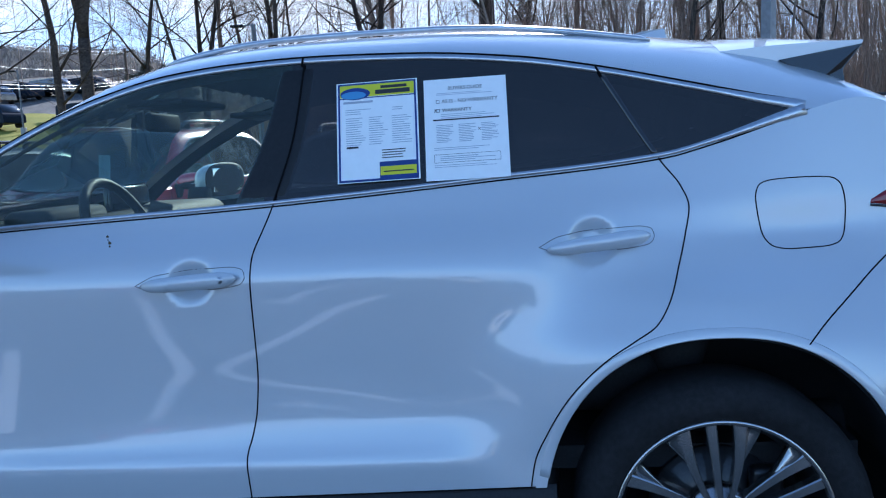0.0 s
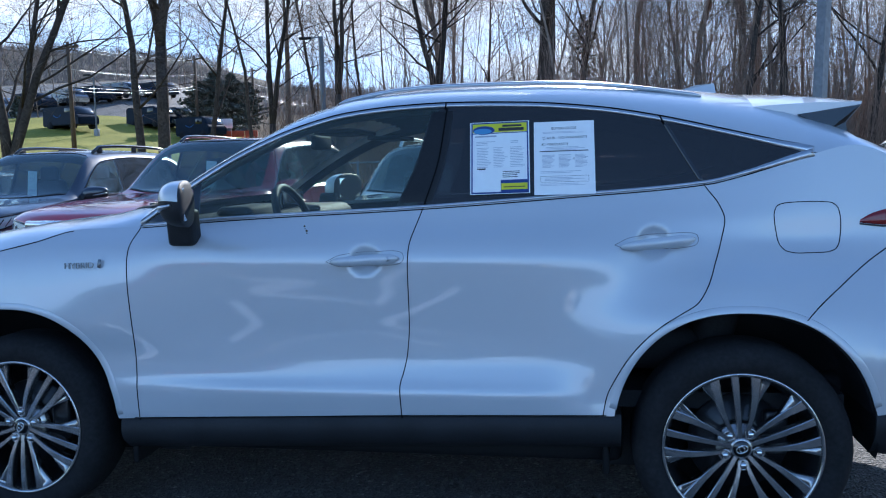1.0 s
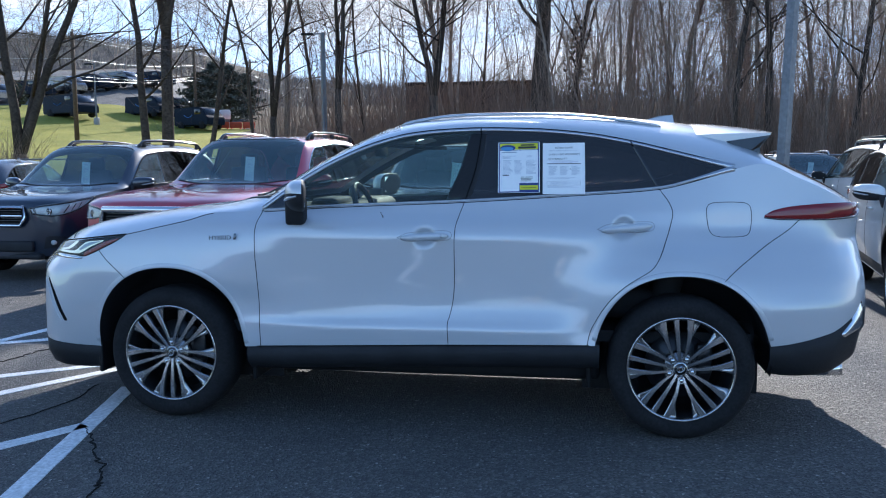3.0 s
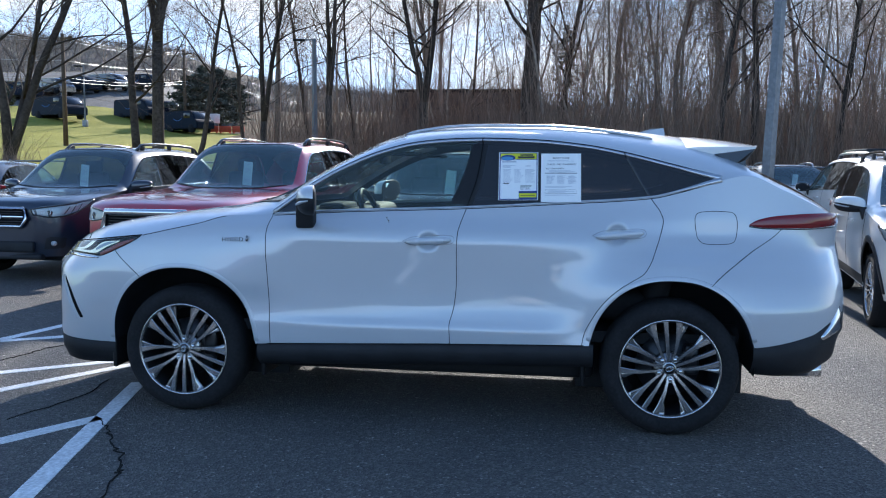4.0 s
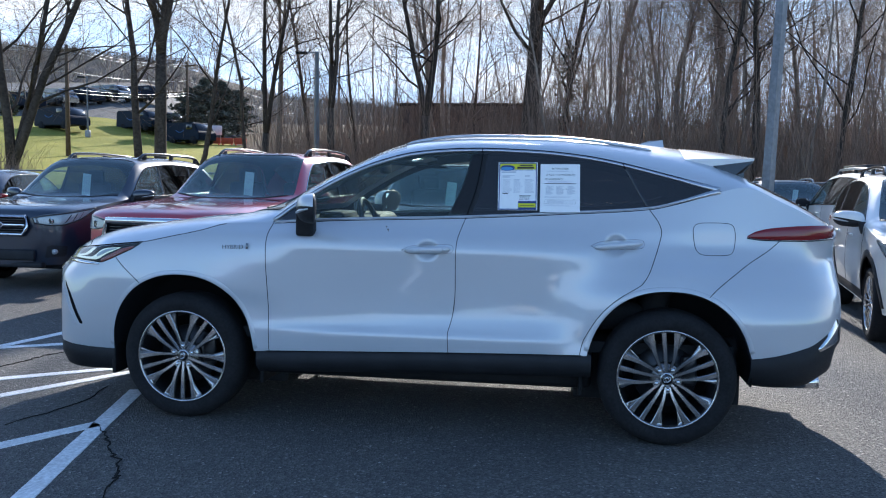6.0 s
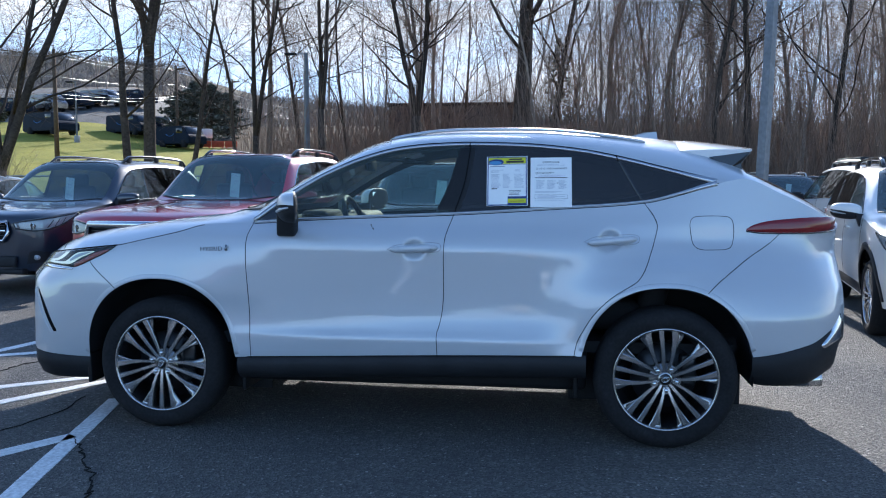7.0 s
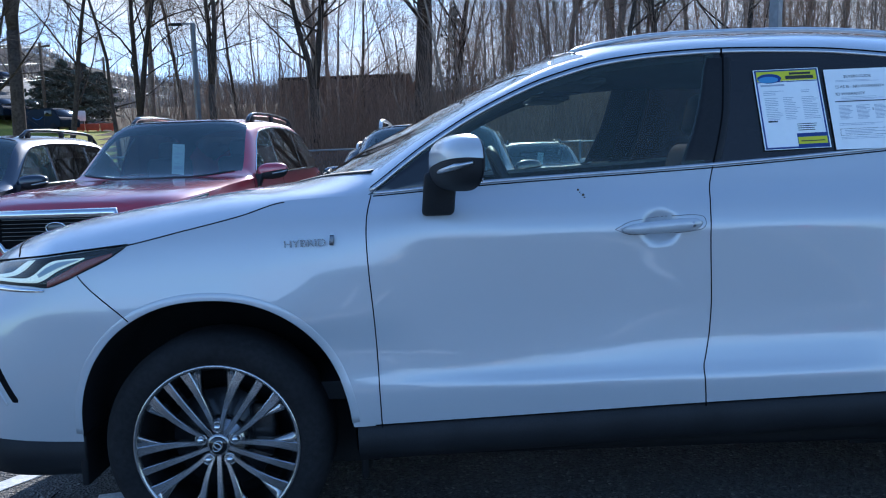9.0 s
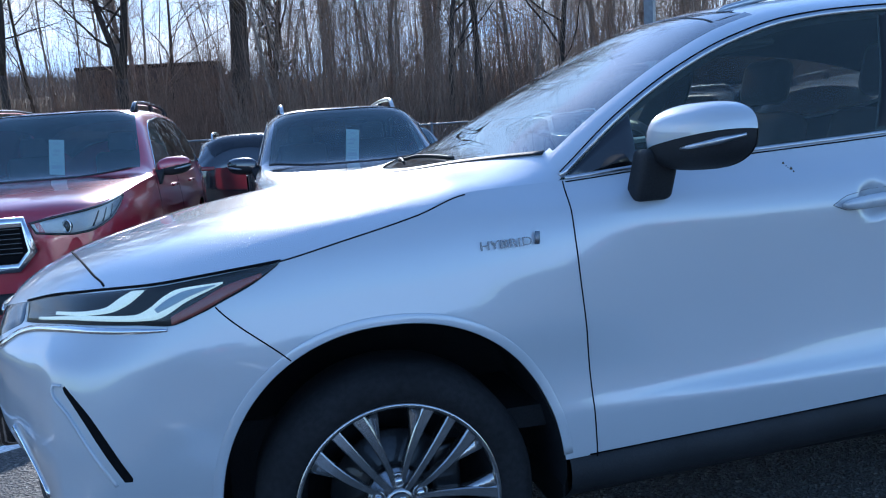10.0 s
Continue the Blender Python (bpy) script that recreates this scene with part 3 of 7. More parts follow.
VEN_Z = (0.36, 0.44, 0.535, 0.585, 0.66, 0.78, 0.90, 1.00, 1.06, 1.14, 1.20, 1.40)
VEN_X = (-1.1, -1.05, -0.99, -0.93, -0.87, -0.8, -0.7, -0.5, -0.27, 0, 0.45, 0.7, 1, 1.5, 2, 2.25, 2.4, 2.7, 2.95, 3.15, 3.4, 3.55, 3.64, 3.71, 3.74)
VEN_T = (
    (0.93, 0.93, 0.93, 0.93, 0.93, 0.93, 0.93, 0.93, 0.93, 0.93, 0.93, 0.93),
    (0.93, 0.9, 0.66, 0.6, 0.57, 0.58, 0.86, 0.92, 0.93, 0.93, 0.93, 0.93),
    (0.7, 0.64, 0.47, 0.44, 0.43, 0.43, 0.6, 0.74, 0.78, 0.82, 0.85, 0.88),
    (0.48, 0.43, 0.355, 0.34, 0.325, 0.33, 0.5, 0.62, 0.66, 0.7, 0.75, 0.8),
    (0.3, 0.26, 0.235, 0.23, 0.23, 0.245, 0.4, 0.52, 0.56, 0.6, 0.65, 0.72),
    (0.16, 0.125, 0.13, 0.13, 0.135, 0.155, 0.29, 0.42, 0.46, 0.51, 0.56, 0.66),
    (0.1, 0.085, 0.075, 0.072, 0.078, 0.095, 0.17, 0.29, 0.33, 0.39, 0.45, 0.58),
    (0.09, 0.07, 0.05, 0.0433, 0.035, 0.035, 0.055, 0.09, 0.13, 0.2, 0.27, 0.4),
    (0.05, 0.04, 0.022, 0.0166, 0.01, 0.005, 0.02, 0.045, 0.08, 0.15, 0.22, 0.35),
    (0.04, 0.03, 0.012, 0.0066, 0, -0.005, 0.01, 0.03, 0.055, 0.12, 0.18, 0.3),
    (0.03, 0.014, 0.012, 0.019, 0.024, 0.015, 0.018, 0.03, 0.05, 0.135, 0.17, 0.28),
    (0.03, 0.014, 0.01, 0.023, 0.029, 0.032, 0.032, 0.032, 0.043, 0.132, 0.165, 0.27),
    (0.03, 0.014, 0.008, 0.027, 0.036, 0.040, 0.040, 0.039, 0.053, 0.13, 0.16, 0.25),
    (0.03, 0.014, 0.008, 0.027, 0.044, 0.050, 0.050, 0.049, 0.065, 0.135, 0.165, 0.25),
    (0.03, 0.014, 0.012, 0.029, 0.049, 0.057, 0.06, 0.062, 0.08, 0.145, 0.172, 0.25),
    (0.03, 0.012, 0.024, 0.028, 0.034, 0.046, 0.066, 0.076, 0.096, 0.146, 0.176, 0.25),
    (0.03, 0.014, 0.018, 0.0189, 0.02, 0.03, 0.072, 0.108, 0.12, 0.152, 0.182, 0.25),
    (0.03, 0.02, 0.01, 0.0055, 0, -0.002, 0.035, 0.13, 0.165, 0.182, 0.2, 0.26),
    (0.04, 0.03, 0.012, 0.0093, 0.006, 0.022, 0.085, 0.18, 0.215, 0.222, 0.232, 0.27),
    (0.07, 0.055, 0.04, 0.0378, 0.035, 0.065, 0.135, 0.21, 0.237, 0.248, 0.258, 0.29),
    (0.15, 0.13, 0.112, 0.1111, 0.11, 0.142, 0.212, 0.278, 0.29, 0.296, 0.31, 0.35),
    (0.27, 0.25, 0.22, 0.2177, 0.213, 0.243, 0.327, 0.403, 0.40, 0.383, 0.40, 0.45),
    (0.44, 0.42, 0.37, 0.3633, 0.352, 0.382, 0.48, 0.553, 0.543, 0.515, 0.53, 0.6),
    (0.68, 0.66, 0.6, 0.5955, 0.588, 0.62, 0.70, 0.76, 0.755, 0.735, 0.75, 0.78),
    (0.92, 0.92, 0.92, 0.92, 0.92, 0.92, 0.92, 0.92, 0.92, 0.92, 0.92, 0.92),
)
# cupped hollows behind the door handles
VEN_DENTS = ((1.405, 1.012, 0.055, 0.046, 0.026), (2.414, 1.060, 0.056, 0.050, 0.026))
ven = Surface(VEN_W, ven_low, VEN_BELT, VEN_DLO, VEN_Z, VEN_X, VEN_T, VEN_EDGE_Y, VEN_EDGE_Z, VEN_MID_Z, VEN_TUM, VEN_DENTS, curve((-1.10, 1.0), (-0.85, 1.3), (-0.5, 2.4), (-0.05, 2.2), (0.35, 1.0), (3.74, 1.0)))
gxv = list(np.linspace(-1.10, -0.80, 40)) + list(np.arange(-0.785, 3.45, 0.0135)) + list(np.linspace(3.46, 3.74, 34))
for cx, cz, a, b in (FA, RA):
    gxv += [cx + sg * a * (1 - e) for sg in (-1, 1) for e in (1e-4, 0.002, 0.006, 0.012, 0.02)]
ven.grid(sorted(set(round(float(v), 5) for v in gxv)), 44, 12, 24)

GAP_A = curve((0.38, 0.522), (0.51, 0.519), (0.74, 0.511), (0.93, 0.498), (1.02, 0.495), (1.08, 0.498), (1.137, 0.508))
GAP_B = curve((0.38, 1.537), (0.50, 1.532), (0.565, 1.529), (0.61, 1.541), (0.68, 1.555), (0.79, 1.563), (0.97, 1.561), (1.05, 1.564), (1.11, 1.576), (1.20, 1.606), (1.37, 1.655), (1.57, 1.68))
GAP_C = curve((0.46, 2.236), (0.54, 2.252), (0.605, 2.284), (0.68, 2.331), (0.74, 2.384), (0.79, 2.443), (0.827, 2.501), (0.861, 2.552), (0.91, 2.585), (0.98, 2.616), (1.063, 2.644), (1.134, 2.658), (1.182, 2.642), (1.245, 2.598), (1.43, 2.49), (1.52, 2.44))
BUMP_F = curve((0.70, -0.17), (0.78, -0.245), (0.923, -0.405), (1.0, -0.45))
BUMP_R = curve((0.70, 2.80), (0.80, 2.888), (0.848, 2.938), (0.895, 3.0), (0.975, 3.118), (1.05, 3.235), (1.10, 3.29))


def ven_sort(x, y, z, j, far):
    n1, n2 = ven.n1, ven.n2
    if j < n1 - 1:
        if x < -0.20 and x < float(BUMP_F(z)):
            return "front_bumper"
        if x < float(GAP_A(z)):
            return "front_fender"
        if x < float(GAP_B(z)):
            return "front_door"
        if x < float(GAP_C(z)) and not (z < 0.46 and x > 2.3):
            return "rear_door"
        if x > 2.84 and x > float(BUMP_R(z)) and z < 1.10:
            return "rear_bumper"
        return "quarter_panel"
    if j < n1 - 1 + n2:
        b = float(GAP_B(z))
        if x < b - 0.03:
            return "front_window"
        if x < float(GAP_C(z)):
            return "rear_window_pane"
        return "quarter_window"
    v = (j - n1 - n2 + 1) / (ven.n3 - 1)
    inset = (VEN_W / 2 - y) / 0.62
    if v > 0.27 and 0.16 + 0.30 * inset**2 < x < 1.13 + 0.12 * inset**2:
        return "windscreen"
    if v > 0.24 and 3.13 < x < 3.56:
        return "rear_window"
    if x < 0.5 and (x < 0.16 + 0.30 * inset**2 or v <= 0.27):
        return "hood" if x < 0.30 or v > 0.27 else "roof"
    return "roof" if x < 3.05 else "tailgate"


venza = thing("crossover_car", "pearl white hybrid crossover with dark glass and multi-spoke wheels, parked", "car")
VM = {k: M_WHITE for k in ("front_bumper", "front_fender", "front_door", "rear_door", "rear_bumper", "quarter_panel", "hood", "roof", "tailgate")}
VM.update(hood=M_WHITE_DEW, roof=M_WHITE_DEW, pillar=M_GLOSSBLACK, front_window=M_GLASS_FRONT, rear_window_pane=M_GLASS_DARK, quarter_window=M_GLASS_DARK, windscreen=M_GLASS_SCREEN, rear_window=M_GLASS_DARK)
ven_parts = ven.panels(ven_sort, venza, VM, {"windscreen": "tinted curved windscreen", "front_window": "lightly tinted front window", "rear_window_pane": "dark privacy glass", "quarter_window": "pointed dark quarter glass", "pillar": "gloss black pillar", "rear_window": "dark rear glass"})
ven.liner(lambda x, y, z, j, far: 0.3 < x < 3.3 and not ("wind" in ven_sort(x, y, z, j, far)) and z > 0.5, venza, M_INTERIOR, 0.035)


# ---- wheels ----
def wheel_data():
    tyre = mesh_of("tyre", *lathe([(0.263, 0.012), (0.274, 0.000), (0.300, -0.006), (0.325, -0.002), (0.345, 0.012), (0.3585, 0.035), (0.362, 0.06), (0.362, 0.17), (0.355, 0.20), (0.33, 0.222), (0.26, 0.215)], 72))
    lip = mesh_of("rim", *lathe([(0.250, 0.02), (0.253, 0.008), (0.257, 0.002), (0.264, 0.002), (0.267, 0.010), (0.258, 0.03), (0.240, 0.05), (0.228, 0.12), (0.226, 0.2)], 72))
    back = mesh_of("brake_disc", *lathe([(0.0, 0.105), (0.165, 0.105), (0.168, 0.115), (0.165, 0.13), (0.0, 0.13)], 48))
    def blade(a0, a1, r0, r1, w0, w1, d0, d1, side=0.0):
        """One spoke: a tapering bar from the hub to the rim, or with side its flared flank."""
        v, f, steps = [], [], 8
        for i in range(steps + 1):
            t = i / steps
            r, a = r0 + (r1 - r0) * t, a0 + (a1 - a0) * t
            w = w0 + (w1 - w0) * t ** 1.5
            d = d0 + (d1 - d0) * t - 0.006 * math.sin(math.pi * t)
            c, s_ = math.cos(a), math.sin(a)
            lo, hi = (-0.5, 0.5) if not side else ((0.0, 1.0) if side > 0 else (-1.0, 0.0))
            for u, dd in ((lo, d + 0.003), (lo + 0.12, d), (hi - 0.12, d + abs(side) * 0.010), (hi, d + 0.003 + abs(side) * 0.016), (hi, d + 0.032), (lo, d + 0.032)):
                v.append((r * c - u * w * s_, dd, r * s_ + u * w * c))
        for i in range(steps):
            for k in range(6):
                q = (k + 1) % 6
                f.append((i * 6 + k, i * 6 + q, i * 6 + 6 + q, i * 6 + 6 + k))
        f.append(tuple(range(6)))
        f.append(tuple(steps * 6 + k for k in range(5, -1, -1)))
        return v, f
    spoke_set, flare_set, nuts, wells = [], [], [], []
    for s in range(5):
        c = math.radians(72 * s)
        spoke_set.append(mesh_of("spoke", *blade(c, c, 0.030, 0.252, 0.016, 0.027, 0.024, 0.008), False))
        for sg in (-1, 1):
            spoke_set.append(mesh_of("spoke", *blade(c + sg * radians(25), c + sg * radians(15.5), 0.046, 0.252, 0.014, 0.034, 0.024, 0.008), False))
            flare_set.append(mesh_of("spoke_flare", *blade(c + sg * radians(20.5), c + sg * radians(18.5), 0.125, 0.251, 0.003, 0.040, 0.019, 0.010, sg)))
        g_ = c + radians(36)
        cg, sg_ = math.cos(g_), math.sin(g_)
        nuts.append(mesh_of("lug_nut", *tube([(0.058 * cg, 0.050, 0.058 * sg_), (0.058 * cg, 0.020, 0.058 * sg_), (0.058 * cg, 0.014, 0.058 * sg_), (0.058 * cg, 0.011, 0.058 * sg_)], [0.0115, 0.0115, 0.010, 0.005], 12)))
        lug = [(0.058 * cg + 0.017 * math.cos(q), 0.027, 0.058 * sg_ + 0.017 * math.sin(q)) for q in np.linspace(0, 2 * math.pi, 25)[:-1]]
        wells.append(mesh_of("lug_well", *tube(lug, 0.0042, 6, True)))
    hub = mesh_of("hub", *lathe([(0.0, 0.020), (0.03, 0.020), (0.034, 0.022), (0.038, 0.026), (0.041, 0.044), (0.078, 0.050), (0.085, 0.08)], 40))
    ring_pts = [(0.019 * math.cos(q), 0.0125, 0.013 * math.sin(q)) for q in np.linspace(0, 2 * math.pi, 25)[:-1]]
    ring_in = [(0.008 * math.cos(q), 0.0125, 0.012 * math.sin(q)) for q in np.linspace(0, 2 * math.pi, 17)[:-1]]
    emblem = [mesh_of("cap_emblem", *tube(r_, 0.002, 5, True)) for r_ in (ring_pts, ring_in)]
    cap = mesh_of("centre_cap", *lathe([(0.0, 0.014), (0.026, 0.015), (0.029, 0.019), (0.029, 0.026)], 32))
    barrel = mesh_of("rim_barrel", *lathe([(0.250, 0.022), (0.238, 0.05), (0.224, 0.14), (0.222, 0.21), (0.0, 0.21)], 48))
    return [("tyre", tyre, 0), ("rim", lip, 1), ("brake_disc", back, 2), ("hub", hub, 1), ("centre_cap", cap, 3), ("rim_barrel", barrel, 2)] + [("spoke", m, 1) for m in spoke_set] + [("spoke_flare", m, 4) for m in flare_set] + [("lug_nut", m, 5) for m in nuts] + [("lug_well", m, 1) for m in wells] + [("cap_emblem", m, 5) for m in emblem]


M_FLARE = mat("satin_alloy", (0.40, 0.395, 0.39), 0.2, 0.95, 0.2, 0.5, 200, 0.1, 0, 0, 9, 0.1)
WHEEL = wheel_data()


WHEEL_MATS = (M_TYRE, M_RIM, M_RIMDARK, M_GLOSSBLACK, M_FLARE, M_CHROME)
for _nm, _me, _k in WHEEL:
    _me.materials.append(WHEEL_MATS[_k])


def add_wheel(parent, x, y, z, far=False, turn=0.0, scale=1.0):
    w = new("wheel")
    w.parent = parent
    w.matrix_basis = Matrix.Translation((x, y, z)) @ Matrix.Rotation(math.pi if far else 0, 4, "Z") @ Matrix.Rotation(radians(turn), 4, "Y") @ Matrix.Diagonal((scale, 1, scale, 1))
    for nm, me, k in WHEEL:
        ob = new(nm, me)
        ob.parent = w
    return w


for wx, turn in ((-0.006, -54), (2.70, -24)):
    add_wheel(venza, wx, 0.03, 0.362, False, turn)
    add_wheel(venza, wx, VEN_W - 0.03, 0.362, True, 20)


# ---- the crossover's trim and details ----
M_LENS = glass("lamp_lens", (0.85, 0.88, 0.88))
M_LAMP = mat("lamp_reflector", (0.50, 0.51, 0.52), 0.22, 0.15, 0.6, 0.5, 160, 0.15)
M_GUIDE = mat("lamp_light_guide", (0.78, 0.82, 0.72), 0.25, 0, 0.5, 0.5, 120, 0.06)
M_GUIDE_PALE = mat("pale_light_guide", (0.42, 0.50, 0.55), 0.2, 0, 0.5, 0.5, 120, 0.06)
M_AMBER = mat("dark_red_reflector", (0.30, 0.075, 0.06), 0.2, 0, 0.5, 0.5, 120, 0.1)
M_GREYGAP = mat("shallow_gap", (0.20, 0.20, 0.21), 0.8, 0, 0, 0.2, 90, 0.2)
M_PAPER = mat("printed_paper", (0.92, 0.92, 0.91), 0.6, 0, 0, 0.3, 40, 0.02)
M_INK = mat("black_ink", (0.03, 0.03, 0.035), 0.7)
M_GREYINK = mat("grey_ink", (0.44, 0.46, 0.52), 0.7)
M_BLUEINK = mat("blue_ink", (0.012, 0.04, 0.20), 0.6)
M_LIGHTBLUE = mat("light_blue_ink", (0.10, 0.30, 0.55), 0.6)
M_YELLOW = mat("yellow_ink", (0.70, 0.66, 0.02), 0.6)
M_DIRT = mat("bird_dirt", (0.10, 0.075, 0.045), 0.9, 0, 0, 0.2, 300, 0.5)
M_BADGE = mat("dark_chrome", (0.11, 0.12, 0.14), 0.2, 0.7, 0.3, 0.5, 200, 0.1)
M_MIRROR = mat("mirror_glass", (0.9, 0.92, 0.92), 0.02, 1.0)
M_STEERING = mat("steering_leather", (0.02, 0.02, 0.022), 0.5, 0, 0, 0.4, 300, 0.2, 0.2, 400)

M_GUIDE.node_tree.nodes["Principled BSDF"].inputs["Emission Color"].default_value = (0.85, 1.0, 0.9, 1)
M_GUIDE.node_tree.nodes["Principled BSDF"].inputs["Emission Strength"].default_value = 0.22

# black sills
for far in (False, True):
    verts, faces = [], []
    xs = np.linspace(0.445, 2.30, 60)
    prof = ((0.012, 0.004), (-0.004, -0.012), (-0.008, -0.05), (0.004, -0.085), (0.05, -0.125), (0.16, -0.145))
    for x in xs:
        zt = float(ven_low(x)) if x < 2.265 else 0.474
        y0 = float(ven.side(x, zt))
        for dy, dz in prof:
            y = y0 + dy
            verts.append((x, VEN_W - y if far else y, zt + dz))
    w = len(prof)
    for i in range(len(xs) - 1):
        for k in range(w - 1):
            f = (i * w + k, i * w + k + 1, (i + 1) * w + k + 1, (i + 1) * w + k)
            faces.append(f[::-1] if far else f)
    part("sill", mesh_of("sill", verts, faces), M_BLACK, venza, "black plastic sill")

# black lower bumpers, swept round the nose and the tail
def lower_skirt(name, xs, drop, tuck, lab):
    verts, faces = [], []
    path = [(x, False) for x in xs] + [(x, True) for x in reversed(xs)]
    for x, far in path:
        zt = float(VEN_LOWBASE(x))
        y0 = float(ven.side(x, zt))
        d = float(drop(x))
        for dy, dz in ((0.010, 0.006), (-0.006, -0.010), (-0.004, -0.4 * d), (tuck * 0.5, -0.85 * d), (tuck, -d)):
            y = y0 + dy
            inx = (dy + 0.006) * (0.9 if x < 0 else -0.9) if abs(x - 1.4) > 2.2 else 0
            verts.append((x + inx, VEN_W - y if far else y, zt + dz))
    for i in range(len(path) - 1):
        for k in range(4):
            faces.append((i * 5 + k, i * 5 + k + 1, (i + 1) * 5 + k + 1, (i + 1) * 5 + k))
    part(name, mesh_of(name, verts, faces), M_BLACK, venza, lab)


lower_skirt("front_lip", list(np.linspace(-0.44, -0.8, 20)) + list(np.linspace(-0.82, -1.098, 22)), curve((-1.10, 0.26), (-1.0, 0.20), (-0.8, 0.17), (-0.44, 0.14)), 0.10, "black lower front bumper")
lower_skirt("rear_valance", list(np.linspace(3.118, 3.5, 18)) + list(np.linspace(3.52, 3.738, 16)), curve((3.1, 0.15), (3.3, 0.20), (3.6, 0.26), (3.74, 0.28)), 0.10, "black lower rear bumper")
for far in (False, True):
    # bright fin of the rear bumper's corner and an exhaust tip
    me = patch_poly(ven, (((3.470, 0.538), (3.535, 0.608), (3.605, 0.690)), ((3.485, 0.522), (3.55, 0.533), (3.622, 0.548))), 0.014, 16, 5, 0.014)
    if far:
        for v in me.vertices:
            v.co.y = VEN_W - v.co.y
        me.flip_normals()
    part("bumper_fin", me, M_CHROME, venza, "chrome bumper fin")
    yy = VEN_W - 0.42 if far else 0.42
    ex = mesh_of("exhaust_tip", *tube([(3.34, yy, 0.295), (3.48, yy, 0.30), (3.56, yy, 0.305)], [0.032, 0.036, 0.038], 20))
    part("exhaust_tip", ex, M_CHROME, venza, "chrome exhaust tip")

# wheel openings: dark liners, a rolled edge
for cx, cz, a, b in (FA, RA):
    for far in (False, True):
        verts, faces = [], []
        angs = np.linspace(radians(-3), radians(183), 50)
        for an in angs:
            x, z = arch_point(cx, cz, a + 0.004, b + 0.004, an)
            zz = max(z, ven_low(min(max(x, cx - a * 0.9999), cx + a * 0.9999)) if abs(x - cx) < a else z)
            y0 = float(ven.side(x, max(z, 0.40)))
            inset = 0.006 if 0 <= an <= math.pi else 0.03
            for y in (y0 + inset, y0 + inset + 0.02, 0.25, 0.5):
                verts.append((x, VEN_W - y if far else y, z))
        for i in range(len(angs) - 1):
            for k in range(3):
                f = (i * 4 + k, i * 4 + k + 1, (i + 1) * 4 + k + 1, (i + 1) * 4 + k)
                faces.append(f[::-1] if far else f)
        c = len(verts)
        verts.append((cx, VEN_W - 0.5 if far else 0.5, cz - 0.1))
        faces += [(i * 4 + 3, c, (i + 1) * 4 + 3) for i in range(len(angs) - 1)]
        part("arch_liner", mesh_of("arch_liner", verts, faces), M_BLACK, venza, "black wheel-arch liner")
        pts, nms = [], []
        rim = [arch_point(cx, cz, a + 0.010, b + 0.010, q) for q in np.linspace(radians(2), radians(178), 70)]
        for x, z in [q for q in rim if q[1] > float(VEN_LOWBASE(q[0])) + 0.010]:
            p, n = ven.at(x, z)
            if far:
                p.y, n.y = VEN_W - p.y, -n.y
            pts.append(p)
            nms.append(n)
        part("arch_edge", mesh_of("arch_edge", *bar(pts, nms, 0.026, 0.0006)), M_WHITE, venza)
for cx, z0, z1 in ((-0.45, 0.23, 0.40), (0.455, 0.22, 0.46), (2.25, 0.24, 0.50), (3.14, 0.39, 0.54)):
    for yy in (0.30, VEN_W - 0.30):
        part("splash_guard", box_bm(cx, yy, (z0 + z1) / 2, 0.025, 0.44, z1 - z0, 0.008), M_MATTBLACK, venza, "black splash guard at the wheel")
part("underbody", box_bm(1.38, VEN_W / 2, 0.38, 1.86, VEN_W - 0.30, 0.24, 0.03), M_MATTBLACK, venza)
part("underbody", box_bm(3.2, VEN_W / 2, 0.42, 0.75, VEN_W - 0.9, 0.22, 0.03), M_BLACK, venza)
part("underbody", box_bm(-0.55, VEN_W / 2, 0.36, 0.6, VEN_W - 1.0, 0.2, 0.03), M_BLACK, venza)
for wx in (0.0, 2.69):
    part("axle", mesh_of("axle", *tube([(wx, 0.25, 0.33), (wx, VEN_W - 0.25, 0.33)], 0.05, 12)), M_BLACK, venza)
    for yy in (0.5, VEN_W - 0.5):
        part("splash_panel", box_bm(wx, yy, 0.31, 0.94, 0.02, 0.36, 0.006), M_BLACK, venza)
    part("cross_member", box_bm(wx, VEN_W / 2, 0.42, 0.35, 0.9, 0.18, 0.03), M_BLACK, venza)
    cal = box_bm(wx + 0.13, 0.125, 0.40, 0.08, 0.05, 0.16, 0.015)
    part("brake_caliper", cal, M_RIMDARK, venza, "grey brake caliper")


def gap_line(name, line, width=0.0038, mat_=None, lift=0.0012, n=40):
    pts, nms = [], []
    for x, z in line:
        p, nn = ven.at(x, z)
        pts.append(p)
        nms.append(nn)
    return part(name, mesh_of(name, *bar(pts, nms, width, lift)), mat_ or M_GAP, venza)


gap_line("door_gap", [(float(GAP_A(z)), z) for z in np.linspace(0.412, 1.135, 40)])
gap_line("door_gap", [(float(GAP_B(z)), z) for z in np.linspace(0.447, 1.196, 40)])
gap_line("door_gap", [(float(GAP_C(z)), z) for z in np.linspace(0.478, 1.255, 90)])
gap_line("bumper_gap", [(float(BUMP_R(z)), z) for z in np.linspace(0.808, 1.095, 24)], 0.004)
gap_line("bumper_gap", [(float(BUMP_F(z)), z) for z in np.linspace(0.778, 0.92, 20)], 0.004)
gap_line("hood_gap", [(x, float(VEN_BELT(x)) - 0.004) for x in np.linspace(-0.30, 0.235, 30)], 0.004)
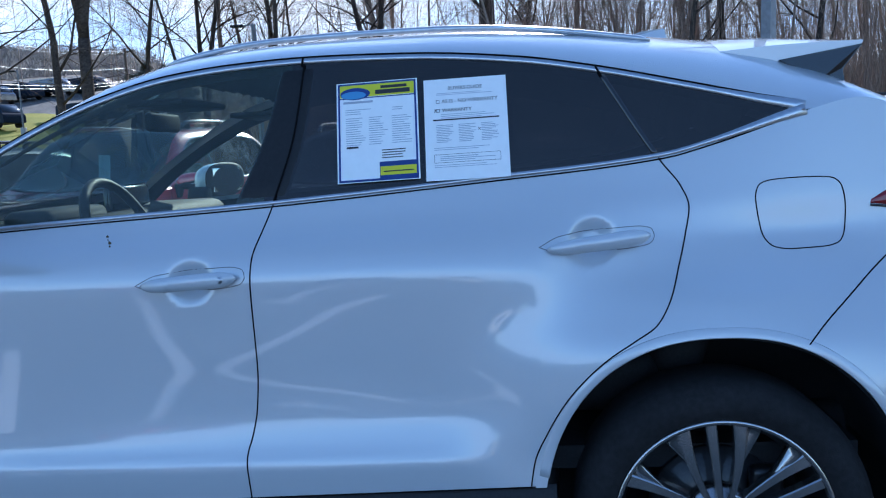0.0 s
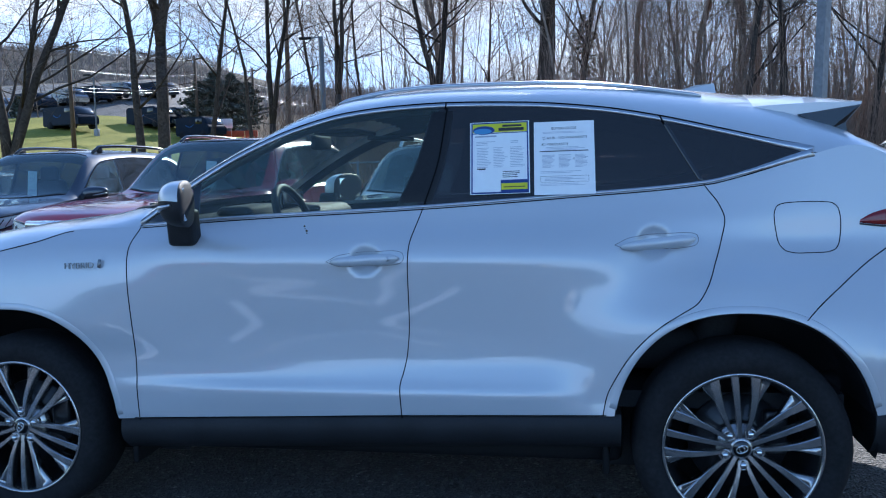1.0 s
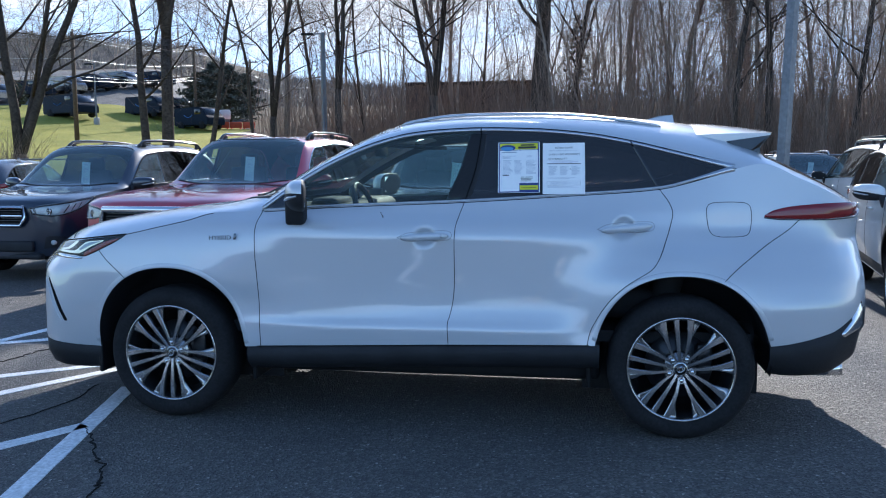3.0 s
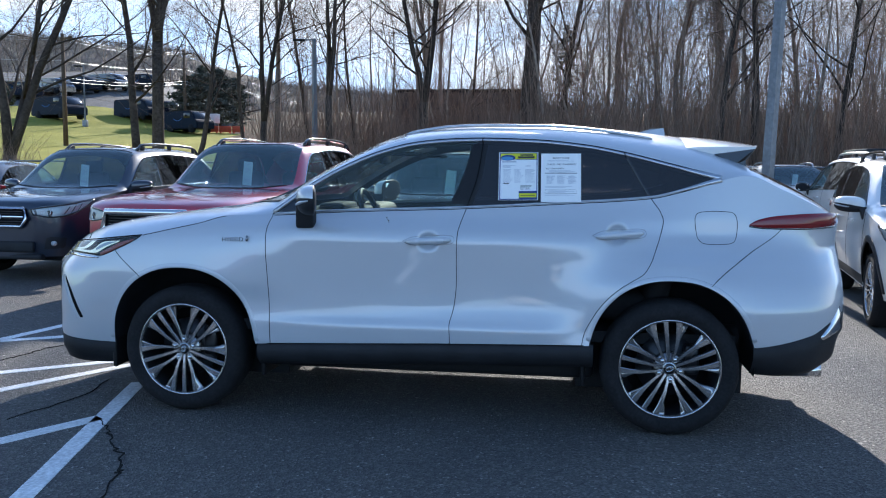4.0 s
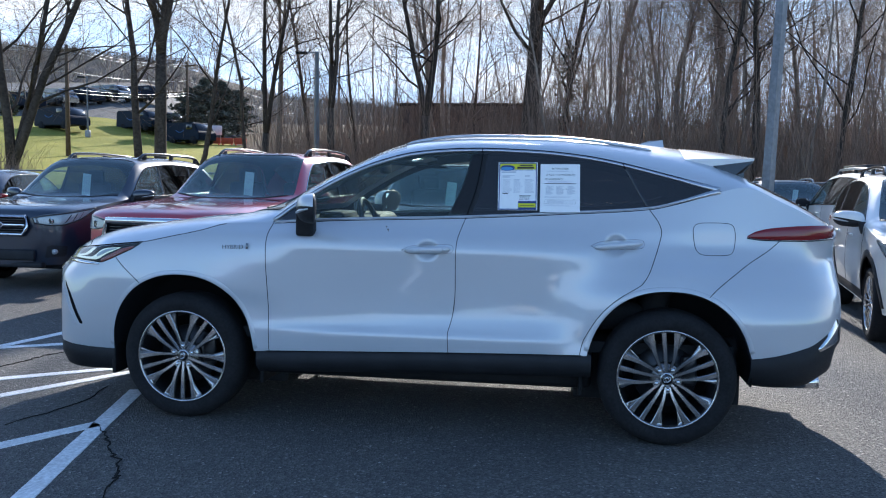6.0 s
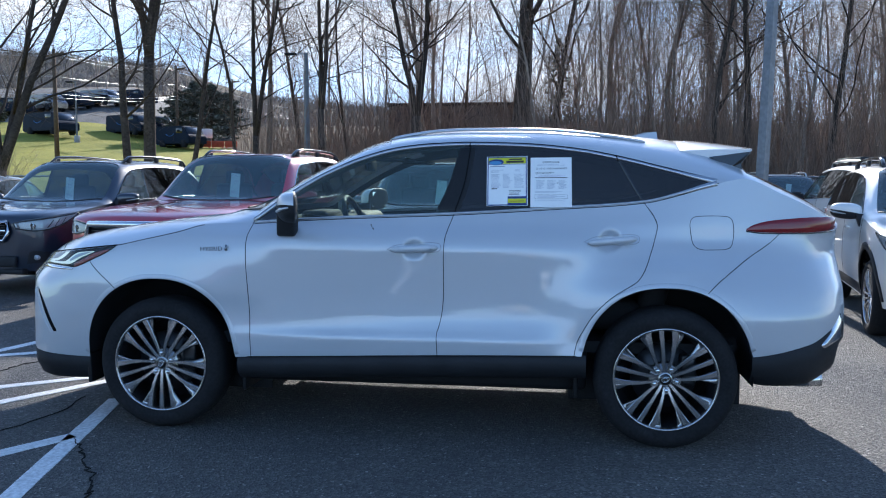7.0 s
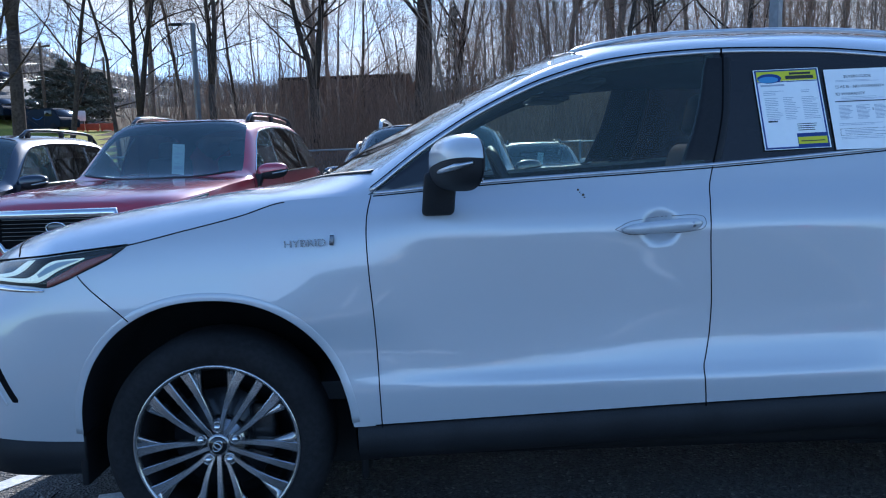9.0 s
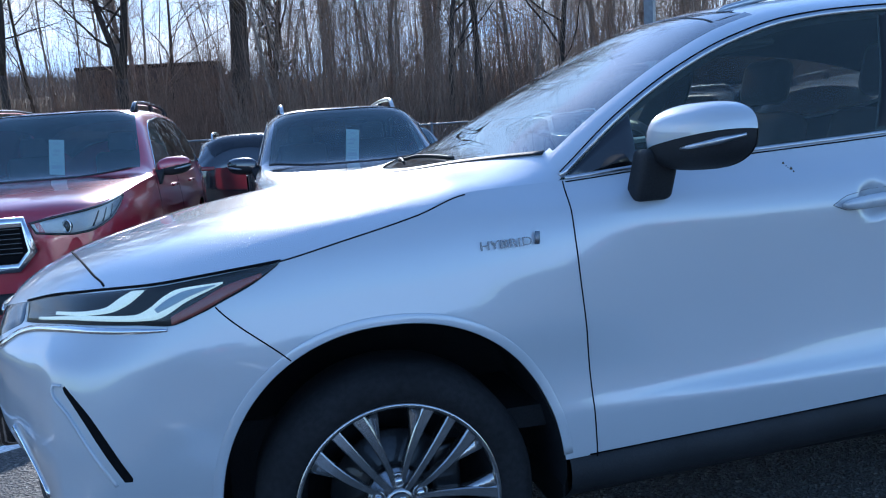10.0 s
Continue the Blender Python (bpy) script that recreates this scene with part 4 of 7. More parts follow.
gap_line("sill_gap", [(x, ven_low(x) + 0.002) for x in np.linspace(0.50, 2.25, 40)], 0.004)
FUEL = ((2.842, 1.105), (2.838, 1.15), (2.85, 1.182), (2.885, 1.192), (2.96, 1.194), (3.03, 1.19), (3.055, 1.17), (3.063, 1.12), (3.058, 1.06), (3.04, 1.03), (3.0, 1.021), (2.92, 1.02), (2.875, 1.028), (2.852, 1.055), (2.842, 1.105))
gap_line("filler_flap_gap", smooth_line([(x - 0.013, z - 0.007) for x, z in FUEL], 60), 0.0032)

# gloss black pillar and dividers over the glass
part("pillar", patch(ven, lambda z: float(GAP_B(z)) - 0.105 + (z - 1.2) * 0.13, lambda z: float(GAP_B(z)) + 0.03, 1.198, 1.553, 0.003), M_MATTBLACK, venza, "black door pillar")
part("pillar", patch(ven, lambda z: float(GAP_B(z)) - 0.150 + (z - 1.2) * 0.13, lambda z: float(GAP_B(z)) + 0.075, 1.198, 1.553, 0.003, far=True), M_MATTBLACK, venza, "black door pillar")
gap_line("door_gap", [(float(GAP_B(z)), z) for z in np.linspace(1.198, 1.553, 24)], 0.005, None, 0.006)
gap_line("door_gap", [(float(GAP_C(z)), z) for z in np.linspace(1.262, 1.475, 20)], 0.014, M_GLOSSBLACK, 0.003)
part("mirror_sail", patch_poly(ven, (((0.515, 1.142), (0.66, 1.25), (0.735, 1.30)), ((0.56, 1.143), (0.66, 1.150), (0.735, 1.154))), 0.004), M_GLOSSBLACK, venza, "black sail panel by the mirror")

# bright surround of the side glass
top = [(x, float(VEN_DLO(x)) + 0.004) for x in np.linspace(0.505, 2.965, 110)]
low = [(x, float(VEN_BELT(x)) + 0.004) for x in np.linspace(0.515, 2.965, 90)]
gap_line("window_seal", [(x, z + 0.013) for x, z in top], 0.004, M_GAP, 0.003)
gap_line("window_trim", [(x, z + 0.002) for x, z in top], [0.017 + 0.016 * max(0, (x - 2.75) / 0.22) for x, z in top], M_SATIN, 0.0045)
gap_line("window_trim", low, [0.012 + 0.020 * max(0, (x - 2.7) / 0.27) for x, z in low], M_SATIN, 0.0045)
gap_line("window_seal", [(x, z - 0.010) for x, z in low], 0.004, M_GAP, 0.002)
gap_line("trim_joint", [(1.672, 1.550), (1.674, 1.572)], 0.006, M_GAP, 0.007)
gap_line("trim_joint", [(2.462, 1.472), (2.450, 1.496)], 0.006, M_GAP, 0.007)

# door handles: a bar on two mounts over the hollow
for hx, hz, slope, key in ((1.408, 1.013, 0.05, True), (2.428, 1.060, 0.10, False)):
    pts, rad = [], []
    for t in np.linspace(-1, 1, 22):
        x = hx + 0.124 * t
        p, n = ven.at(x, hz + slope * 0.124 * t)
        base, _ = ven.at(hx - 0.12, hz - 0.007)
        q = Vector((x, min(p.y, base.y + 0.01) - 0.012 - 0.016 * (1 - t**4), p.z))
        pts.append(q)
        rad.append(0.004 + 0.0185 * (1 - abs(t) ** 6) * (0.72 + 0.28 * (t + 1) / 2))
    v, f = tube(pts, rad, 14)
    v = [Vector((q.x, (q.y - pts[i // 14].y) * 0.62 + pts[i // 14].y, q.z)) for i, q in enumerate(v)]
    ring = smooth_line([(hx - 0.145, hz - 0.006), (hx - 0.09, hz + 0.018), (hx, hz + 0.027), (hx + 0.10, hz + 0.031), (hx + 0.135, hz + 0.022), (hx + 0.140, hz + 0.004), (hx + 0.125, hz - 0.014), (hx, hz - 0.024), (hx - 0.09, hz - 0.024), (hx - 0.145, hz - 0.006)], 60)
    gap_line("handle_gap", ring, 0.0022, M_GREYGAP, 0.0008)
    hd = part("door_handle", mesh_of("door_handle", v, f), M_WHITE, venza, "white pull handle")
    if key:
        p = pts[18]
        part("lock_cylinder", mesh_of("lock_cylinder", *tube([(p.x, p.y - 0.008, p.z), (p.x, p.y - 0.0125, p.z)], 0.0085, 16)), M_SATIN, hd)

# door mirrors
def mirror_assembly(parent, w, far, x0, z0, ybase, cap_mat, size=1.0):
    """A housing in two colours on a stalk, with its glass facing back."""
    mir = new("door_mirror")
    mir.parent = parent
    bm = bmesh.new()
    bmesh.ops.create_uvsphere(bm, u_segments=28, v_segments=18, radius=1.0)
    for v in bm.verts:
        x, y, z = v.co
        z2 = math.copysign(abs(z) ** 0.76, z)
        y2 = math.copysign(abs(y) ** 0.74, y)
        xx = math.copysign(abs(x) ** 0.8, x) * (0.088 if x < 0 else 0.024)
        v.co = (xx - 0.045 * y2, y2 * 0.145, z2 * (0.086 if z2 < 0 else 0.080 * (1 + 0.10 * y2)) - 0.010 * (y2 + 1))
    bm.transform(Matrix.Translation((x0, ybase - 0.150 * size, z0)) @ Matrix.Scale(size, 4))
    low, rim = bm.copy(), bm.copy()
    back = dict(plane_co=(x0 + 0.004 * size, ybase - 0.145 * size, z0), plane_no=(1, 0.30, 0))
    for b, side in ((bm, "clear_outer"), (low, "clear_outer"), (rim, "clear_inner")):
        bmesh.ops.bisect_plane(b, geom=b.verts[:] + b.edges[:] + b.faces[:], **back, **{side: True})
    cut = z0 - 0.024 * size
    bmesh.ops.bisect_plane(bm, geom=bm.verts[:] + bm.edges[:] + bm.faces[:], plane_co=(x0, ybase - 0.15 * size, cut), plane_no=(0.10, 0.20, 1), clear_inner=True)
    bmesh.ops.bisect_plane(low, geom=low.verts[:] + low.edges[:] + low.faces[:], plane_co=(x0, ybase - 0.15 * size, cut), plane_no=(0.10, 0.20, 1), clear_outer=True)
    low.transform(Matrix.Translation((x0, ybase - 0.150 * size, z0)) @ Matrix.Diagonal((0.985, 0.985, 0.985, 1)) @ Matrix.Translation((-x0, -ybase + 0.150 * size, -z0)))
    stalk = box_bm(x0 - 0.070 * size, ybase - 0.03 * size, z0 - 0.105 * size, 0.100 * size, 0.085 * size, 0.135 * size, 0.016 * size, 3)
    for v in stalk.verts:
        drop = max(0.0, (z0 - 0.05 * size - v.co.z) / size)
        v.co.x -= 0.10 * drop
        v.co.y += 0.30 * drop * size
    glassb = box_bm(0, 0, 0, 0.006, 0.21 * size, 0.112 * size, 0.0025, 2, Matrix.Translation((x0 + 0.016 * size, ybase - 0.15 * size, z0 - 0.012)) @ Matrix.Rotation(radians(17), 4, 'Z'))
    sig = mesh_of("turn_signal", *tube([(x0 - 0.080 * size, ybase - 0.14 * size, z0 - 0.040 * size), (x0 - 0.070 * size, ybase - 0.20 * size, z0 - 0.034 * size), (x0 - 0.030 * size, ybase - 0.265 * size, z0 - 0.022 * size), (x0 + 0.020 * size, ybase - 0.292 * size, z0 - 0.012)], [0.003, 0.006, 0.009, 0.005], 8))
    for nm, b, mt in (("mirror_cap", bm, cap_mat), ("mirror_base", low, M_BLACK), ("mirror_rim", rim, M_BLACK), ("stalk", stalk, M_BLACK), ("mirror_glass", glassb, M_MIRROR)):
        for f in b.faces:
            f.smooth = True
        if far:
            b.transform(Matrix.Translation((0, w, 0)) @ Matrix.Diagonal((1, -1, 1, 1)))
            bmesh.ops.reverse_faces(b, faces=b.faces[:])
        part(nm, b, mt, mir)
    if far:
        for v in sig.vertices:
            v.co.y = w - v.co.y
    part("turn_signal", sig, M_SATIN, mir)
    return mir


mirror_assembly(venza, VEN_W, False, 0.80, 1.242, 0.060, M_WHITE)
mirror_assembly(venza, VEN_W, True, 0.80, 1.242, 0.060, M_WHITE)

# head lamps: dark housing, two swept light guides, clear cover
HL_UP = ((-0.912, 0.912), (-0.81, 0.940), (-0.676, 0.959), (-0.502, 0.981), (-0.371, 0.996), (-0.243, 1.009))
HL_DN = ((-0.908, 0.868), (-0.717, 0.886), (-0.589, 0.887), (-0.511, 0.882), (-0.444, 0.903), (-0.377, 0.933), (-0.309, 0.965), (-0.248, 1.004))
GUIDES = ((((-0.86, 0.887), (-0.718, 0.906), (-0.588, 0.912), (-0.557, 0.924), (-0.518, 0.952), (-0.484, 0.967), (-0.378, 0.976)),
           ((-0.86, 0.881), (-0.717, 0.896), (-0.600, 0.897), (-0.545, 0.899), (-0.46, 0.939), (-0.378, 0.972))),
          (((-0.803, 0.906), (-0.666, 0.924), (-0.622, 0.949), (-0.592, 0.964)),
           ((-0.803, 0.899), (-0.651, 0.914), (-0.608, 0.930), (-0.556, 0.967))))
for far in (False, True):
    lamp = new("head_lamp")
    lamp.parent = venza
    def mir_mesh(me):
        if far:
            for v in me.vertices:
                v.co.y = VEN_W - v.co.y
            me.flip_normals()
        return me
    part("housing", mir_mesh(patch_poly(ven, (HL_UP, HL_DN), 0.003, 40, 10, 0.004)), M_MATTBLACK, lamp)
    for lines in GUIDES:
        part("light_guide", mir_mesh(patch_poly(ven, lines, 0.0065, 36, 6, 0.004)), M_GUIDE, lamp)
    wedge = patch_poly(ven, (((-0.545, 0.922), (-0.50, 0.952), (-0.465, 0.964), (-0.392, 0.971)), ((-0.535, 0.912), (-0.50, 0.926), (-0.455, 0.946), (-0.392, 0.969))), 0.0078, 20, 5, 0.003)
    part("inner_guide", mir_mesh(wedge), M_GUIDE_PALE, lamp, "pale blue inner light guide")
    rf = patch_poly(ven, (((-0.505, 0.905), (-0.441, 0.935), (-0.373, 0.967), (-0.290, 0.988)), ((-0.504, 0.886), (-0.444, 0.908), (-0.377, 0.939), (-0.290, 0.979))), 0.006, 20, 6, 0.003)
    part("side_reflector", mir_mesh(rf), M_AMBER, lamp, "dark red side reflector")
    part("lens", mir_mesh(patch_poly(ven, (HL_UP, HL_DN), 0.011, 40, 10, 0.008)), M_LENS, lamp)
    pts, nms = zip(*[ven.at(x, z + 0.003) for x, z in smooth_line(HL_UP, 40)])
    part("lamp_gap", mir_mesh(mesh_of("lamp_gap", *bar(pts, nms, 0.008, 0.002))), M_GAP, lamp)
    band = patch_poly(ven, (((-1.035, 0.878), (-0.975, 0.898), (-0.914, 0.913)), ((-1.04, 0.79), (-0.99, 0.826), (-0.910, 0.866))), 0.003, 16, 6, 0.004)
    part("grille_band", mir_mesh(band), M_GLOSSBLACK, venza, "gloss black band beside the lamp")
    bl = smooth_line([(-1.04, 0.765), (-1.015, 0.790), (-0.972, 0.816), (-0.911, 0.850), (-0.835, 0.868), (-0.717, 0.877), (-0.617, 0.876), (-0.515, 0.876)], 36)
    pts, nms = zip(*[ven.at(x, z) for x, z in bl])
    part("chrome_strip", mir_mesh(mesh_of("chrome_strip", *bar(pts, nms, [0.021 - 0.013 * (i / 35) ** 6 for i in range(36)], 0.006))), M_CHROME, lamp)
    # chrome edge low in the bumper's corner and the cut before the bonnet
    pts, nms = zip(*[ven.at(x, z) for x, z in smooth_line([(-0.965, 0.60), (-0.93, 0.53), (-0.87, 0.445)], 14)])
    part("corner_trim", mir_mesh(mesh_of("corner_trim", *bar(pts, nms, 0.016, 0.005))), M_CHROME, venza)
    cut = [ven.top(-0.685 + 0.37 * max(0.0, 0.265 - y) - 0.19 * max(0.0, (y - 0.265) / 0.665) ** 0.8, y, 0.0005) for y in np.linspace(0.225, 0.93, 30)]
    part("hood_gap", mir_mesh(mesh_of("hood_gap", *bar(cut, [Vector((-0.3, -0.1, 1))] * 30, 0.006, 0.0012))), M_GAP, venza)
    # tail lamps
    tl_up = ((3.115, 1.122), (3.16, 1.145), (3.26, 1.166), (3.5, 1.180), (3.625, 1.180))
    tl_dn = ((3.112, 1.112), (3.2, 1.102), (3.4, 1.100), (3.52, 1.104), (3.628, 1.110))
    part("tail_lamp", mir_mesh(patch_poly(ven, (tl_up, tl_dn), 0.008, 30, 6, 0.008)), M_TAIL, venza, "slim red tail lamp")
    band = [(x, z - 0.004) for x, z in smooth_line(tl_dn, 30)]
    pts, nms = zip(*[ven.at(x, z) for x, z in band])
    part("lamp_edge", mir_mesh(mesh_of("lamp_edge", *bar(pts, nms, 0.007, 0.006))), M_GLOSSBLACK, venza)
    # slot in the bumper's corner
    part("corner_slot", mir_mesh(patch_poly(ven, (((-0.782, 0.755), (-0.750, 0.70), (-0.655, 0.515)), ((-0.772, 0.762), (-0.715, 0.69), (-0.622, 0.512))), 0.002, 16, 3, 0.003)), M_GAP, venza, "black slot in the bumper")
    pts, nms = zip(*[ven.at(x, z) for x, z in smooth_line([(-0.778, 0.757), (-0.796, 0.757), (-0.803, 0.742), (-0.768, 0.690), (-0.720, 0.602), (-0.672, 0.512)], 30)])
    part("slot_lip", mir_mesh(mesh_of("slot_lip", *bar(pts, nms, 0.008, 0.005))), M_WHITE, venza, "raised white lip of the bumper slot")
part("grille", box_bm(-1.045, VEN_W / 2, 0.62, 0.08, 0.62, 0.30, 0.02), M_GLOSSBLACK, venza, "black front grille")
gl = [(-1.06 + 0.03 * abs(t) ** 3, VEN_W / 2 + 0.22 * t, 0.86) for t in np.linspace(-1, 1, 24)]
part("grille_bar", mesh_of("grille_bar", *tube(gl, 0.012, 8)), M_CHROME, venza)

# roof: rails, fin, spoiler wings, cowl
for yy in (0.50, VEN_W - 0.50):
    line = [ven.top(x, yy, 0.003 + 0.010 * min(1.0, (x - 1.20) / 0.25, (2.62 - x) / 0.4)) for x in np.linspace(1.20, 2.62, 50)]
    part("roof_rail", mesh_of("roof_rail", *tube(line, [0.003] + [0.009] * 48 + [0.003], 8)), M_SATIN, venza, "slim satin roof rail")
fin = bmesh.new()
fv = [fin.verts.new(p) for p in ((2.575, 0.93, 1.634), (2.735, 0.898, 1.608), (2.735, 0.962, 1.608), (2.650, 0.916, 1.656), (2.726, 0.914, 1.661), (2.726, 0.946, 1.661), (2.650, 0.944, 1.656))]
for f in ((0, 1, 4, 3), (0, 3, 6), (0, 6, 5, 2), (1, 2, 5, 4), (3, 4, 5, 6)):
    fin.faces.new([fv[i] for i in f])
bmesh.ops.recalc_face_normals(fin, faces=fin.faces[:])
part("antenna_fin", fin, M_WHITE, venza, "white shark-fin antenna")
sp = bmesh.new()
rows = []
for t in np.linspace(-1, 1, 33):
    y = VEN_W / 2 + 0.475 * t
    k = abs(t) ** 2.6
    tip_x, tip_z = 3.235 - 0.058 * k, 1.553 - 0.017 * k
    z0 = ven.top(2.80, y).z + 0.0008
    line = [(2.80 + (tip_x - 2.80) * u, y, z0 + (tip_z - z0) * u + 0.012 * math.sin(math.pi * u) * (1 - 0.6 * k)) for u in (0, 0.12, 0.25, 0.4, 0.6, 0.8, 0.94, 1.0)]
    line += [(tip_x - 0.004, y, tip_z - 0.010), (tip_x - 0.10, y, tip_z - 0.026), (2.965, y, 1.492), (2.90, y, 1.50), (2.82, y, z0 - 0.02)]
    rows.append([sp.verts.new(p) for p in line])
for a, b in zip(rows, rows[1:]):
    for k in range(len(a) - 1):
        sp.faces.new((a[k], a[k + 1], b[k + 1], b[k]))
sp.faces.new(rows[0])
sp.faces.new(rows[-1][::-1])
bmesh.ops.recalc_face_normals(sp, faces=sp.faces[:])
for f in sp.faces:
    f.smooth = len(f.verts) == 4
for e in sp.edges:
    if len(e.link_faces) == 2 and e.calc_face_angle() > 0.6:
        e.smooth = False
part("spoiler", sp, M_WHITE, venza, "white roof spoiler")
for far in (False, True):
    pv = bmesh.new()
    o = [(2.952, 0.449, 1.496), (3.176, 0.452, 1.527), (3.122, 0.449, 1.462), (3.128, 0.444, 1.414), (3.06, 0.436, 1.435)]
    q = [(x, y + 0.022, z) for x, y, z in o]
    vs = [pv.verts.new((x, VEN_W - y if far else y, z)) for x, y, z in o + q]
    pv.faces.new(vs[:5])
    pv.faces.new(vs[:4:-1])
    for k in range(5):
        pv.faces.new((vs[k], vs[k + 5], vs[(k + 1) % 5 + 5], vs[(k + 1) % 5]))
    bmesh.ops.recalc_face_normals(pv, faces=pv.faces[:])
    bmesh.ops.bevel(pv, geom=pv.edges[:], offset=0.003, segments=2, affect="EDGES")
    part("spoiler_wing", pv, M_GLOSSBLACK, venza, "black spoiler side wing")
def ws_edge(kind):
    out = []
    for t in np.linspace(-1, 1, 60):
        y = VEN_W / 2 + (0.67 if kind == 'foot' else 0.50) * t
        ins = abs(y - VEN_W / 2) / 0.62
        x = 0.155 + 0.30 * ins**2 if kind == "foot" else 1.135 + 0.12 * ins**2
        out.append(ven.top(x, y, 0.002))
    return out


nms = [Vector((-0.35, 0, 1))] * 60
part("cowl", mesh_of("cowl", *bar(ws_edge("foot"), nms, 0.030, 0.0016)), M_BLACK, venza, "black cowl below the windscreen")
part("screen_seal", mesh_of("screen_seal", *bar(ws_edge("head"), nms, 0.010, 0.001)), M_GLOSSBLACK, venza)
for sg, (a, b) in enumerate((((0.30, 0.55), (0.24, 1.15)), ((0.22, 0.95), (0.30, 1.50)))):
    line = []
    for t in np.linspace(0, 1, 16):
        x, y = a[0] + (b[0] - a[0]) * t + 0.0, a[1] + (b[1] - a[1]) * t
        line.append(ven.top(x + 0.02, y, 0.004))
    part("wiper", mesh_of("wiper", *tube(line, [0.0045] * 16, 6)), M_BLACK, venza, "black wiper arm")


# cabin
def wheel_ring(c, r, tilt, rr):
    pts = []
    for i in range(36):
        an = 2 * math.pi * i / 36
        v = Matrix.Rotation(radians(tilt), 3, "Y") @ Vector((0, r * math.cos(an), r * math.sin(an)))
        pts.append(Vector(c) + v)
    return tube(pts, rr, 10, True)


part("dashboard", box_bm(0.72, VEN_W / 2, 1.06, 0.42, VEN_W - 0.42, 0.20, 0.06, 3), M_INTERIOR, venza, "dark dashboard")
part("instrument_hood", box_bm(0.77, 0.56, 1.165, 0.16, 0.36, 0.06, 0.03, 3), M_INTERIOR, venza)
part("centre_screen", box_bm(0.82, 0.93, 1.175, 0.03, 0.30, 0.14, 0.01, 2), M_GLOSSBLACK, venza, "black centre touch screen")
stw = part("steering_wheel", mesh_of("steering_wheel", *wheel_ring((0.985, 0.56, 1.095), 0.185, -22, 0.016)), M_STEERING, venza, "black leather steering wheel")
part("wheel_boss", box_bm(0.955, 0.56, 1.085, 0.06, 0.20, 0.13, 0.03, 3), M_INTERIOR, stw)
for sy in (0.56, VEN_W - 0.56):
    for sx in (1.72, 2.62):
        st = new("seat")
        st.parent = venza
        back = box_bm(0, 0, 0.36, 0.15, 0.50, 0.66, 0.06, 3, Matrix.Translation((sx, sy, 0.60)) @ Matrix.Rotation(radians(16), 4, "Y"))
        part("backrest", back, M_INTERIOR, st)
        part("headrest", box_bm(0, 0, 0.82, 0.10, 0.27, 0.19, 0.045, 3, Matrix.Translation((sx, sy, 0.60)) @ Matrix.Rotation(radians(14), 4, "Y")), M_INTERIOR, st)
        part("cushion", box_bm(sx - 0.28, sy, 0.64, 0.52, 0.52, 0.16, 0.05, 3), M_INTERIOR, st)
part("cabin_floor", box_bm(1.6, VEN_W / 2, 0.5, 2.9, VEN_W - 0.3, 0.06), M_INTERIOR, venza)
part("rear_view_mirror", box_bm(0.98, 0.93, 1.46, 0.03, 0.24, 0.065, 0.012, 2), M_INTERIOR, venza)
for sy in (0.52, VEN_W - 0.52):
    part("sun_visor", box_bm(1.22, sy, 1.485, 0.17, 0.34, 0.02, 0.008, 2), M_INTERIOR, venza)

# dirt on the driver's door
drt = bmesh.new()
rng = random.Random(4)
for dx, dz, r in ((1.163, 1.128, 0.0055), (1.167, 1.121, 0.003), (1.176, 1.112, 0.0065), (1.179, 1.105, 0.004), (1.170, 1.117, 0.002)):
    p, n = ven.at(dx, dz)
    bmesh.ops.create_icosphere(drt, subdivisions=1, radius=r, matrix=Matrix.Translation(p) @ Matrix.Diagonal((0.8, 0.25, 1.25, 1)))
dirt = part("bird_dropping", drt, M_DIRT)
dirt.parent = venza


# writing
def text_mesh(body, size, depth=0.0005, font_align="CENTER"):
    cu = bpy.data.curves.new("text", "FONT")
    cu.body, cu.size, cu.extrude, cu.align_x, cu.align_y = body, size, depth, font_align, "CENTER"
    ob = bpy.data.objects.new("text", cu)
    me = bpy.data.meshes.new_from_object(ob)
    bpy.data.objects.remove(ob)
    bpy.data.curves.remove(cu)
    return me


def plane_on(p, n, up):
    """A frame whose x runs along the flank, y up it and z out of it."""
    n = n.normalized()
    xa = up.cross(n).normalized()
    ya = n.cross(xa)
    m = Matrix((xa, ya, n)).transposed().to_4x4()
    m.translation = p
    return m


b_in, b_out = ven.at(0.225, 0.992)[0], ven.at(0.40, 1.004)[0]
b_along = (b_out - b_in).normalized()
bn = b_along.cross(Vector((0, 0.12, 1))).normalized()
bn = bn if bn.y < 0 else -bn
bm_ = plane_on((b_in + b_out) / 2 + bn * 0.010, bn, Vector((0, 0, 1)))
badge = part("badge", text_mesh("HYBRID", 0.030, 0.0012), M_BADGE, venza, "dark chrome letters HYBRID")
badge.matrix_basis = bm_ @ Matrix.Translation((-0.005, 0.0, 0.0)) @ Matrix.Rotation(radians(9.5), 4, "Z") @ Matrix(((1.28, 0.30, 0, 0), (0, 1, 0, 0), (0, 0, 1, 0), (0, 0, 0, 1)))
bd = part("badge_end", box_bm(0, 0, 0, 0.013, 0.032, 0.003, 0.001), M_BADGE, venza)
bd.matrix_basis = bm_ @ Matrix.Translation((0.078, 0.008, 0.0)) @ Matrix.Rotation(radians(-6), 4, "Z")


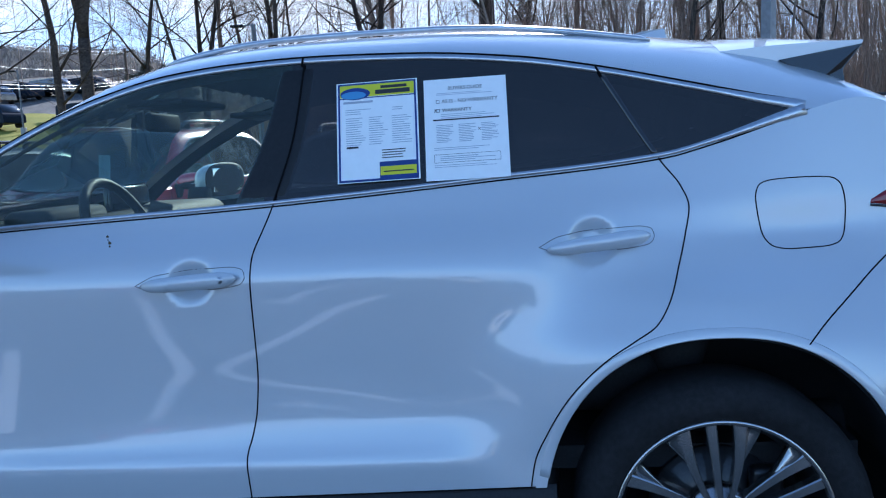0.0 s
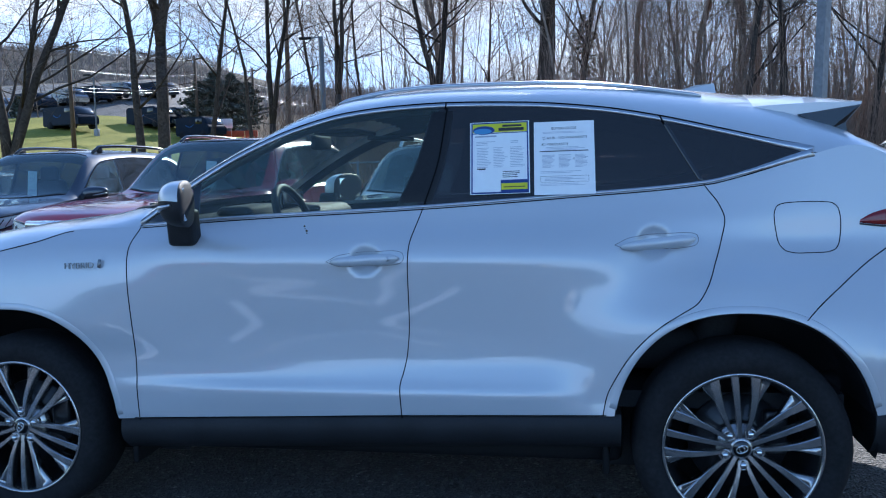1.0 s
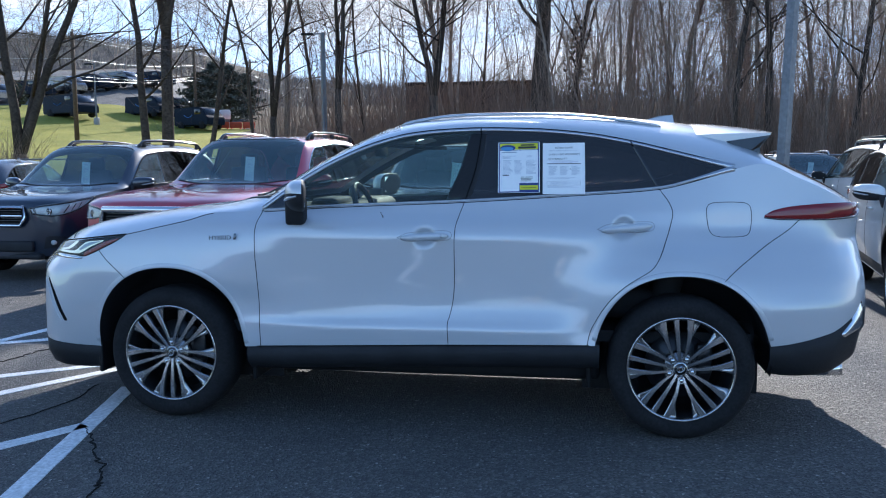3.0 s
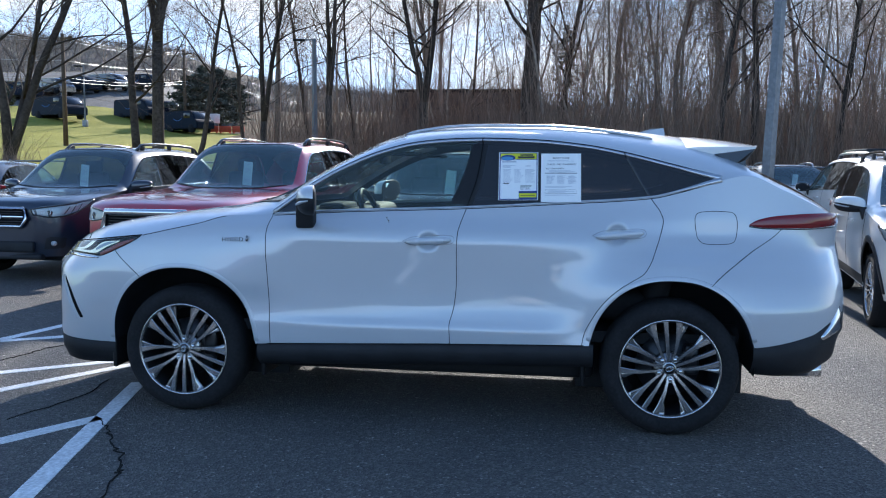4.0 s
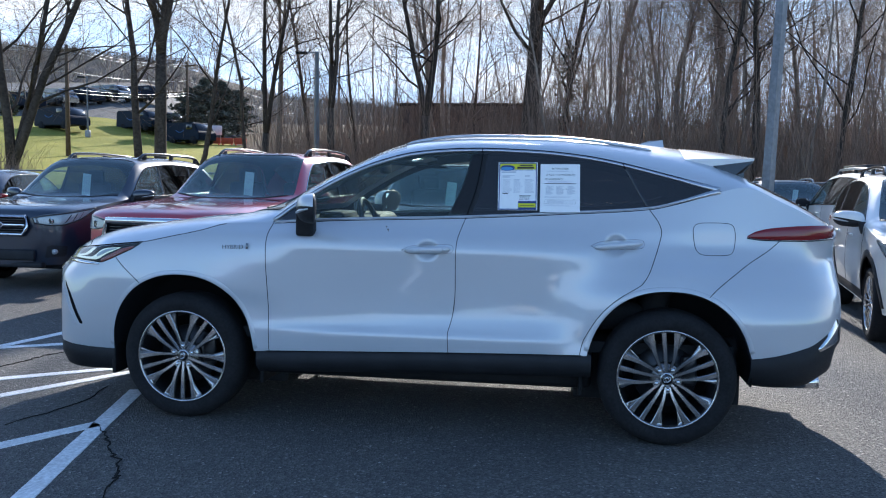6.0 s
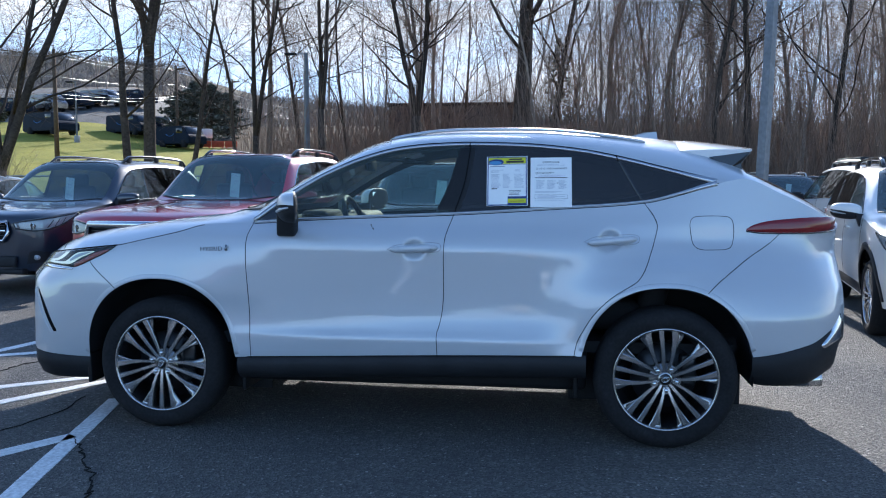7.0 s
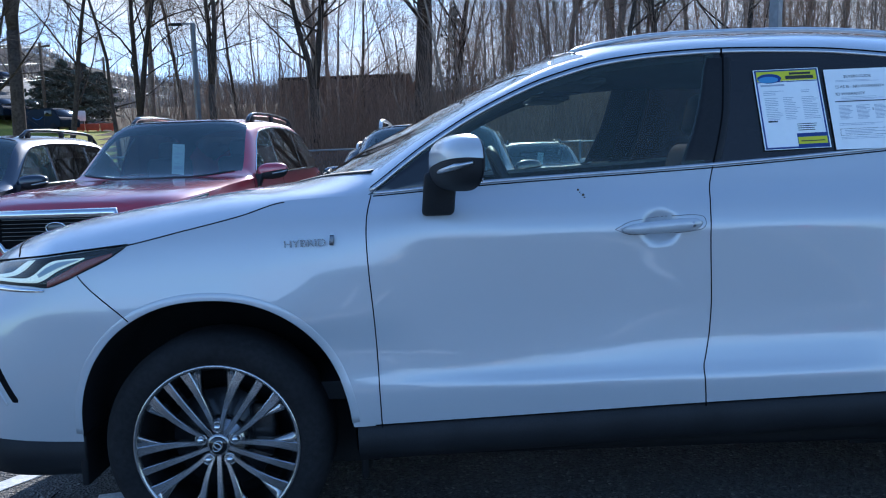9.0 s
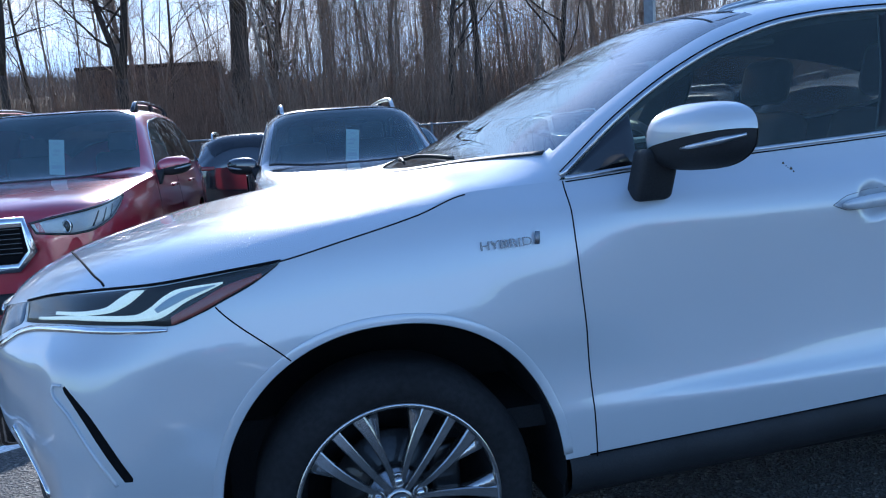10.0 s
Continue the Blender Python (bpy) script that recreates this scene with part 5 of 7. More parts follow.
# ---- papers in the rear door glass ----
def sheet(label, x0, z0, tilt):
    p, n = ven.at(x0, z0)
    a, _ = ven.at(x0, z0 + 0.1)
    up = (a - p).normalized()
    ob = thing("window_sheet", label, "paper", plane_on(p + n * 0.007, n, up) @ Matrix.Rotation(radians(tilt), 4, "Z"), "papers on the window")
    part("paper", box_bm(0, 0, 0, 0.216, 0.279, 0.0006), M_PAPER, ob)
    return ob


def block(parent, name, x, y, w, h, m, z=0.0006):
    part(name, box_bm(x, y, z, w, h, 0.0004), m, parent)


def text_bars(parent, x, y, w, n, pitch, m, h=0.0017, rng=random.Random(2)):
    """Lines of unreadable small print as plain bars."""
    bms = [box_bm(x - w / 2 + w * f / 2, y - pitch * i, 0.0008, w * f, h, 0.0003) for i in range(n) for f in [rng.uniform(0.55, 1.0)]]
    ob = part("print", join_bm(*bms), m, parent)
    ob["kind"] = "stuff"


s1 = sheet("white price sheet with blue border and yellow header", 1.879, 1.363, 1.4)
for x, y, w, h in ((0, 0.1345, 0.206, 0.005), (0, -0.1345, 0.206, 0.006), (-0.1015, 0, 0.005, 0.274), (0.1015, 0, 0.005, 0.274), (0, 0.095, 0.206, 0.003)):
    block(s1, "border", x, y, w, h, M_BLUEINK)
block(s1, "header", 0.0, 0.115, 0.198, 0.034, M_YELLOW, 0.0008)
oval = bmesh.new()
bmesh.ops.create_circle(oval, cap_ends=True, segments=32, radius=1.0, matrix=Matrix.Translation((-0.058, 0.107, 0.0014)) @ Matrix.Diagonal((0.040, 0.017, 1, 1)))
part("emblem", oval, M_BLUEINK, s1)
oval = bmesh.new()
bmesh.ops.create_circle(oval, cap_ends=True, segments=32, radius=1.0, matrix=Matrix.Translation((-0.062, 0.103, 0.0017)) @ Matrix.Diagonal((0.033, 0.011, 1, 1)))
part("emblem_face", oval, M_LIGHTBLUE, s1)
block(s1, "header_bar", 0.045, 0.122, 0.07, 0.008, M_INK, 0.0012)
block(s1, "header_bar", 0.042, 0.1085, 0.092, 0.012, M_INK, 0.0012)
text_bars(s1, -0.05, 0.083, 0.08, 1, 0.006, M_GREYINK, 0.006)
text_bars(s1, -0.05, 0.062, 0.07, 3, 0.006, M_GREYINK)
text_bars(s1, 0.055, 0.062, 0.03, 2, 0.006, M_GREYINK)
for cxx in (-0.058, 0.003, 0.064):
    text_bars(s1, cxx, 0.038, 0.052, 13, 0.0062, M_GREYINK)
text_bars(s1, -0.058, -0.043, 0.05, 1, 0.006, M_INK, 0.005)
text_bars(s1, 0.045, -0.055, 0.07, 4, 0.007, M_INK, 0.0024)
block(s1, "footer", 0.052, -0.110, 0.098, 0.046, M_BLUEINK, 0.0009)
block(s1, "footer_panel", 0.052, -0.112, 0.094, 0.024, M_YELLOW, 0.0013)
block(s1, "footer_bar", 0.052, -0.114, 0.078, 0.003, M_INK, 0.0017)

s2 = sheet("white warranty guide sheet with black print", 2.111, 1.357, 0.9)
def words(parent, body, size, x, y, align="LEFT"):
    ob = part("lettering", text_mesh(body, size, 0.0002, align), M_INK, parent)
    ob.matrix_basis = Matrix.Translation((x, y, 0.0009))


words(s2, "BUYERS GUIDE", 0.0135, 0.0, 0.112, "CENTER")
words(s2, "AS IS - NO WARRANTY", 0.0140, -0.062, 0.076)
words(s2, "WARRANTY", 0.0140, -0.062, 0.051)
words(s2, "X", 0.014, -0.083, 0.051)
for by in (0.076, 0.051):
    for dx, dy, w, h in ((-0.004, 0, 0.001, 0.009), (0.004, 0, 0.001, 0.009), (0, 0.0042, 0.009, 0.001), (0, -0.0042, 0.009, 0.001)):
        block(s2, "tick_box", -0.072 + dx, by + dy, w, h, M_INK, 0.0009)
text_bars(s2, 0.0, 0.099, 0.15, 2, 0.004, M_GREYINK, 0.0012)
text_bars(s2, 0.01, 0.040, 0.15, 3, 0.005, M_GREYINK, 0.0014)
block(s2, "rule", 0.0, 0.025, 0.172, 0.0035, M_INK, 0.0009)
for cxx in (-0.055, 0.003, 0.062):
    text_bars(s2, cxx, 0.010, 0.046, 11, 0.0046, M_GREYINK, 0.0016)
words(s2, "X", 0.011, 0.03, -0.006)
text_bars(s2, 0.0, -0.052, 0.17, 2, 0.005, M_GREYINK, 0.0014)
for dx, dy, w, h in ((0, -0.070, 0.17, 0.0008), (0, -0.092, 0.17, 0.0008), (-0.085, -0.081, 0.0008, 0.022), (0.085, -0.081, 0.0008, 0.022)):
    block(s2, "frame_line", dx, dy, w, h, M_INK, 0.0009)
text_bars(s2, 0.005, -0.076, 0.15, 3, 0.005, M_GREYINK, 0.0016)
text_bars(s2, 0.0, -0.099, 0.17, 2, 0.005, M_GREYINK, 0.0012)

# ---- other parked cars ----
M_STICKER = mat("windscreen_tag", (0.50, 0.56, 0.58), 0.6, 0, 0, 0.3, 60, 0.05)
M_PLATEGREY = mat("grey_panel", (0.30, 0.31, 0.32), 0.5, 0, 0, 0.4, 60, 0.1)


def generic_car(name, label, paint, L, W, H, hood_z, place, turn, rails="black", cladding=False, tag=True, grille="wing", group="", f=0.0, wide=1.0):
    """A parked estate or off-roader with its nose at local x = 0, tail at x = L."""
    car = thing(name, label, "car", pose(place[0], place[1], float(ground_z(place[0], place[1] + 0.1)), 0, 0, turn) @ Matrix.Translation((0, -W / 2, 0)), group)
    fa, ra = 0.93 + f * 0.4, L - 0.95
    bz = hood_z + 0.03
    def low(x):
        base = 0.30
        for cx in (fa, ra):
            u = (x - cx) / 0.41
            if abs(u) < 1:
                base = max(base, 0.34 + 0.43 * math.sqrt(1 - u * u))
        return base
    wb, wt = 1.16 + f, 1.90 + f
    belt = curve((-0.03, hood_z - 0.21), (0.05, hood_z - 0.135), (0.6, hood_z - 0.055), (1.45 + f, bz), (L - 0.55, bz + 0.06), (L + 0.02, bz - 0.05))
    dlo = curve((-0.03, 0.5), (1.15 + f, bz - 0.12), (1.42 + f, bz), (2.15 + f, H - 0.15), (2.9 + f, H - 0.10), (L - 0.9, H - 0.14), (L - 0.32, bz + 0.1), (L + 0.02, bz - 0.2))
    mid_z = curve((-0.03, hood_z - 0.17), (0.05, hood_z - 0.075), (0.3, hood_z - 0.02), (0.7, hood_z + 0.015), (wb, hood_z + 0.055), (1.98 + f, H - 0.02), (2.9 + f, H + 0.015), (L - 0.5, H - 0.015), (L - 0.12, H - 0.22), (L + 0.02, bz))
    edge_y = curve((-0.03, 0.85), (0.05, 0.5), (0.3, 0.25), (1.2 + f, 0.16), (2.15 + f, 0.29), (L - 0.6, 0.30), (L, 0.6))
    zs = (0.28, 0.45, 0.62, 0.80, 0.95, 1.10, 1.5)
    h = W / 2 - 0.01
    xs = (-0.03, 0.0, 0.05, 0.15, 0.4, 0.93, 1.6 + f, L - 0.93, L - 0.35, L - 0.10, L, L + 0.02)
    tb = ((h,) * 7, (0.55, 0.50, 0.46, 0.47, 0.52, 0.6, 0.7), (0.40, 0.35, 0.32, 0.33, 0.37, 0.43, 0.55), (0.23, 0.18, 0.155, 0.165, 0.195, 0.24, 0.34), (0.11, 0.075, 0.055, 0.06, 0.08, 0.125, 0.22),
          (0.05, 0.02, 0, 0, 0.02, 0.06, 0.13), (0.06, 0.035, 0.02, 0.02, 0.03, 0.05, 0.13), (0.05, 0.02, 0, 0, 0.02, 0.05, 0.13), (0.09, 0.05, 0.03, 0.03, 0.04, 0.07, 0.16), (0.2, 0.15, 0.12, 0.12, 0.14, 0.18, 0.25), (0.5, 0.45, 0.4, 0.4, 0.42, 0.45, 0.5), (h,) * 7)
    s = Surface(W, low, belt, dlo, zs, xs, tb, edge_y, mid_z, mid_z, curve((-0.03, 0.33), (L, 0.33)), (), 1.7)
    cols = list(np.linspace(-0.03, 0.2, 16)) + list(np.arange(0.22, L - 0.2, 0.02)) + list(np.linspace(L - 0.2, L + 0.02, 16))
    s.grid(sorted(cols), 18, 8, 34)
    def sort(x, y, z, j, far):
        if j < s.n1 - 1:
            if x < 0.42:
                return "front_bumper"
            return "front_fender" if x < 1.35 + f else "front_door" if x < 2.38 + f else "rear_door" if x < 3.3 + f else "quarter_panel"
        if j < s.n1 - 1 + s.n2:
            return "front_window" if x < 2.38 + f else "rear_side_window" if x < 3.3 + f else "quarter_window"
        v = (j - s.n1 - s.n2 + 1) / (s.n3 - 1)
        ins = (W / 2 - y) / 0.7
        if v > 0.30 and wb + 0.16 * ins**2 < x < wt + 0.10 * ins**2:
            return "windscreen"
        if v > 0.26 and L - 0.46 < x < L - 0.10:
            return "rear_window"
        return "hood" if x < 1.44 + f else "roof"
    pm = {k: paint for k in ("front_bumper", "front_fender", "front_door", "rear_door", "quarter_panel", "hood", "roof")}
    pm.update(front_window=M_GLASS_CAR, rear_side_window=M_GLASS_SIDE, quarter_window=M_GLASS_SIDE, windscreen=M_GLASS_CAR, rear_window=M_GLASS_SIDE)
    s.panels(sort, car, pm)
    s.liner(lambda x, y, z, j, far: 1.2 + f < x < L - 0.4 and "window" not in sort(x, y, z, j, far) and "screen" not in sort(x, y, z, j, far) and z > 0.5, car, M_INTERIOR, 0.03)
    def flip(me, far):
        if far:
            for v in me.vertices:
                v.co.y = W - v.co.y
            me.flip_normals()
        return me
    part("underbody", box_bm(L / 2, W / 2, 0.36, L - 0.5, W - 0.45, 0.26, 0.03), M_BLACK, car)
    part("dashboard", box_bm(1.50 + f, W / 2, hood_z - 0.04, 0.46, W - 0.42, 0.2, 0.06), M_INTERIOR, car)
    for sy in (W * 0.29, W * 0.71):
        st = new("seat")
        st.parent = car
        part("backrest", box_bm(2.55 + f, sy, hood_z - 0.12, 0.16, 0.5, 0.75, 0.06), M_INTERIOR, st)
        part("headrest", box_bm(2.58 + f, sy, hood_z + 0.33, 0.1, 0.26, 0.2, 0.05), M_INTERIOR, st)
    for wx in (fa, ra):
        add_wheel(car, wx, 0.03, 0.34, False, 10 * wx, 0.94)
        add_wheel(car, wx, W - 0.03, 0.34, True, 25 * wx, 0.94)
        part("wheel_well", box_bm(wx, W / 2, 0.52, 0.80, W - 0.30, 0.46, 0.05), M_BLACK, car)
    for far in (False, True):
        for x0, x1 in ((2.345 + f, 2.415 + f), (3.27 + f, 3.33 + f)):
            z1 = float(dlo((x0 + x1) / 2)) - 0.003
            part("pillar", flip(patch(s, lambda z: x0 + 0.08 * (z - bz), lambda z: x1 + 0.08 * (z - bz), float(belt(x0)) + 0.004, z1, 0.003, 4, 8), far), M_GLOSSBLACK, car)
        for line, nm in (([(1.36 + f - 0.03 * math.sin(3 * z), z) for z in np.linspace(0.34, bz - 0.02, 14)], "door_gap"), ([(2.38 + f, z) for z in np.linspace(0.32, bz + 0.02, 14)], "door_gap")):
            me = mesh_of(nm, *strip(s, line, 0.007, 0.0015))
            part(nm, flip(me, far), M_GAP, car)
        me = mesh_of("window_trim", *strip(s, [(x, float(belt(x)) + 0.004) for x in np.linspace(1.46 + f, L - 0.6, 40)], 0.018, 0.004))
        part("window_trim", flip(me, far), M_CHROME if grille == "bars" else M_GLOSSBLACK, car)
        me = mesh_of("window_trim", *strip(s, [(x, float(dlo(x)) + 0.003) for x in np.linspace(1.50 + f, L - 0.42, 60)], 0.020, 0.004))
        part("window_trim", flip(me, far), M_CHROME if grille == "bars" else M_GLOSSBLACK, car)
        for hx in (2.10 + f, 3.05 + f):
            p, n = s.at(hx, bz - 0.12)
            hb = box_bm(0, 0, 0, 0.22, 0.03, 0.028, 0.01, 2, Matrix.Translation((p.x, (W - p.y + 0.012) if far else p.y - 0.012, p.z)))
            part("door_handle", hb, paint, car)
        # lamps
        hz = hood_z
        up = ((0.004, hz - 0.172), (0.06, hz - 0.145), (0.30, hz - 0.105), (0.64, hz - 0.065))
        dn = ((0.006, hz - 0.235), (0.08, hz - 0.264), (0.30, hz - 0.213), (0.64, hz - 0.073))
        lamp = new("head_lamp")
        lamp.parent = car
        part("reflector", flip(patch_poly(s, (up, dn), 0.004, 20, 8, 0.004), far), M_LAMP, lamp)
        edge = [s.at(x, z) for x, z in smooth_line(up, 16) + smooth_line(dn, 16)[::-1]]
        part("lamp_bezel", flip(mesh_of("lamp_bezel", *tube([p + n * 0.004 for p, n in edge], 0.009, 6, True)), far), M_GLOSSBLACK, lamp)
        for lx, lw in ((0.16, 0.012), (0.24, 0.010), (0.33, 0.009)):
            zt_, zb_ = float(np.interp(lx, [a for a, b in up], [b for a, b in up])), float(np.interp(lx, [a for a, b in dn], [b for a, b in dn]))
            rib = [s.at(lx + 0.10 * k, zb_ + (zt_ - zb_) * k) for k in np.linspace(0.12, 0.9, 6)]
            part("lamp_rib", flip(mesh_of("lamp_rib", *bar([p for p, n in rib], [n for p, n in rib], lw, 0.007)), far), M_RIMDARK, lamp)
        pj, _ = s.at(0.075, hz - 0.212)
        part("projector", flip(mesh_of("projector", *tube([(pj.x + 0.03, pj.y, pj.z), (pj.x - 0.006, pj.y - 0.006, pj.z)], 0.036, 18)), far), M_RIMDARK, lamp)
        rg_ = [(pj.x - 0.008, pj.y - 0.008 + 0.6 * 0.040 * math.cos(q), pj.z + 0.040 * math.sin(q)) for q in np.linspace(0, 2 * math.pi, 25)[:-1]]
        part("lamp_ring", flip(mesh_of("lamp_ring", *tube(rg_, 0.005, 6, True)), far), M_CHROME, lamp)
        part("lens", flip(patch_poly(s, (up, dn), 0.014, 20, 8, 0.010), far), M_LENS, lamp)
        pf, nf = s.at(0.10, 0.46)
        yf = W - pf.y if far else pf.y
        part("fog_lamp", mesh_of("fog_lamp", *tube([(pf.x + 0.05, yf, 0.46), (pf.x - 0.02, yf, 0.46)], 0.030, 18)), M_LAMP, car)
        me = patch_poly(s, (((0.05, 0.55), (0.20, 0.53)), ((0.05, 0.38), (0.20, 0.40))), 0.003, 6, 6, 0.004)
        part("lamp_surround", flip(me, far), M_BLACK, car)
        tl = patch_poly(s, (((L - 0.50, bz - 0.02), (L - 0.25, bz + 0.02), (L - 0.01, bz - 0.02)), ((L - 0.36, bz - 0.055), (L - 0.2, bz - 0.070), (L - 0.01, bz - 0.080))), 0.012, 14, 6, 0.012)
        part("tail_lamp", flip(tl, far), M_TAIL, car)
        if cladding:
            for cx in (fa, ra):
                pts, nms = [], []
                for an in np.linspace(radians(2), radians(178), 30):
                    p, n = s.at(cx + 0.44 * math.cos(an), 0.34 + 0.46 * math.sin(an))
                    pts.append(p)
                    nms.append(n)
                part("arch_trim", flip(mesh_of("arch_trim", *bar(pts, nms, 0.07, 0.006)), far), M_BLACK, car)
            me = patch(s, lambda z: 1.36 + f, lambda z: L - 1.37, 0.302, 0.42, 0.004, 20, 4)
            part("sill", flip(me, far), M_BLACK, car)
        if not (far and grille == "bars"):
            mirror_assembly(car, W, far, 1.56 + f, hood_z + 0.10, 0.06, paint, 0.95)
        if rails:
            yy = W - 0.34 if far else 0.34
            x0, x1 = 2.16 + f, L - 0.55
            line = [s.top(x, yy) + Vector((0, 0, 0.072 * min(1, (x - x0) / 0.14, (x1 - x) / 0.14))) for x in np.linspace(x0, x1, 30)]
            part("roof_rail", mesh_of("roof_rail", *tube(line, 0.021, 8)), M_SATIN if rails == "silver" else M_GLOSSBLACK, car)
            for fx in (x0 + 0.16, (x0 + x1) / 2, x1 - 0.16):
                q = s.top(fx, yy)
                part("rail_foot", box_bm(q.x, q.y, q.z + 0.03, 0.10, 0.03, 0.06, 0.01), M_BLACK, car)
    # cowl, wipers, grille
    cow = []
    for t in np.linspace(-1, 1, 30):
        y = W / 2 + 0.74 * t
        cow.append(s.top(wb - 0.002 + 0.16 * (0.74 * abs(t) / 0.7) ** 2, y, 0.002))
    part("cowl", mesh_of("cowl", *bar(cow, [Vector((-0.3, 0, 1))] * 30, 0.034, 0.003)), M_BLACK, car)
    head = [s.top(wt + 0.10 * (0.60 * abs(t) / 0.7) ** 2, W / 2 + 0.60 * t, 0.002) for t in np.linspace(-1, 1, 30)]
    part("screen_seal", mesh_of("screen_seal", *bar(head, [Vector((-0.4, 0, 1))] * 30, 0.030, 0.003)), M_GLOSSBLACK, car)
    z0, z1 = hood_z - 0.375, hood_z - 0.155
    xf = -0.045
    shape = [(a * wide, b if b > z0 + 0.11 else b - 0.06 * (wide - 1) / 0.25) for a, b in ((-0.40, z0 + 0.10), (-0.33, z0), (0.33, z0), (0.40, z0 + 0.10), (0.37, z1), (-0.37, z1))]
    g = new("grille")
    g.parent = car
    gb = bmesh.new()
    vs = [gb.verts.new((xf + 0.012, W / 2 + a, b)) for a, b in shape]
    gb.faces.new(vs)
    ext = bmesh.ops.extrude_face_region(gb, geom=gb.faces[:])
    bmesh.ops.translate(gb, verts=[v for v in ext["geom"] if isinstance(v, bmesh.types.BMVert)], vec=(0.06, 0, 0))
    bmesh.ops.recalc_face_normals(gb, faces=gb.faces[:])
    part("grille_back", gb, M_GAP, g)
    part("grille_frame", mesh_of("grille_frame", *tube([(xf, W / 2 + a, b) for a, b in shape], 0.022 + 0.05 * (wide - 1), 8, True)), M_CHROME, g)
    for k in range(6):
        zz = z0 + 0.03 + k * 0.03
        part("grille_slat", box_bm(xf + 0.006, W / 2, zz, 0.012, 0.70 * wide, 0.009, 0.002), M_GLOSSBLACK, g)
    if grille == "wing":
        part("grille_wing", box_bm(xf, W / 2, z0 + 0.115, 0.02, 0.72 * wide, 0.03, 0.008), M_CHROME, g)
    ring = [(xf - 0.016, W / 2 + 0.078 * math.cos(q), z0 + 0.115 + 0.042 * math.sin(q)) for q in np.linspace(0, 2 * math.pi, 29)[:-1]]
    em = part("emblem", mesh_of("emblem", *tube(ring, 0.006, 6, True)), M_CHROME, g)
    part("emblem_face", box_bm(xf - 0.008, W / 2, z0 + 0.115, 0.012, 0.13, 0.06, 0.004), M_DARKBLUE, g)
    part("air_intake", box_bm(xf + 0.02, W / 2, 0.42, 0.05, 0.95, 0.13, 0.02), M_BLACK, car)
    part("skid_plate", box_bm(0.03, W / 2, 0.30, 0.10, 1.1, 0.07, 0.02), M_BLACK, car)
    # paper tag behind the windscreen
    if tag:
        q = s.top(wt - 0.24, W / 2 - 0.06)
        m = Matrix.Translation((q.x, q.y, q.z - 0.20)) @ Matrix.Rotation(radians(6), 4, "X")
        tg = part("price_tag", box_bm(0, 0, 0, 0.003, 0.125, 0.30, 0, 1, m), M_STICKER, car, "pale hanging price tag")
        for dy, dz, ww, hh in ((0, 0.115, 0.05, 0.012), (-0.005, 0.055, 0.06, 0.022), (0.012, 0.02, 0.045, 0.02), (0, -0.045, 0.085, 0.006), (0, -0.085, 0.09, 0.035), (0, -0.125, 0.085, 0.006)):
            part("print", box_bm(-0.003, dy, dz, 0.002, ww, hh, 0, 1, m), M_GREYINK, tg)
    return car, s


cars = "parked cars"
generic_car("off_roader", "dark blue off-roader with black roof rails and price tag", M_DARKBLUE, 4.60, 1.80, 1.66, 1.04, (-4.58, 4.75), 88, "black", False, True, "wing", cars)
generic_car("off_roader", "deep red off-roader with black roof rails and chrome grille", M_RED, 4.98, 1.93, 1.73, 1.08, (-2.13, 3.72), 85, "black", False, True, "bars", cars, 0.5, 1.25)
generic_car("off_roader", "black off-roader with roof rails parked beside the red one", M_BLACKP, 4.60, 1.80, 1.62, 1.02, (0.62, 4.45), 89, "silver", False, True, "wing", cars)
generic_car("small_crossover", "white crossover with black arch cladding and roof rails", M_WHITE2, 4.45, 1.80, 1.56, 1.0, (5.60, 2.55), 80, "black", True, False, "wing", cars)
generic_car("estate_car", "white off-roader with a roof box seen from behind", M_WHITE2, 4.7, 1.85, 1.66, 1.02, (7.6, 13.6), -91, "silver", False, False, "wing", cars)
generic_car("estate_car", "grey off-roader with bluish windscreen in the back row", M_PLATEGREY, 4.6, 1.82, 1.55, 1.0, (7.6, 15.6), 86, "silver", False, True, "wing", cars)
generic_car("estate_car", "dark estate car seen from behind in the back row", M_BLACKP, 4.6, 1.80, 1.52, 0.97, (-0.15, 17.6), -92, "silver", False, False, "wing", cars)
generic_car("estate_car", "dark hatchback at the end of the back row", M_BLACKP, 4.4, 1.80, 1.48, 0.95, (-10.4, 14.6), -80, None, False, False, "wing", cars)
generic_car("estate_car", "silver car in the back row near the fence", M_PLATEGREY, 4.6, 1.80, 1.48, 0.95, (2.75, 13.2), 90, "black", False, True, "wing", cars)
row_behind = [c for c in scene.collection.all_objects if c.parent is None and c.name.startswith(("off_roader", "small_crossover"))]
for k, x in enumerate((-9.2, -6.4, -0.9, 1.9, 4.7, 10.3)):
    copy_thing(row_behind[k % len(row_behind)], pose(x, -15.5, 0, 0, 0, -90 + 2 * (k % 2)) @ Matrix.Translation((0, -0.92, 0)))
rbx = box_bm(0, 0, 0, 1.25, 0.95, 0.06, 0.015, 2)
rb = tagged(part("roof_tray", rbx, M_BLACK), "black flat roof tray on a white car", "roof rack")
rb.matrix_world = pose(7.65, 11.2, 1.76, 0, 0, -91)

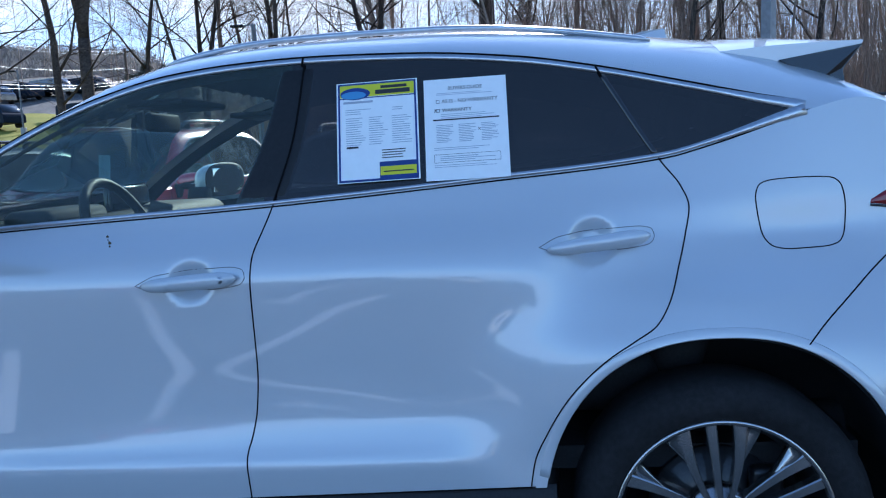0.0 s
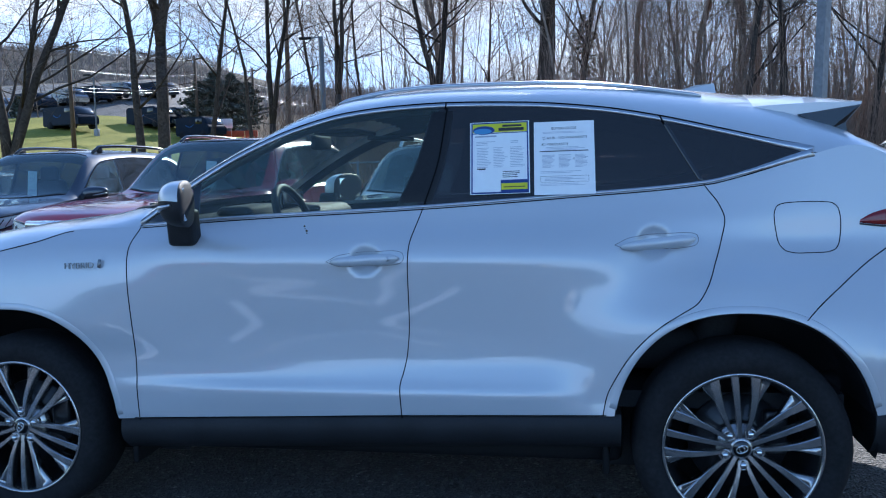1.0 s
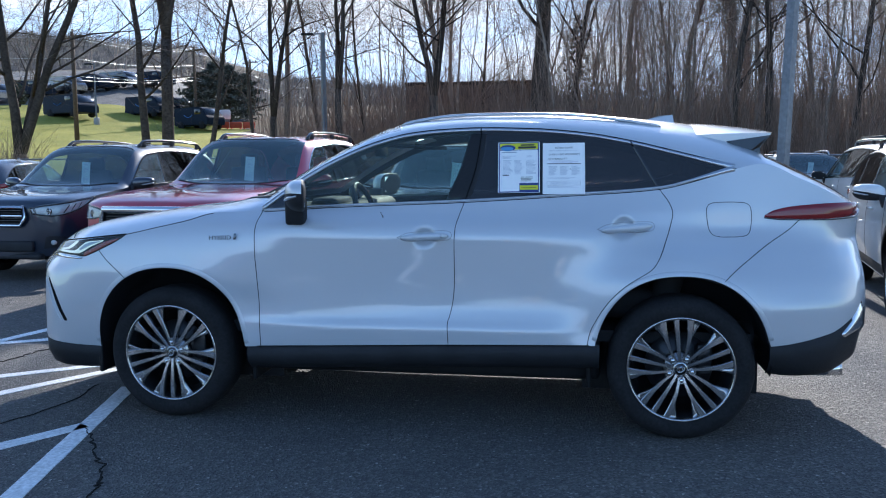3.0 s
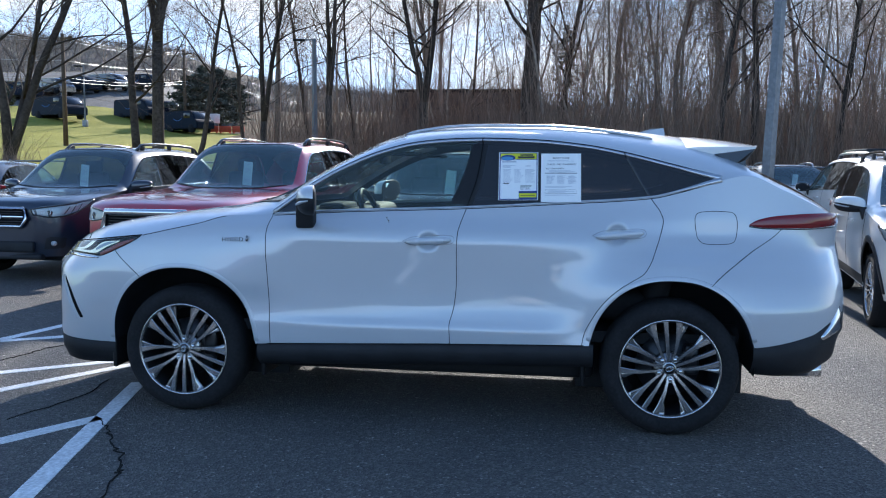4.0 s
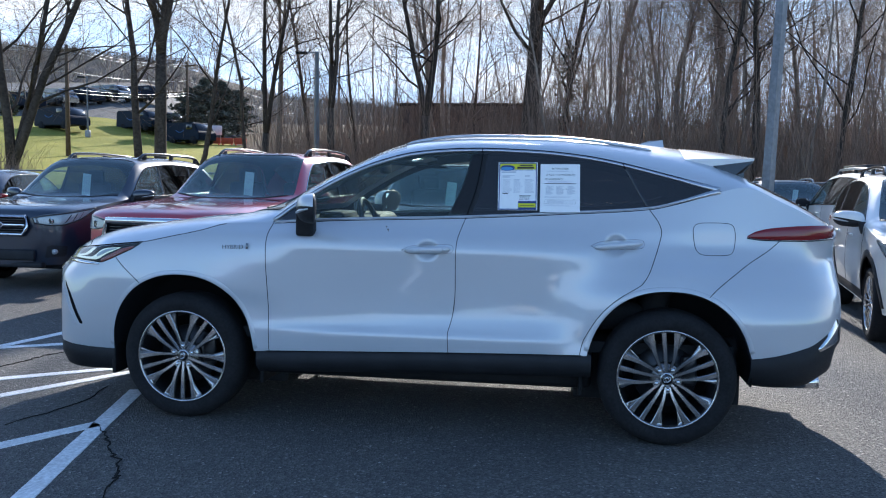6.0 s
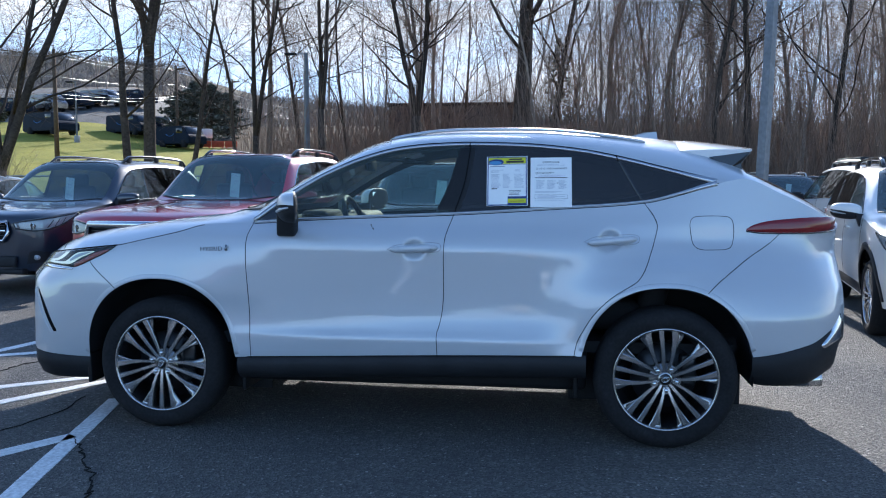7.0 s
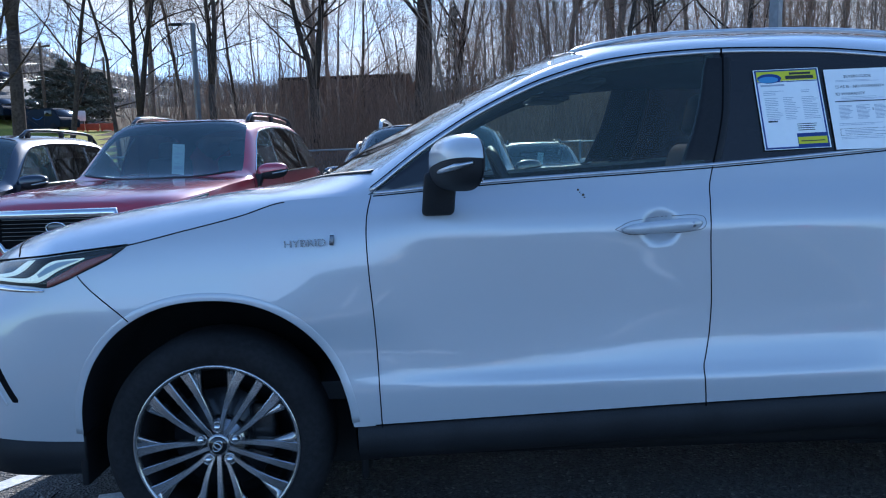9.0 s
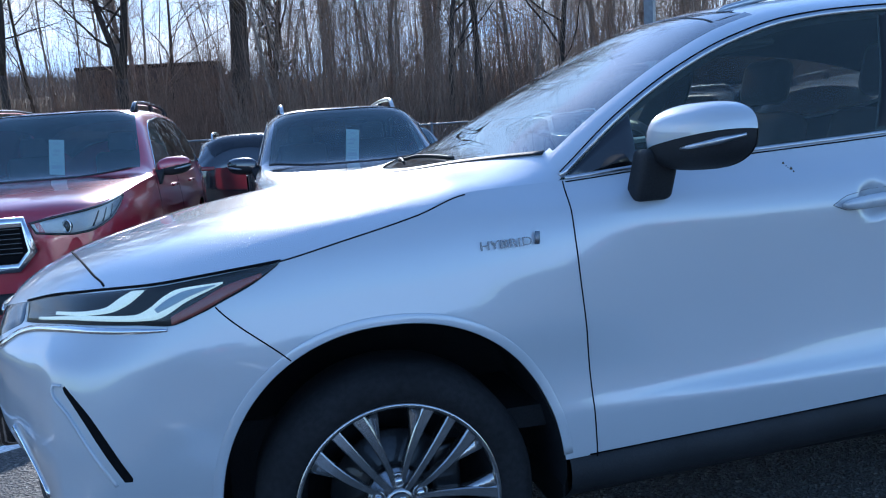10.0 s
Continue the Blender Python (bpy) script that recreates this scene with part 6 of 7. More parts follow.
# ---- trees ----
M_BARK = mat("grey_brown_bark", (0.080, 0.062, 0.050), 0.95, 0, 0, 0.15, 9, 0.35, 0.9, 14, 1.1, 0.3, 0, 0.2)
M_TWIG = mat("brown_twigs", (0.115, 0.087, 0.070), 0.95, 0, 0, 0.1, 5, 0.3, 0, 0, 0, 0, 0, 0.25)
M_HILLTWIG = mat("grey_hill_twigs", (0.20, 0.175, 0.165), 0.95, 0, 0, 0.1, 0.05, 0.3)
# brown bark and twigs of the backlit woods, painted paler for veiling glare
M_WOODBARK = mat("glare_paled_bark", (0.31, 0.235, 0.185), 0.95, 0, 0, 0.15, 9, 0.3, 0.6, 14, 1.1, 0.3, 1.5, 0.25)
M_WOODTWIG = mat("glare_paled_twigs", (0.35, 0.26, 0.20), 0.95, 0, 0, 0.1, 5, 0.3, 0, 0, 0, 0, 1.5, 0.25)
M_BRUSH = mat("dry_brush", (0.27, 0.185, 0.135), 0.95, 0, 0, 0.1, 2.0, 0.4, 0, 0, 0.3, 0.3)
# needles lightened and greyed: distance haze is put into their colour
M_PINE = mat("haze_paled_needles", (0.11, 0.12, 0.10), 0.9, 0, 0, 0.15, 1.5, 0.4, 0, 0, 0.4, 0.3)
M_POLE = mat("galvanised_pole", (0.19, 0.20, 0.22), 0.5, 0.4, 0, 0.4, 18, 0.15, 0, 0, 2, 0.15)
M_WOODPOLE = mat("weathered_pole", (0.12, 0.085, 0.06), 0.9, 0, 0, 0.2, 14, 0.3, 0.4, 40)
M_WIRE = mat("bright_cable", (0.55, 0.54, 0.52), 0.4, 0.8, 0, 0.5)


def grow(rng, out, p, d, length, r, level, opts):
    """Adds one limb as a bent tapering tube to the trunk or the crown, and its own branches."""
    n = 8 if level == 0 else 6 if level == 1 else 4 if level == 2 else 1
    pts, rad = [p.copy()], [r]
    dd = d.copy()
    wob = opts["bend"] if level == 0 else 0.17
    for i in range(n):
        dd = (dd + Vector((rng.gauss(0, wob), rng.gauss(0, wob), rng.gauss(0, wob * 0.5) + opts["up"] * (0.10 if level else 0.05)))).normalized()
        pts.append(pts[-1] + dd * (length / n))
        rad.append(max(opts["fine"], r * (1 - 0.86 * ((i + 1) / n) ** 0.9)))
    v, f = tube(pts, rad, (9, 5, 3, 3)[level])
    if level == 3:
        f = f[:-2]
    tgt = out[0] if level < 2 else out[1]
    o = len(tgt[0])
    tgt[0].extend(v)
    tgt[1].extend([tuple(o + k for k in q) for q in f])
    if level >= opts["levels"]:
        return
    kids = opts["kids"][level]
    for k in range(kids):
        t = (k + rng.random()) / kids
        t = opts["bare"] + (0.99 - opts["bare"]) * t if level == 0 else 0.12 + 0.87 * t
        i = min(n - 1, int(t * n))
        q = pts[i].lerp(pts[i + 1], t * n - i)
        here = (pts[i + 1] - pts[i]).normalized()
        axis = Vector((rng.gauss(0, 1), rng.gauss(0, 1), rng.gauss(0, 0.3)))
        axis = (axis - here * axis.dot(here)).normalized()
        ang = rng.uniform(0.45, 1.05) * opts["spread"]
        nd = (here * math.cos(ang) + axis * math.sin(ang)).normalized()
        ln = length * (opts["reach"] * rng.uniform(0.22, 0.40) * (1.25 - 0.75 * t) if level == 0 else rng.uniform(0.3, 0.55) * (1.2 - 0.5 * t))
        grow(rng, out, q, nd, ln, rad[i] * rng.uniform(0.28, 0.48), level + 1, opts)


def tree_meshes(seed, height, r0, stems=((0.0, 0.0, 1.0),), fork=0.0, kids=(15, 9, 6), spread=1.0, up=0.6, lean=(0, 0), bare=0.28, bend=0.05, fine=0.006, reach=1.0):
    """A bare tree: one or more stems that part at the fork height. stems: lean in x, lean in y, share of the girth."""
    rng = random.Random(seed)
    out = (([], []), ([], []))
    opts = dict(fine=fine, reach=reach, kids=kids, spread=spread, up=up, bare=bare, bend=bend, levels=len(kids))
    base = Vector((0, 0, -0.4))
    if fork:
        d0 = Vector((lean[0], lean[1], 1)).normalized()
        pts = [base, base + d0 * 0.5, base + d0 * (fork * 0.5 + 0.4), base + d0 * (fork + 0.5)]
        v, f = tube(pts, [r0 * 1.4, r0 * 1.1, r0, r0 * 0.95], 10)
        out[0][0].extend(v)
        out[0][1].extend(f)
        base = pts[-1] - d0 * 0.15
        opts["bare"] = 0.12
    for lx, ly, share in stems:
        d = Vector((lx + lean[0], ly + lean[1], 1)).normalized()
        grow(rng, out, base, d, height - fork, r0 * share, 0, opts)
    return mesh_of("trunk", *out[0]), mesh_of("crown", *out[1])


def plant(meshes, label, x, y, rot=0.0, scale=1.0, group="bare trees", name="bare_tree", mats=None):
    m = pose(x, y, float(ground_z(x, y)) - 0.05, 0, 0, rot) @ Matrix.Scale(scale, 4)
    t = thing(name, label, "tree", m, group)
    part("trunk", meshes[0], None, t)
    part("crown", meshes[1], None, t)
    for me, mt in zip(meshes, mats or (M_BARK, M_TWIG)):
        if not me.materials:
            me.materials.append(mt)
    return t


def from_view(px, d):
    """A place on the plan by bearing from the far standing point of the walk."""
    az = radians(-8.2) + math.atan((px - 784) / 1475)
    return 2.12 + d * math.sin(az), -4.42 + d * math.cos(az)


# single trees in front of the lawn and the woods: bearing, distance, height, girth, stems, fork
SINGLE = (
    (20, 40, 17, 0.30, ((-0.07, 0, 0.75), (0.20, 0.05, 0.7), (0.02, 0.2, 0.5)), 0.9, (0.06, 0)),
    (249, 46, 19, 0.24, ((0.02, 0, 1.0),), 0.0, (0, 0)),
    (283, 47, 18, 0.30, ((-0.16, 0, 0.75), (0.03, 0.02, 0.85), (0.24, 0.1, 0.45)), 6.6, (0.02, 0)),
    (345, 50, 17, 0.17, ((0.10, 0, 1.0),), 0.0, (0.10, 0)),
    (436, 52, 17, 0.14, ((-0.02, 0, 1.0),), 0.0, (-0.04, 0)),
    (468, 50, 18, 0.20, ((-0.02, 0, 0.8), (0.05, 0.02, 0.8)), 3.0, (0.02, 0)),
    (552, 60, 19, 0.16, ((0.01, 0, 1.0),), 0.0, (-0.02, 0)),
    (584, 48, 17, 0.20, ((-0.06, 0, 0.8), (0.07, 0.02, 0.8)), 4.6, (0, 0)),
    (632, 55, 17, 0.12, ((0.0, 0, 1.0),), 0.0, (0, 0)),
    (746, 50, 18, 0.28, ((-0.26, 0, 0.7), (0.14, 0.02, 0.8)), 4.0, (0.03, 0)),
    (830, 60, 16, 0.14, ((0.03, 0, 1.0),), 0.0, (0, 0)),
    (929, 52, 30, 0.62, ((0.0, 0, 1.0),), 0.0, (0.0, 0)),
    (973, 56, 22, 0.24, ((0.02, 0, 1.0),), 0.0, (0.04, 0)),
    (1285, 42, 18, 0.17, ((-0.12, 0, 1.0),), 0.0, (-0.05, 0)),
    (1330, 44, 18, 0.18, ((0.06, 0, 0.8), (-0.10, 0.02, 0.7)), 5.0, (0, 0)),
    (1470, 41, 18, 0.17, ((0.02, 0, 1.0),), 0.0, (0.03, 0)),
    (-40, 38, 16, 0.2, ((0.05, 0, 1.0),), 0.0, (0.05, 0)),
)
for i, (px, d, h, r, stems, fork, lean) in enumerate(SINGLE):
    x, y = from_view(px, d)
    lab = "tall bare forked tree behind the lot" if len(stems) > 1 else "tall bare tree with a straight grey trunk"
    plant(tree_meshes(11 + i, h, r, stems, fork, (15, 10, 9), 1.1, 0.32, lean, 0.2, 0.06, 0.0055, 1.25), lab, x, y)

# the woods behind the lot
rng = random.Random(5)
KINDS = [tree_meshes(100 + k, 13 + 1.3 * (k % 5), 0.042 + 0.015 * (k % 4), ((rng.uniform(-0.08, 0.08), 0, 1.0),), 0.0, (13, 7, 5), 0.95, 0.6, (rng.uniform(-0.06, 0.06), 0), 0.16 + 0.03 * (k % 4), 0.08, 0.005, 1.1) for k in range(9)]
for k in range(172):
    if k < 44:
        px, d = rng.uniform(970, 1300), 42 + 40 * rng.random() ** 1.2
    elif k < 106:
        px, d = rng.uniform(1300, 1900), 40 + 40 * rng.random() ** 1.2
    elif k < 130:
        px, d = rng.uniform(560, 980), rng.uniform(48, 90)
    else:
        px, d = rng.uniform(-150, 560), rng.uniform(95, 135)
    x, y = from_view(px, d)
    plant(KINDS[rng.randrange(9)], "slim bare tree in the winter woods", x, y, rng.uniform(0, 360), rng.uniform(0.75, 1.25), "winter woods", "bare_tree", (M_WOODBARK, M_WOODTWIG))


# stouter trees along the near edge of the woods
STOUT = [tree_meshes(300 + k, 17 + 1.2 * k, (0.13, 0.17, 0.11, 0.20, 0.15)[k], ((-0.10, 0, 0.75), (0.12, 0.05, 0.7))[:1 + k % 2] if k % 2 else ((0.04, 0, 1.0),), (3.5, 5.0, 4.0, 6.0, 4.5)[k] if k % 2 else 0.0, (16, 9, 6), 1.0, 0.5, (0.04 - 0.03 * k, 0), 0.22, 0.07, 0.005, 1.0) for k in range(5)]
for k in range(40):
    px = rng.uniform(985, 1260) if k < 11 else rng.uniform(1260, 1900) if k < 34 else rng.uniform(480, 940)
    x, y = from_view(px, rng.uniform(42, 66) if k < 34 else rng.uniform(52, 72))
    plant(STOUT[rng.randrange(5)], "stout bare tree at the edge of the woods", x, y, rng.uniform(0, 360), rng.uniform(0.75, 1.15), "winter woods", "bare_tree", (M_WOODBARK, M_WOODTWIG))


def sticks(name, label, n, pick, h0, h1, r, material, seed, lean=0.25):
    """A thicket of thin stems as one mesh."""
    rg = random.Random(seed)
    verts, faces = [], []
    for _ in range(n):
        x, y = pick(rg)
        z = float(ground_z(x, y))
        h = h0 + (h1 - h0) * rg.random() ** 1.9
        p = Vector((x, y, z - 0.1))
        q = p + Vector((rg.gauss(0, lean) * h * 0.5, rg.gauss(0, lean) * h * 0.5, h * 0.55))
        e = q + Vector((rg.gauss(0, lean) * h * 0.6, rg.gauss(0, lean) * h * 0.6, h * 0.45))
        o = len(verts)
        rr = r * rg.uniform(0.6, 1.4)
        for c, k in ((p, 1.0), (q, 0.7), (e, 0.15)):
            for a in (0, 2.1, 4.2):
                verts.append((c.x + rr * k * math.cos(a), c.y + rr * k * math.sin(a), c.z))
        for s in (0, 3):
            for a in range(3):
                b = (a + 1) % 3
                faces.append((o + s + a, o + s + b, o + s + 3 + b, o + s + 3 + a))
    return tagged(part(name, mesh_of(name, verts, faces), material), label, "undergrowth", kind="stuff")


def pick_wood(rg):
    return from_view(rg.uniform(880, 1900), 31 + 45 * rg.random())


def pick_mid(rg):
    px = 430 + 530 * rg.random() ** 0.55
    return from_view(px, 42 + 40 * rg.random())


def pick_sapling(rg):
    px = rg.uniform(985, 1900) if rg.random() < 0.86 else rg.uniform(480, 985)
    return from_view(px, 40 + 34 * rg.random())


def pick_left(rg):
    x, y = from_view(rg.gauss(8, 18), 31 + 2 * rg.random())
    return x, y


sticks("undergrowth", "tangled brown brush between the bare trunks", 11000, pick_wood, 0.8, 7.0, 0.017, M_BRUSH, 1, 0.22)
sticks("undergrowth", "reddish dry brush before the brick building", 7000, pick_mid, 0.7, 6.5, 0.016, M_BRUSH, 2, 0.28)
sticks("saplings", "thin brown saplings and vines among the trunks", 4300, pick_sapling, 3.0, 16.0, 0.012, M_BRUSH, 6, 0.10)
sticks("undergrowth", "bare shrub at the lawn's edge", 500, pick_left, 0.8, 2.6, 0.010, M_BRUSH, 3, 0.35)

# hill woods far behind, and dark pines by the road
def pick_hill(rg):
    return rg.uniform(-260, 90), rg.uniform(150, 285)


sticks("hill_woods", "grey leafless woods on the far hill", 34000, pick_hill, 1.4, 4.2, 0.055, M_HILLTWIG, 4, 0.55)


def pine(seed, h, w, n=3000):
    rg = random.Random(seed)
    tv, tf = tube([(0, 0, -0.3), (0, 0, h * 0.5), (0, 0, h)], [0.22, 0.14, 0.03], 8)
    verts, faces = [], []
    for _ in range(n):
        t = rg.random() ** 0.9
        rad = w * (1 - t**2.2) ** 0.7 * (0.72 + 0.28 * math.sin(t * 31 + 2)) * rg.random() ** 0.4
        a = rg.uniform(0, 6.283)
        c = Vector((rad * math.cos(a), rad * math.sin(a), 0.4 + t * (h - 0.3)))
        s = rg.uniform(0.12, 0.32)
        u = Vector((rg.gauss(0, 1), rg.gauss(0, 1), rg.gauss(0, 0.5))).normalized() * s
        v = Vector((rg.gauss(0, 1), rg.gauss(0, 1), rg.gauss(0, 0.5))).normalized() * s * 0.45
        o = len(verts)
        verts += [c - u, c + v, c + u, c - v]
        faces.append((o, o + 1, o + 2, o + 3))
    return mesh_of("trunk", tv, tf), mesh_of("crown", verts, faces, False)


for k, (px, d, h, w) in enumerate(((335, 84, 4.8, 2.6), (362, 86, 5.8, 2.9), (392, 88, 5.6, 2.9), (420, 92, 4.6, 2.4), (20, 95, 2.2, 0.9), (268, 88, 1.6, 0.7), (998, 66, 9.0, 2.2))):
    x, y = from_view(px, d)
    t = plant(pine(50 + k, h, w, 3000 if px < 500 else 800), "dark green pine with ragged outline", x, y, 0, 1, "pines", "pine_tree")
    for o in t.children:
        o.data.materials.clear()
        o.data.materials.append(M_BARK if o.name.startswith("trunk") else M_PINE)

# ---- building, poles, wires, vans, fences ----
M_BRICK = mat("brown_brick", (0.14, 0.108, 0.098), 0.9, 0, 0, 0.2, 3.0, 0.2, 0.3, 20, 0.25, 0.2)
bz0 = 7.6 - 6.1
bld = thing("brick_building", "low brown brick building with a flat roof behind trees", "building", pose(-6.3, 66, bz0))
part("wall", box_bm(0, 0, 2.6, 9.8, 9, 6.4), M_BRICK, bld)
part("roof", box_bm(0, 0, 5.95, 10.0, 9.2, 0.24, 0.04), M_BLACK, bld)


def street_lamp(x, y, h, half, label, arm, lean=0.0):
    z = float(ground_z(x, y))
    lp = thing("street_lamp", label, "street lamp", pose(x, y, z, 0, lean, 0))
    part("base", box_bm(0, 0, 0.25, half * 5, half * 5, 0.6, 0.03), M_PLATEGREY, lp)
    part("pole", mesh_of("pole", *tube([(0, 0, 0.5), (0, 0, h * 0.5), (0, 0, h)], [half * 1.25, half * 1.1, half * 0.95], 4 if half > 0.06 else 10), False), M_POLE, lp)
    part("arm", box_bm(arm / 2, 0, h - 0.05, abs(arm), 0.07, 0.07, 0.01), M_POLE, lp)
    part("lamp_head", box_bm(arm * 1.2, 0, h - 0.06, 0.65, 0.32, 0.12, 0.03), M_BLACK, lp)
    return lp


street_lamp(5.09, 8.6, 8.2, 0.075, "tall grey steel lamp post in the lot", 0.5, 1.6)
lx, ly = from_view(559, 46)
street_lamp(lx, ly, 7.6, 0.13, "grey lamp post before the bare trees", -0.7)
lx, ly = from_view(157, 76)
street_lamp(lx, ly, 5.0, 0.07, "dark lamp post on the lawn", -0.4)

POLES = []
for px, d, top_z in ((-210, 56, 9.6), (122, 60, 9.8), (332, 82, 12.0), (429, 96, 12.6), (540, 112, 12.6)):
    x, y = from_view(px, d)
    z = float(ground_z(x, y))
    if px > 0:
        up_ = thing("utility_pole", "weathered wooden utility pole with crossarm", "utility pole", pose(x, y, z, 0, 0, -28), "utility poles")
        part("pole", mesh_of("pole", *tube([(0, 0, -0.3), (0, 0, top_z - z)], [0.16, 0.11], 10)), M_WOODPOLE, up_)
        part("crossarm", box_bm(0, 0, top_z - z - 0.35, 2.4, 0.12, 0.12, 0.01), M_WOODPOLE, up_)
        for ix in (-1.0, -0.4, 0.4, 1.0):
            part("insulator", mesh_of("insulator", *tube([(ix, 0, top_z - z - 0.29), (ix, 0, top_z - z - 0.12)], 0.05, 8)), M_PLATEGREY, up_)
    POLES.append((x, y, top_z))
for drop, r, sag in ((0.2, 0.008, 0.8), (0.35, 0.008, 1.0), (1.7, 0.012, 0.7), (2.8, 0.011, 0.7), (3.05, 0.014, 0.6)):
    for (x0, y0, z0), (x1, y1, z1) in zip(POLES, POLES[1:]):
        pts = []
        for t in np.linspace(0, 1, 15):
            pts.append((x0 + (x1 - x0) * t, y0 + (y1 - y0) * t, z0 - drop + (z1 - z0) * t - 1.6 * sag * t * (1 - t)))
        tagged(part("overhead_cable", mesh_of("overhead_cable", *tube(pts, r, 6)), M_WIRE), "sunlit overhead cable between the poles", "cable", "overhead cables")

M_VAN = mat("dark_blue_van_paint", (0.007, 0.014, 0.028), 0.5, 0.0, 0.0, 0.12, 3, 0.1)
M_VANWHITE = mat("pale_van_paint", (0.45, 0.47, 0.5), 0.4, 0, 0.5, 0.5, 3, 0.1)


M_VANBLUE = mat("bright_blue_panel", (0.03, 0.14, 0.36), 0.5, 0, 0, 0.3, 3, 0.1)


def van(px, d, turn, paint, label, L=5.0, H=1.95):
    x, y = from_view(px, d)
    v = thing("delivery_van", label, "van", pose(x, y, float(ground_z(x, y)), 0, 0, turn), "vans up the road")
    prof = [(0, 0.35), (0, H - 0.15), (0.15, H), (L * 0.76, H), (L * 0.82, H - 0.10), (L * 0.93, 1.2), (L * 0.985, 1.02), (L, 0.9), (L, 0.35)]
    b = bmesh.new()
    rows = [[b.verts.new((px_ - L / 2, sy * (1.0 if pz < 1.5 else 0.93), pz)) for px_, pz in prof] for sy in (-1, 1)]
    for i in range(len(prof)):
        j = (i + 1) % len(prof)
        b.faces.new((rows[0][i], rows[0][j], rows[1][j], rows[1][i]))
    b.faces.new(rows[0][::-1])
    b.faces.new(rows[1])
    bmesh.ops.recalc_face_normals(b, faces=b.faces[:])
    bmesh.ops.bevel(b, geom=b.edges[:], offset=0.06, segments=2, affect="EDGES")
    part("body", b, paint, v)
    part("rear_door", box_bm(-L / 2 - 0.01, 0, H * 0.52, 0.05, 1.7, H * 0.72, 0.02), M_VANBLUE, v, "bright blue rear door")
    run, fall = L * 0.11, H - 0.10 - 1.2
    if fall > 0.3:
        part("windscreen", box_bm(0, 0, 0, 0.85 * math.hypot(run, fall), 1.6, 0.03, 0.01, 1, Matrix.Translation((L * 0.378, 0, (H + 1.11) / 2)) @ Matrix.Rotation(math.atan2(fall, run), 4, "Y")), M_GLOSSBLACK, v)
    for sy in (-1, 1):
        part("side_window", box_bm(L * 0.20, sy * 0.955, H - 0.42, 0.8, 0.06, 0.45, 0.02), M_GLOSSBLACK, v)
        part("stripe", mesh_of("stripe", *tube([(-L * 0.18 + 0.13 * k, sy * 1.005, 1.22 - 0.012 * (8 * k - k * k)) for k in range(9)], 0.03, 5)), M_VANBLUE, v)
        for wx in (-L * 0.30, L * 0.32):
            part("wheel", mesh_of("wheel", *tube([(wx, sy * 0.75, 0.36), (wx, sy * 1.01, 0.36)], 0.36, 20)), M_TYRE, v)
    return v


van(112, 80, -22, M_VAN, "dark blue delivery van parked beyond the lawn")
van(252, 86, -22, M_VAN, "dark blue delivery van beside the road")
van(290, 88, -24, M_VAN, "dark blue delivery van half hidden by trunks")
van(338, 78, -24, M_VAN, "dark van with sunlit edges behind the lawn", 4.4, 1.9)
for k, (px, tn) in enumerate(((-25, -20), (45, -18), (105, -25), (150, -20), (200, -20), (262, -22))):
    van(px, 104 + k, tn, M_VAN if k % 2 else M_BLACKP, "dark van in the upper lot", 5.2, 1.9)

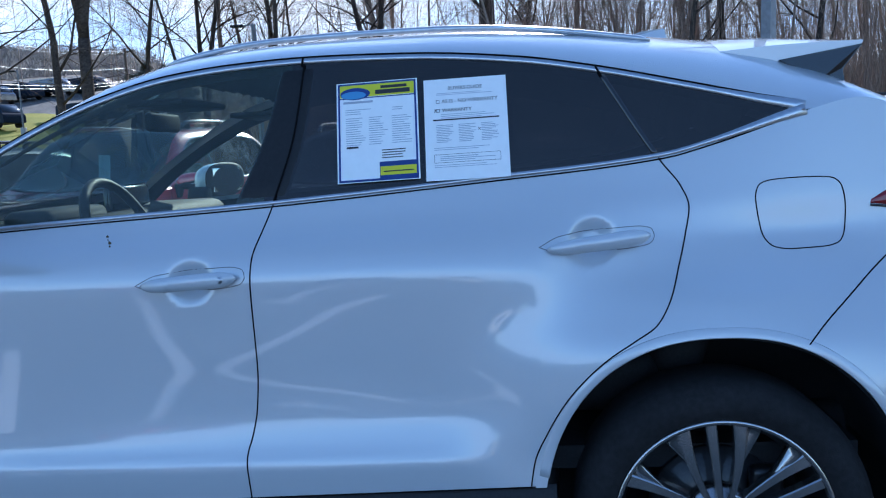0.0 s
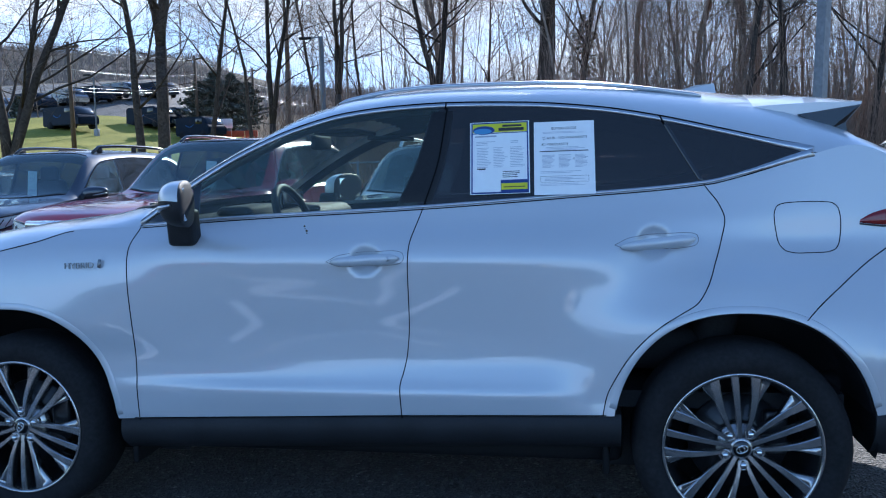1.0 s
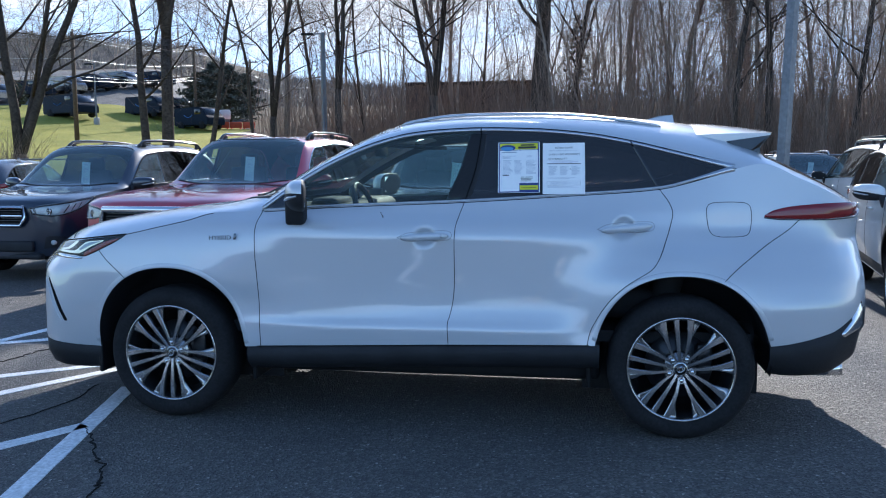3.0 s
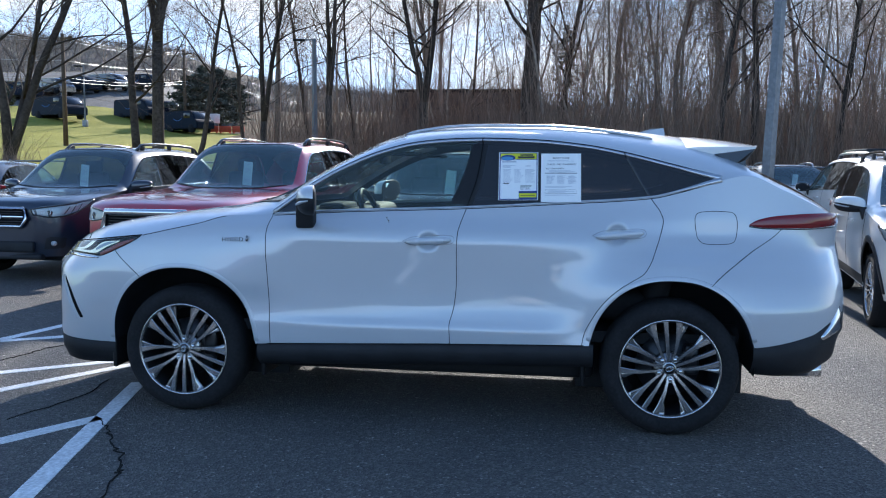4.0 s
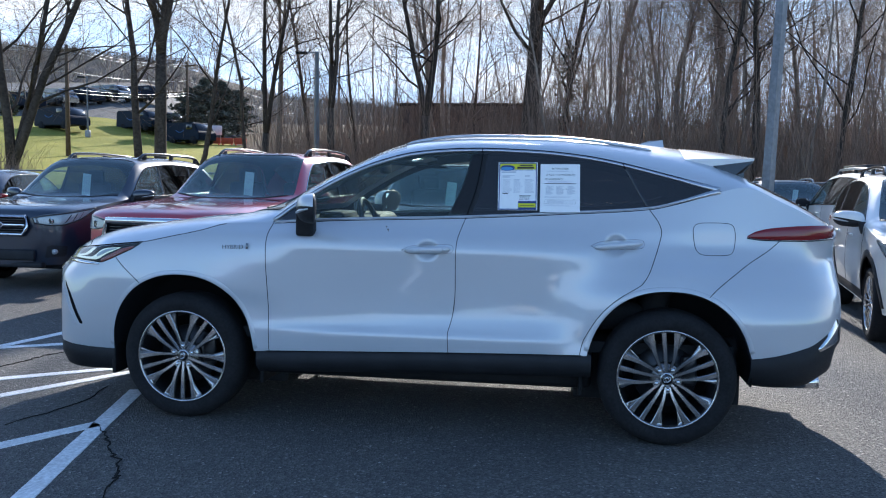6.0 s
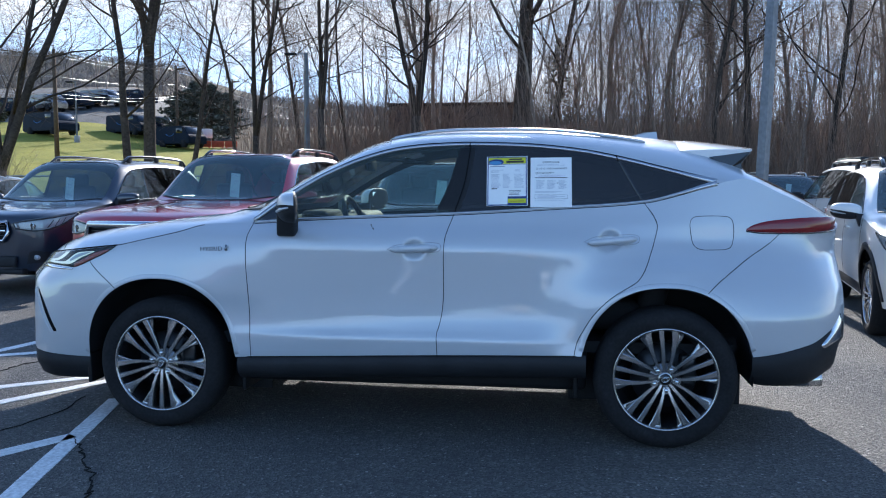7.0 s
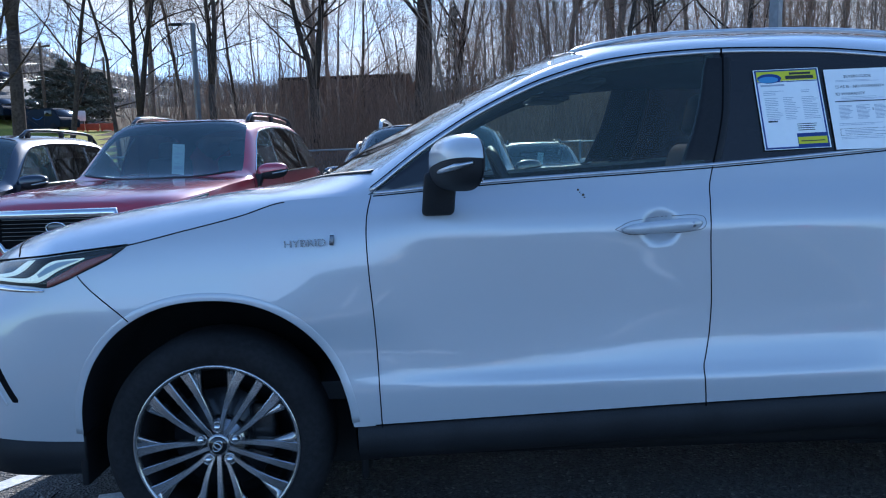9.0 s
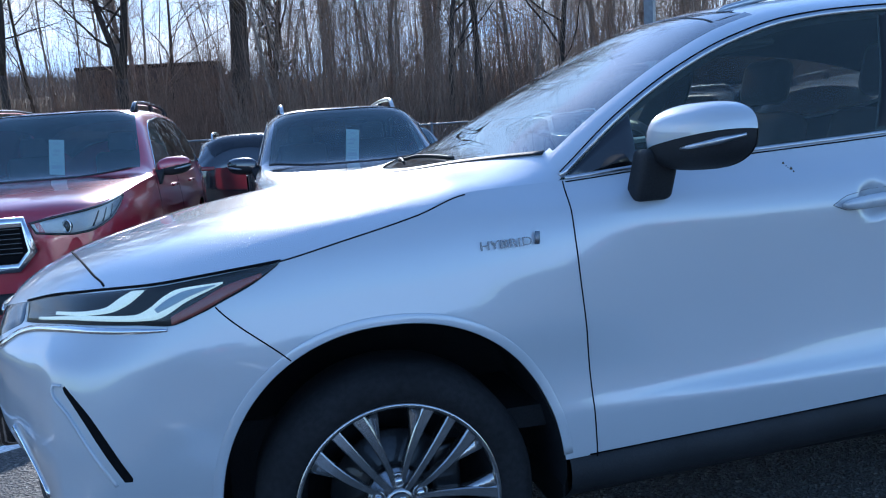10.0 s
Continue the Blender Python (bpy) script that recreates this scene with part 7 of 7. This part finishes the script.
# orange barrier and a white sign where the lane leaves the lawn
M_ORANGE = mat("orange_barrier", (0.55, 0.09, 0.04), 0.6, 0, 0, 0.3, 4, 0.15)
M_SIGN = mat("white_sign", (0.7, 0.71, 0.72), 0.6, 0, 0, 0.3, 4, 0.08)
ox, oy = from_view(402, 79)
oz = float(ground_z(ox, oy))
barrier = thing("road_barrier", "low orange plastic barrier beside the lane", "barrier", pose(ox, oy, oz, 0, 0, 18))
for k in range(3):
    part("barrier_unit", box_bm(-1.15 + 1.15 * k, 0, 0.38, 1.10, 0.16, 0.55, 0.04), M_ORANGE, barrier)
    for fx in (-0.4, 0.4):
        part("foot", box_bm(-1.15 + 1.15 * k + fx, 0, 0.06, 0.14, 0.40, 0.12, 0.02), M_ORANGE, barrier)
ox, oy = from_view(378, 80)
sign = thing("road_sign", "white rectangular sign on two posts by the lawn", "sign", pose(ox, oy, float(ground_z(ox, oy)), 0, 0, 18))
part("panel", box_bm(0, 0, 1.25, 1.5, 0.05, 0.85, 0.01), M_SIGN, sign)
for px_ in (-0.6, 0.6):
    part("post", box_bm(px_, 0.05, 0.6, 0.07, 0.05, 1.3, 0.005), M_PLATEGREY, sign)

# chain-link fence behind the lot
fen = thing("chain_link_fence", "grey chain-link fence at the back of the lot", "fence")
FY = 18.2
for k in range(24):
    part("post", mesh_of("post", *tube([(-14 + 2.6 * k, FY, -0.1), (-14 + 2.6 * k, FY, 1.55)], 0.03, 8)), M_POLE, fen)
part("top_rail", mesh_of("top_rail", *tube([(-14, FY, 1.5), (46, FY, 1.5)], 0.022, 8)), M_POLE, fen)
wv, wf = [], []
for k in range(560):
    x0 = -14 + 0.107 * k
    for sg in (-1, 1):
        v, f = tube([(x0, FY, 0.02), (x0 + sg * 1.45, FY, 1.49)], 0.0022, 3)
        o = len(wv)
        wv += v
        wf += [tuple(o + i for i in q) for q in f]
part("mesh_wire", mesh_of("mesh_wire", wv, wf), M_POLE, fen)["kind"] = "stuff"

# wooden rail fence at the lawn
rf_ = thing("rail_fence", "low brown wooden rail fence at the lawn", "fence")
for k in range(9):
    x, y = -24 + 1.9 * k, 17.2
    part("post", box_bm(x, y, 0.45, 0.12, 0.12, 1.1, 0.01), M_WOODPOLE, rf_)
for zz in (0.45, 0.85):
    part("rail", box_bm(-16.4, 17.2, zz, 15.6, 0.05, 0.11, 0.01), M_WOODPOLE, rf_)
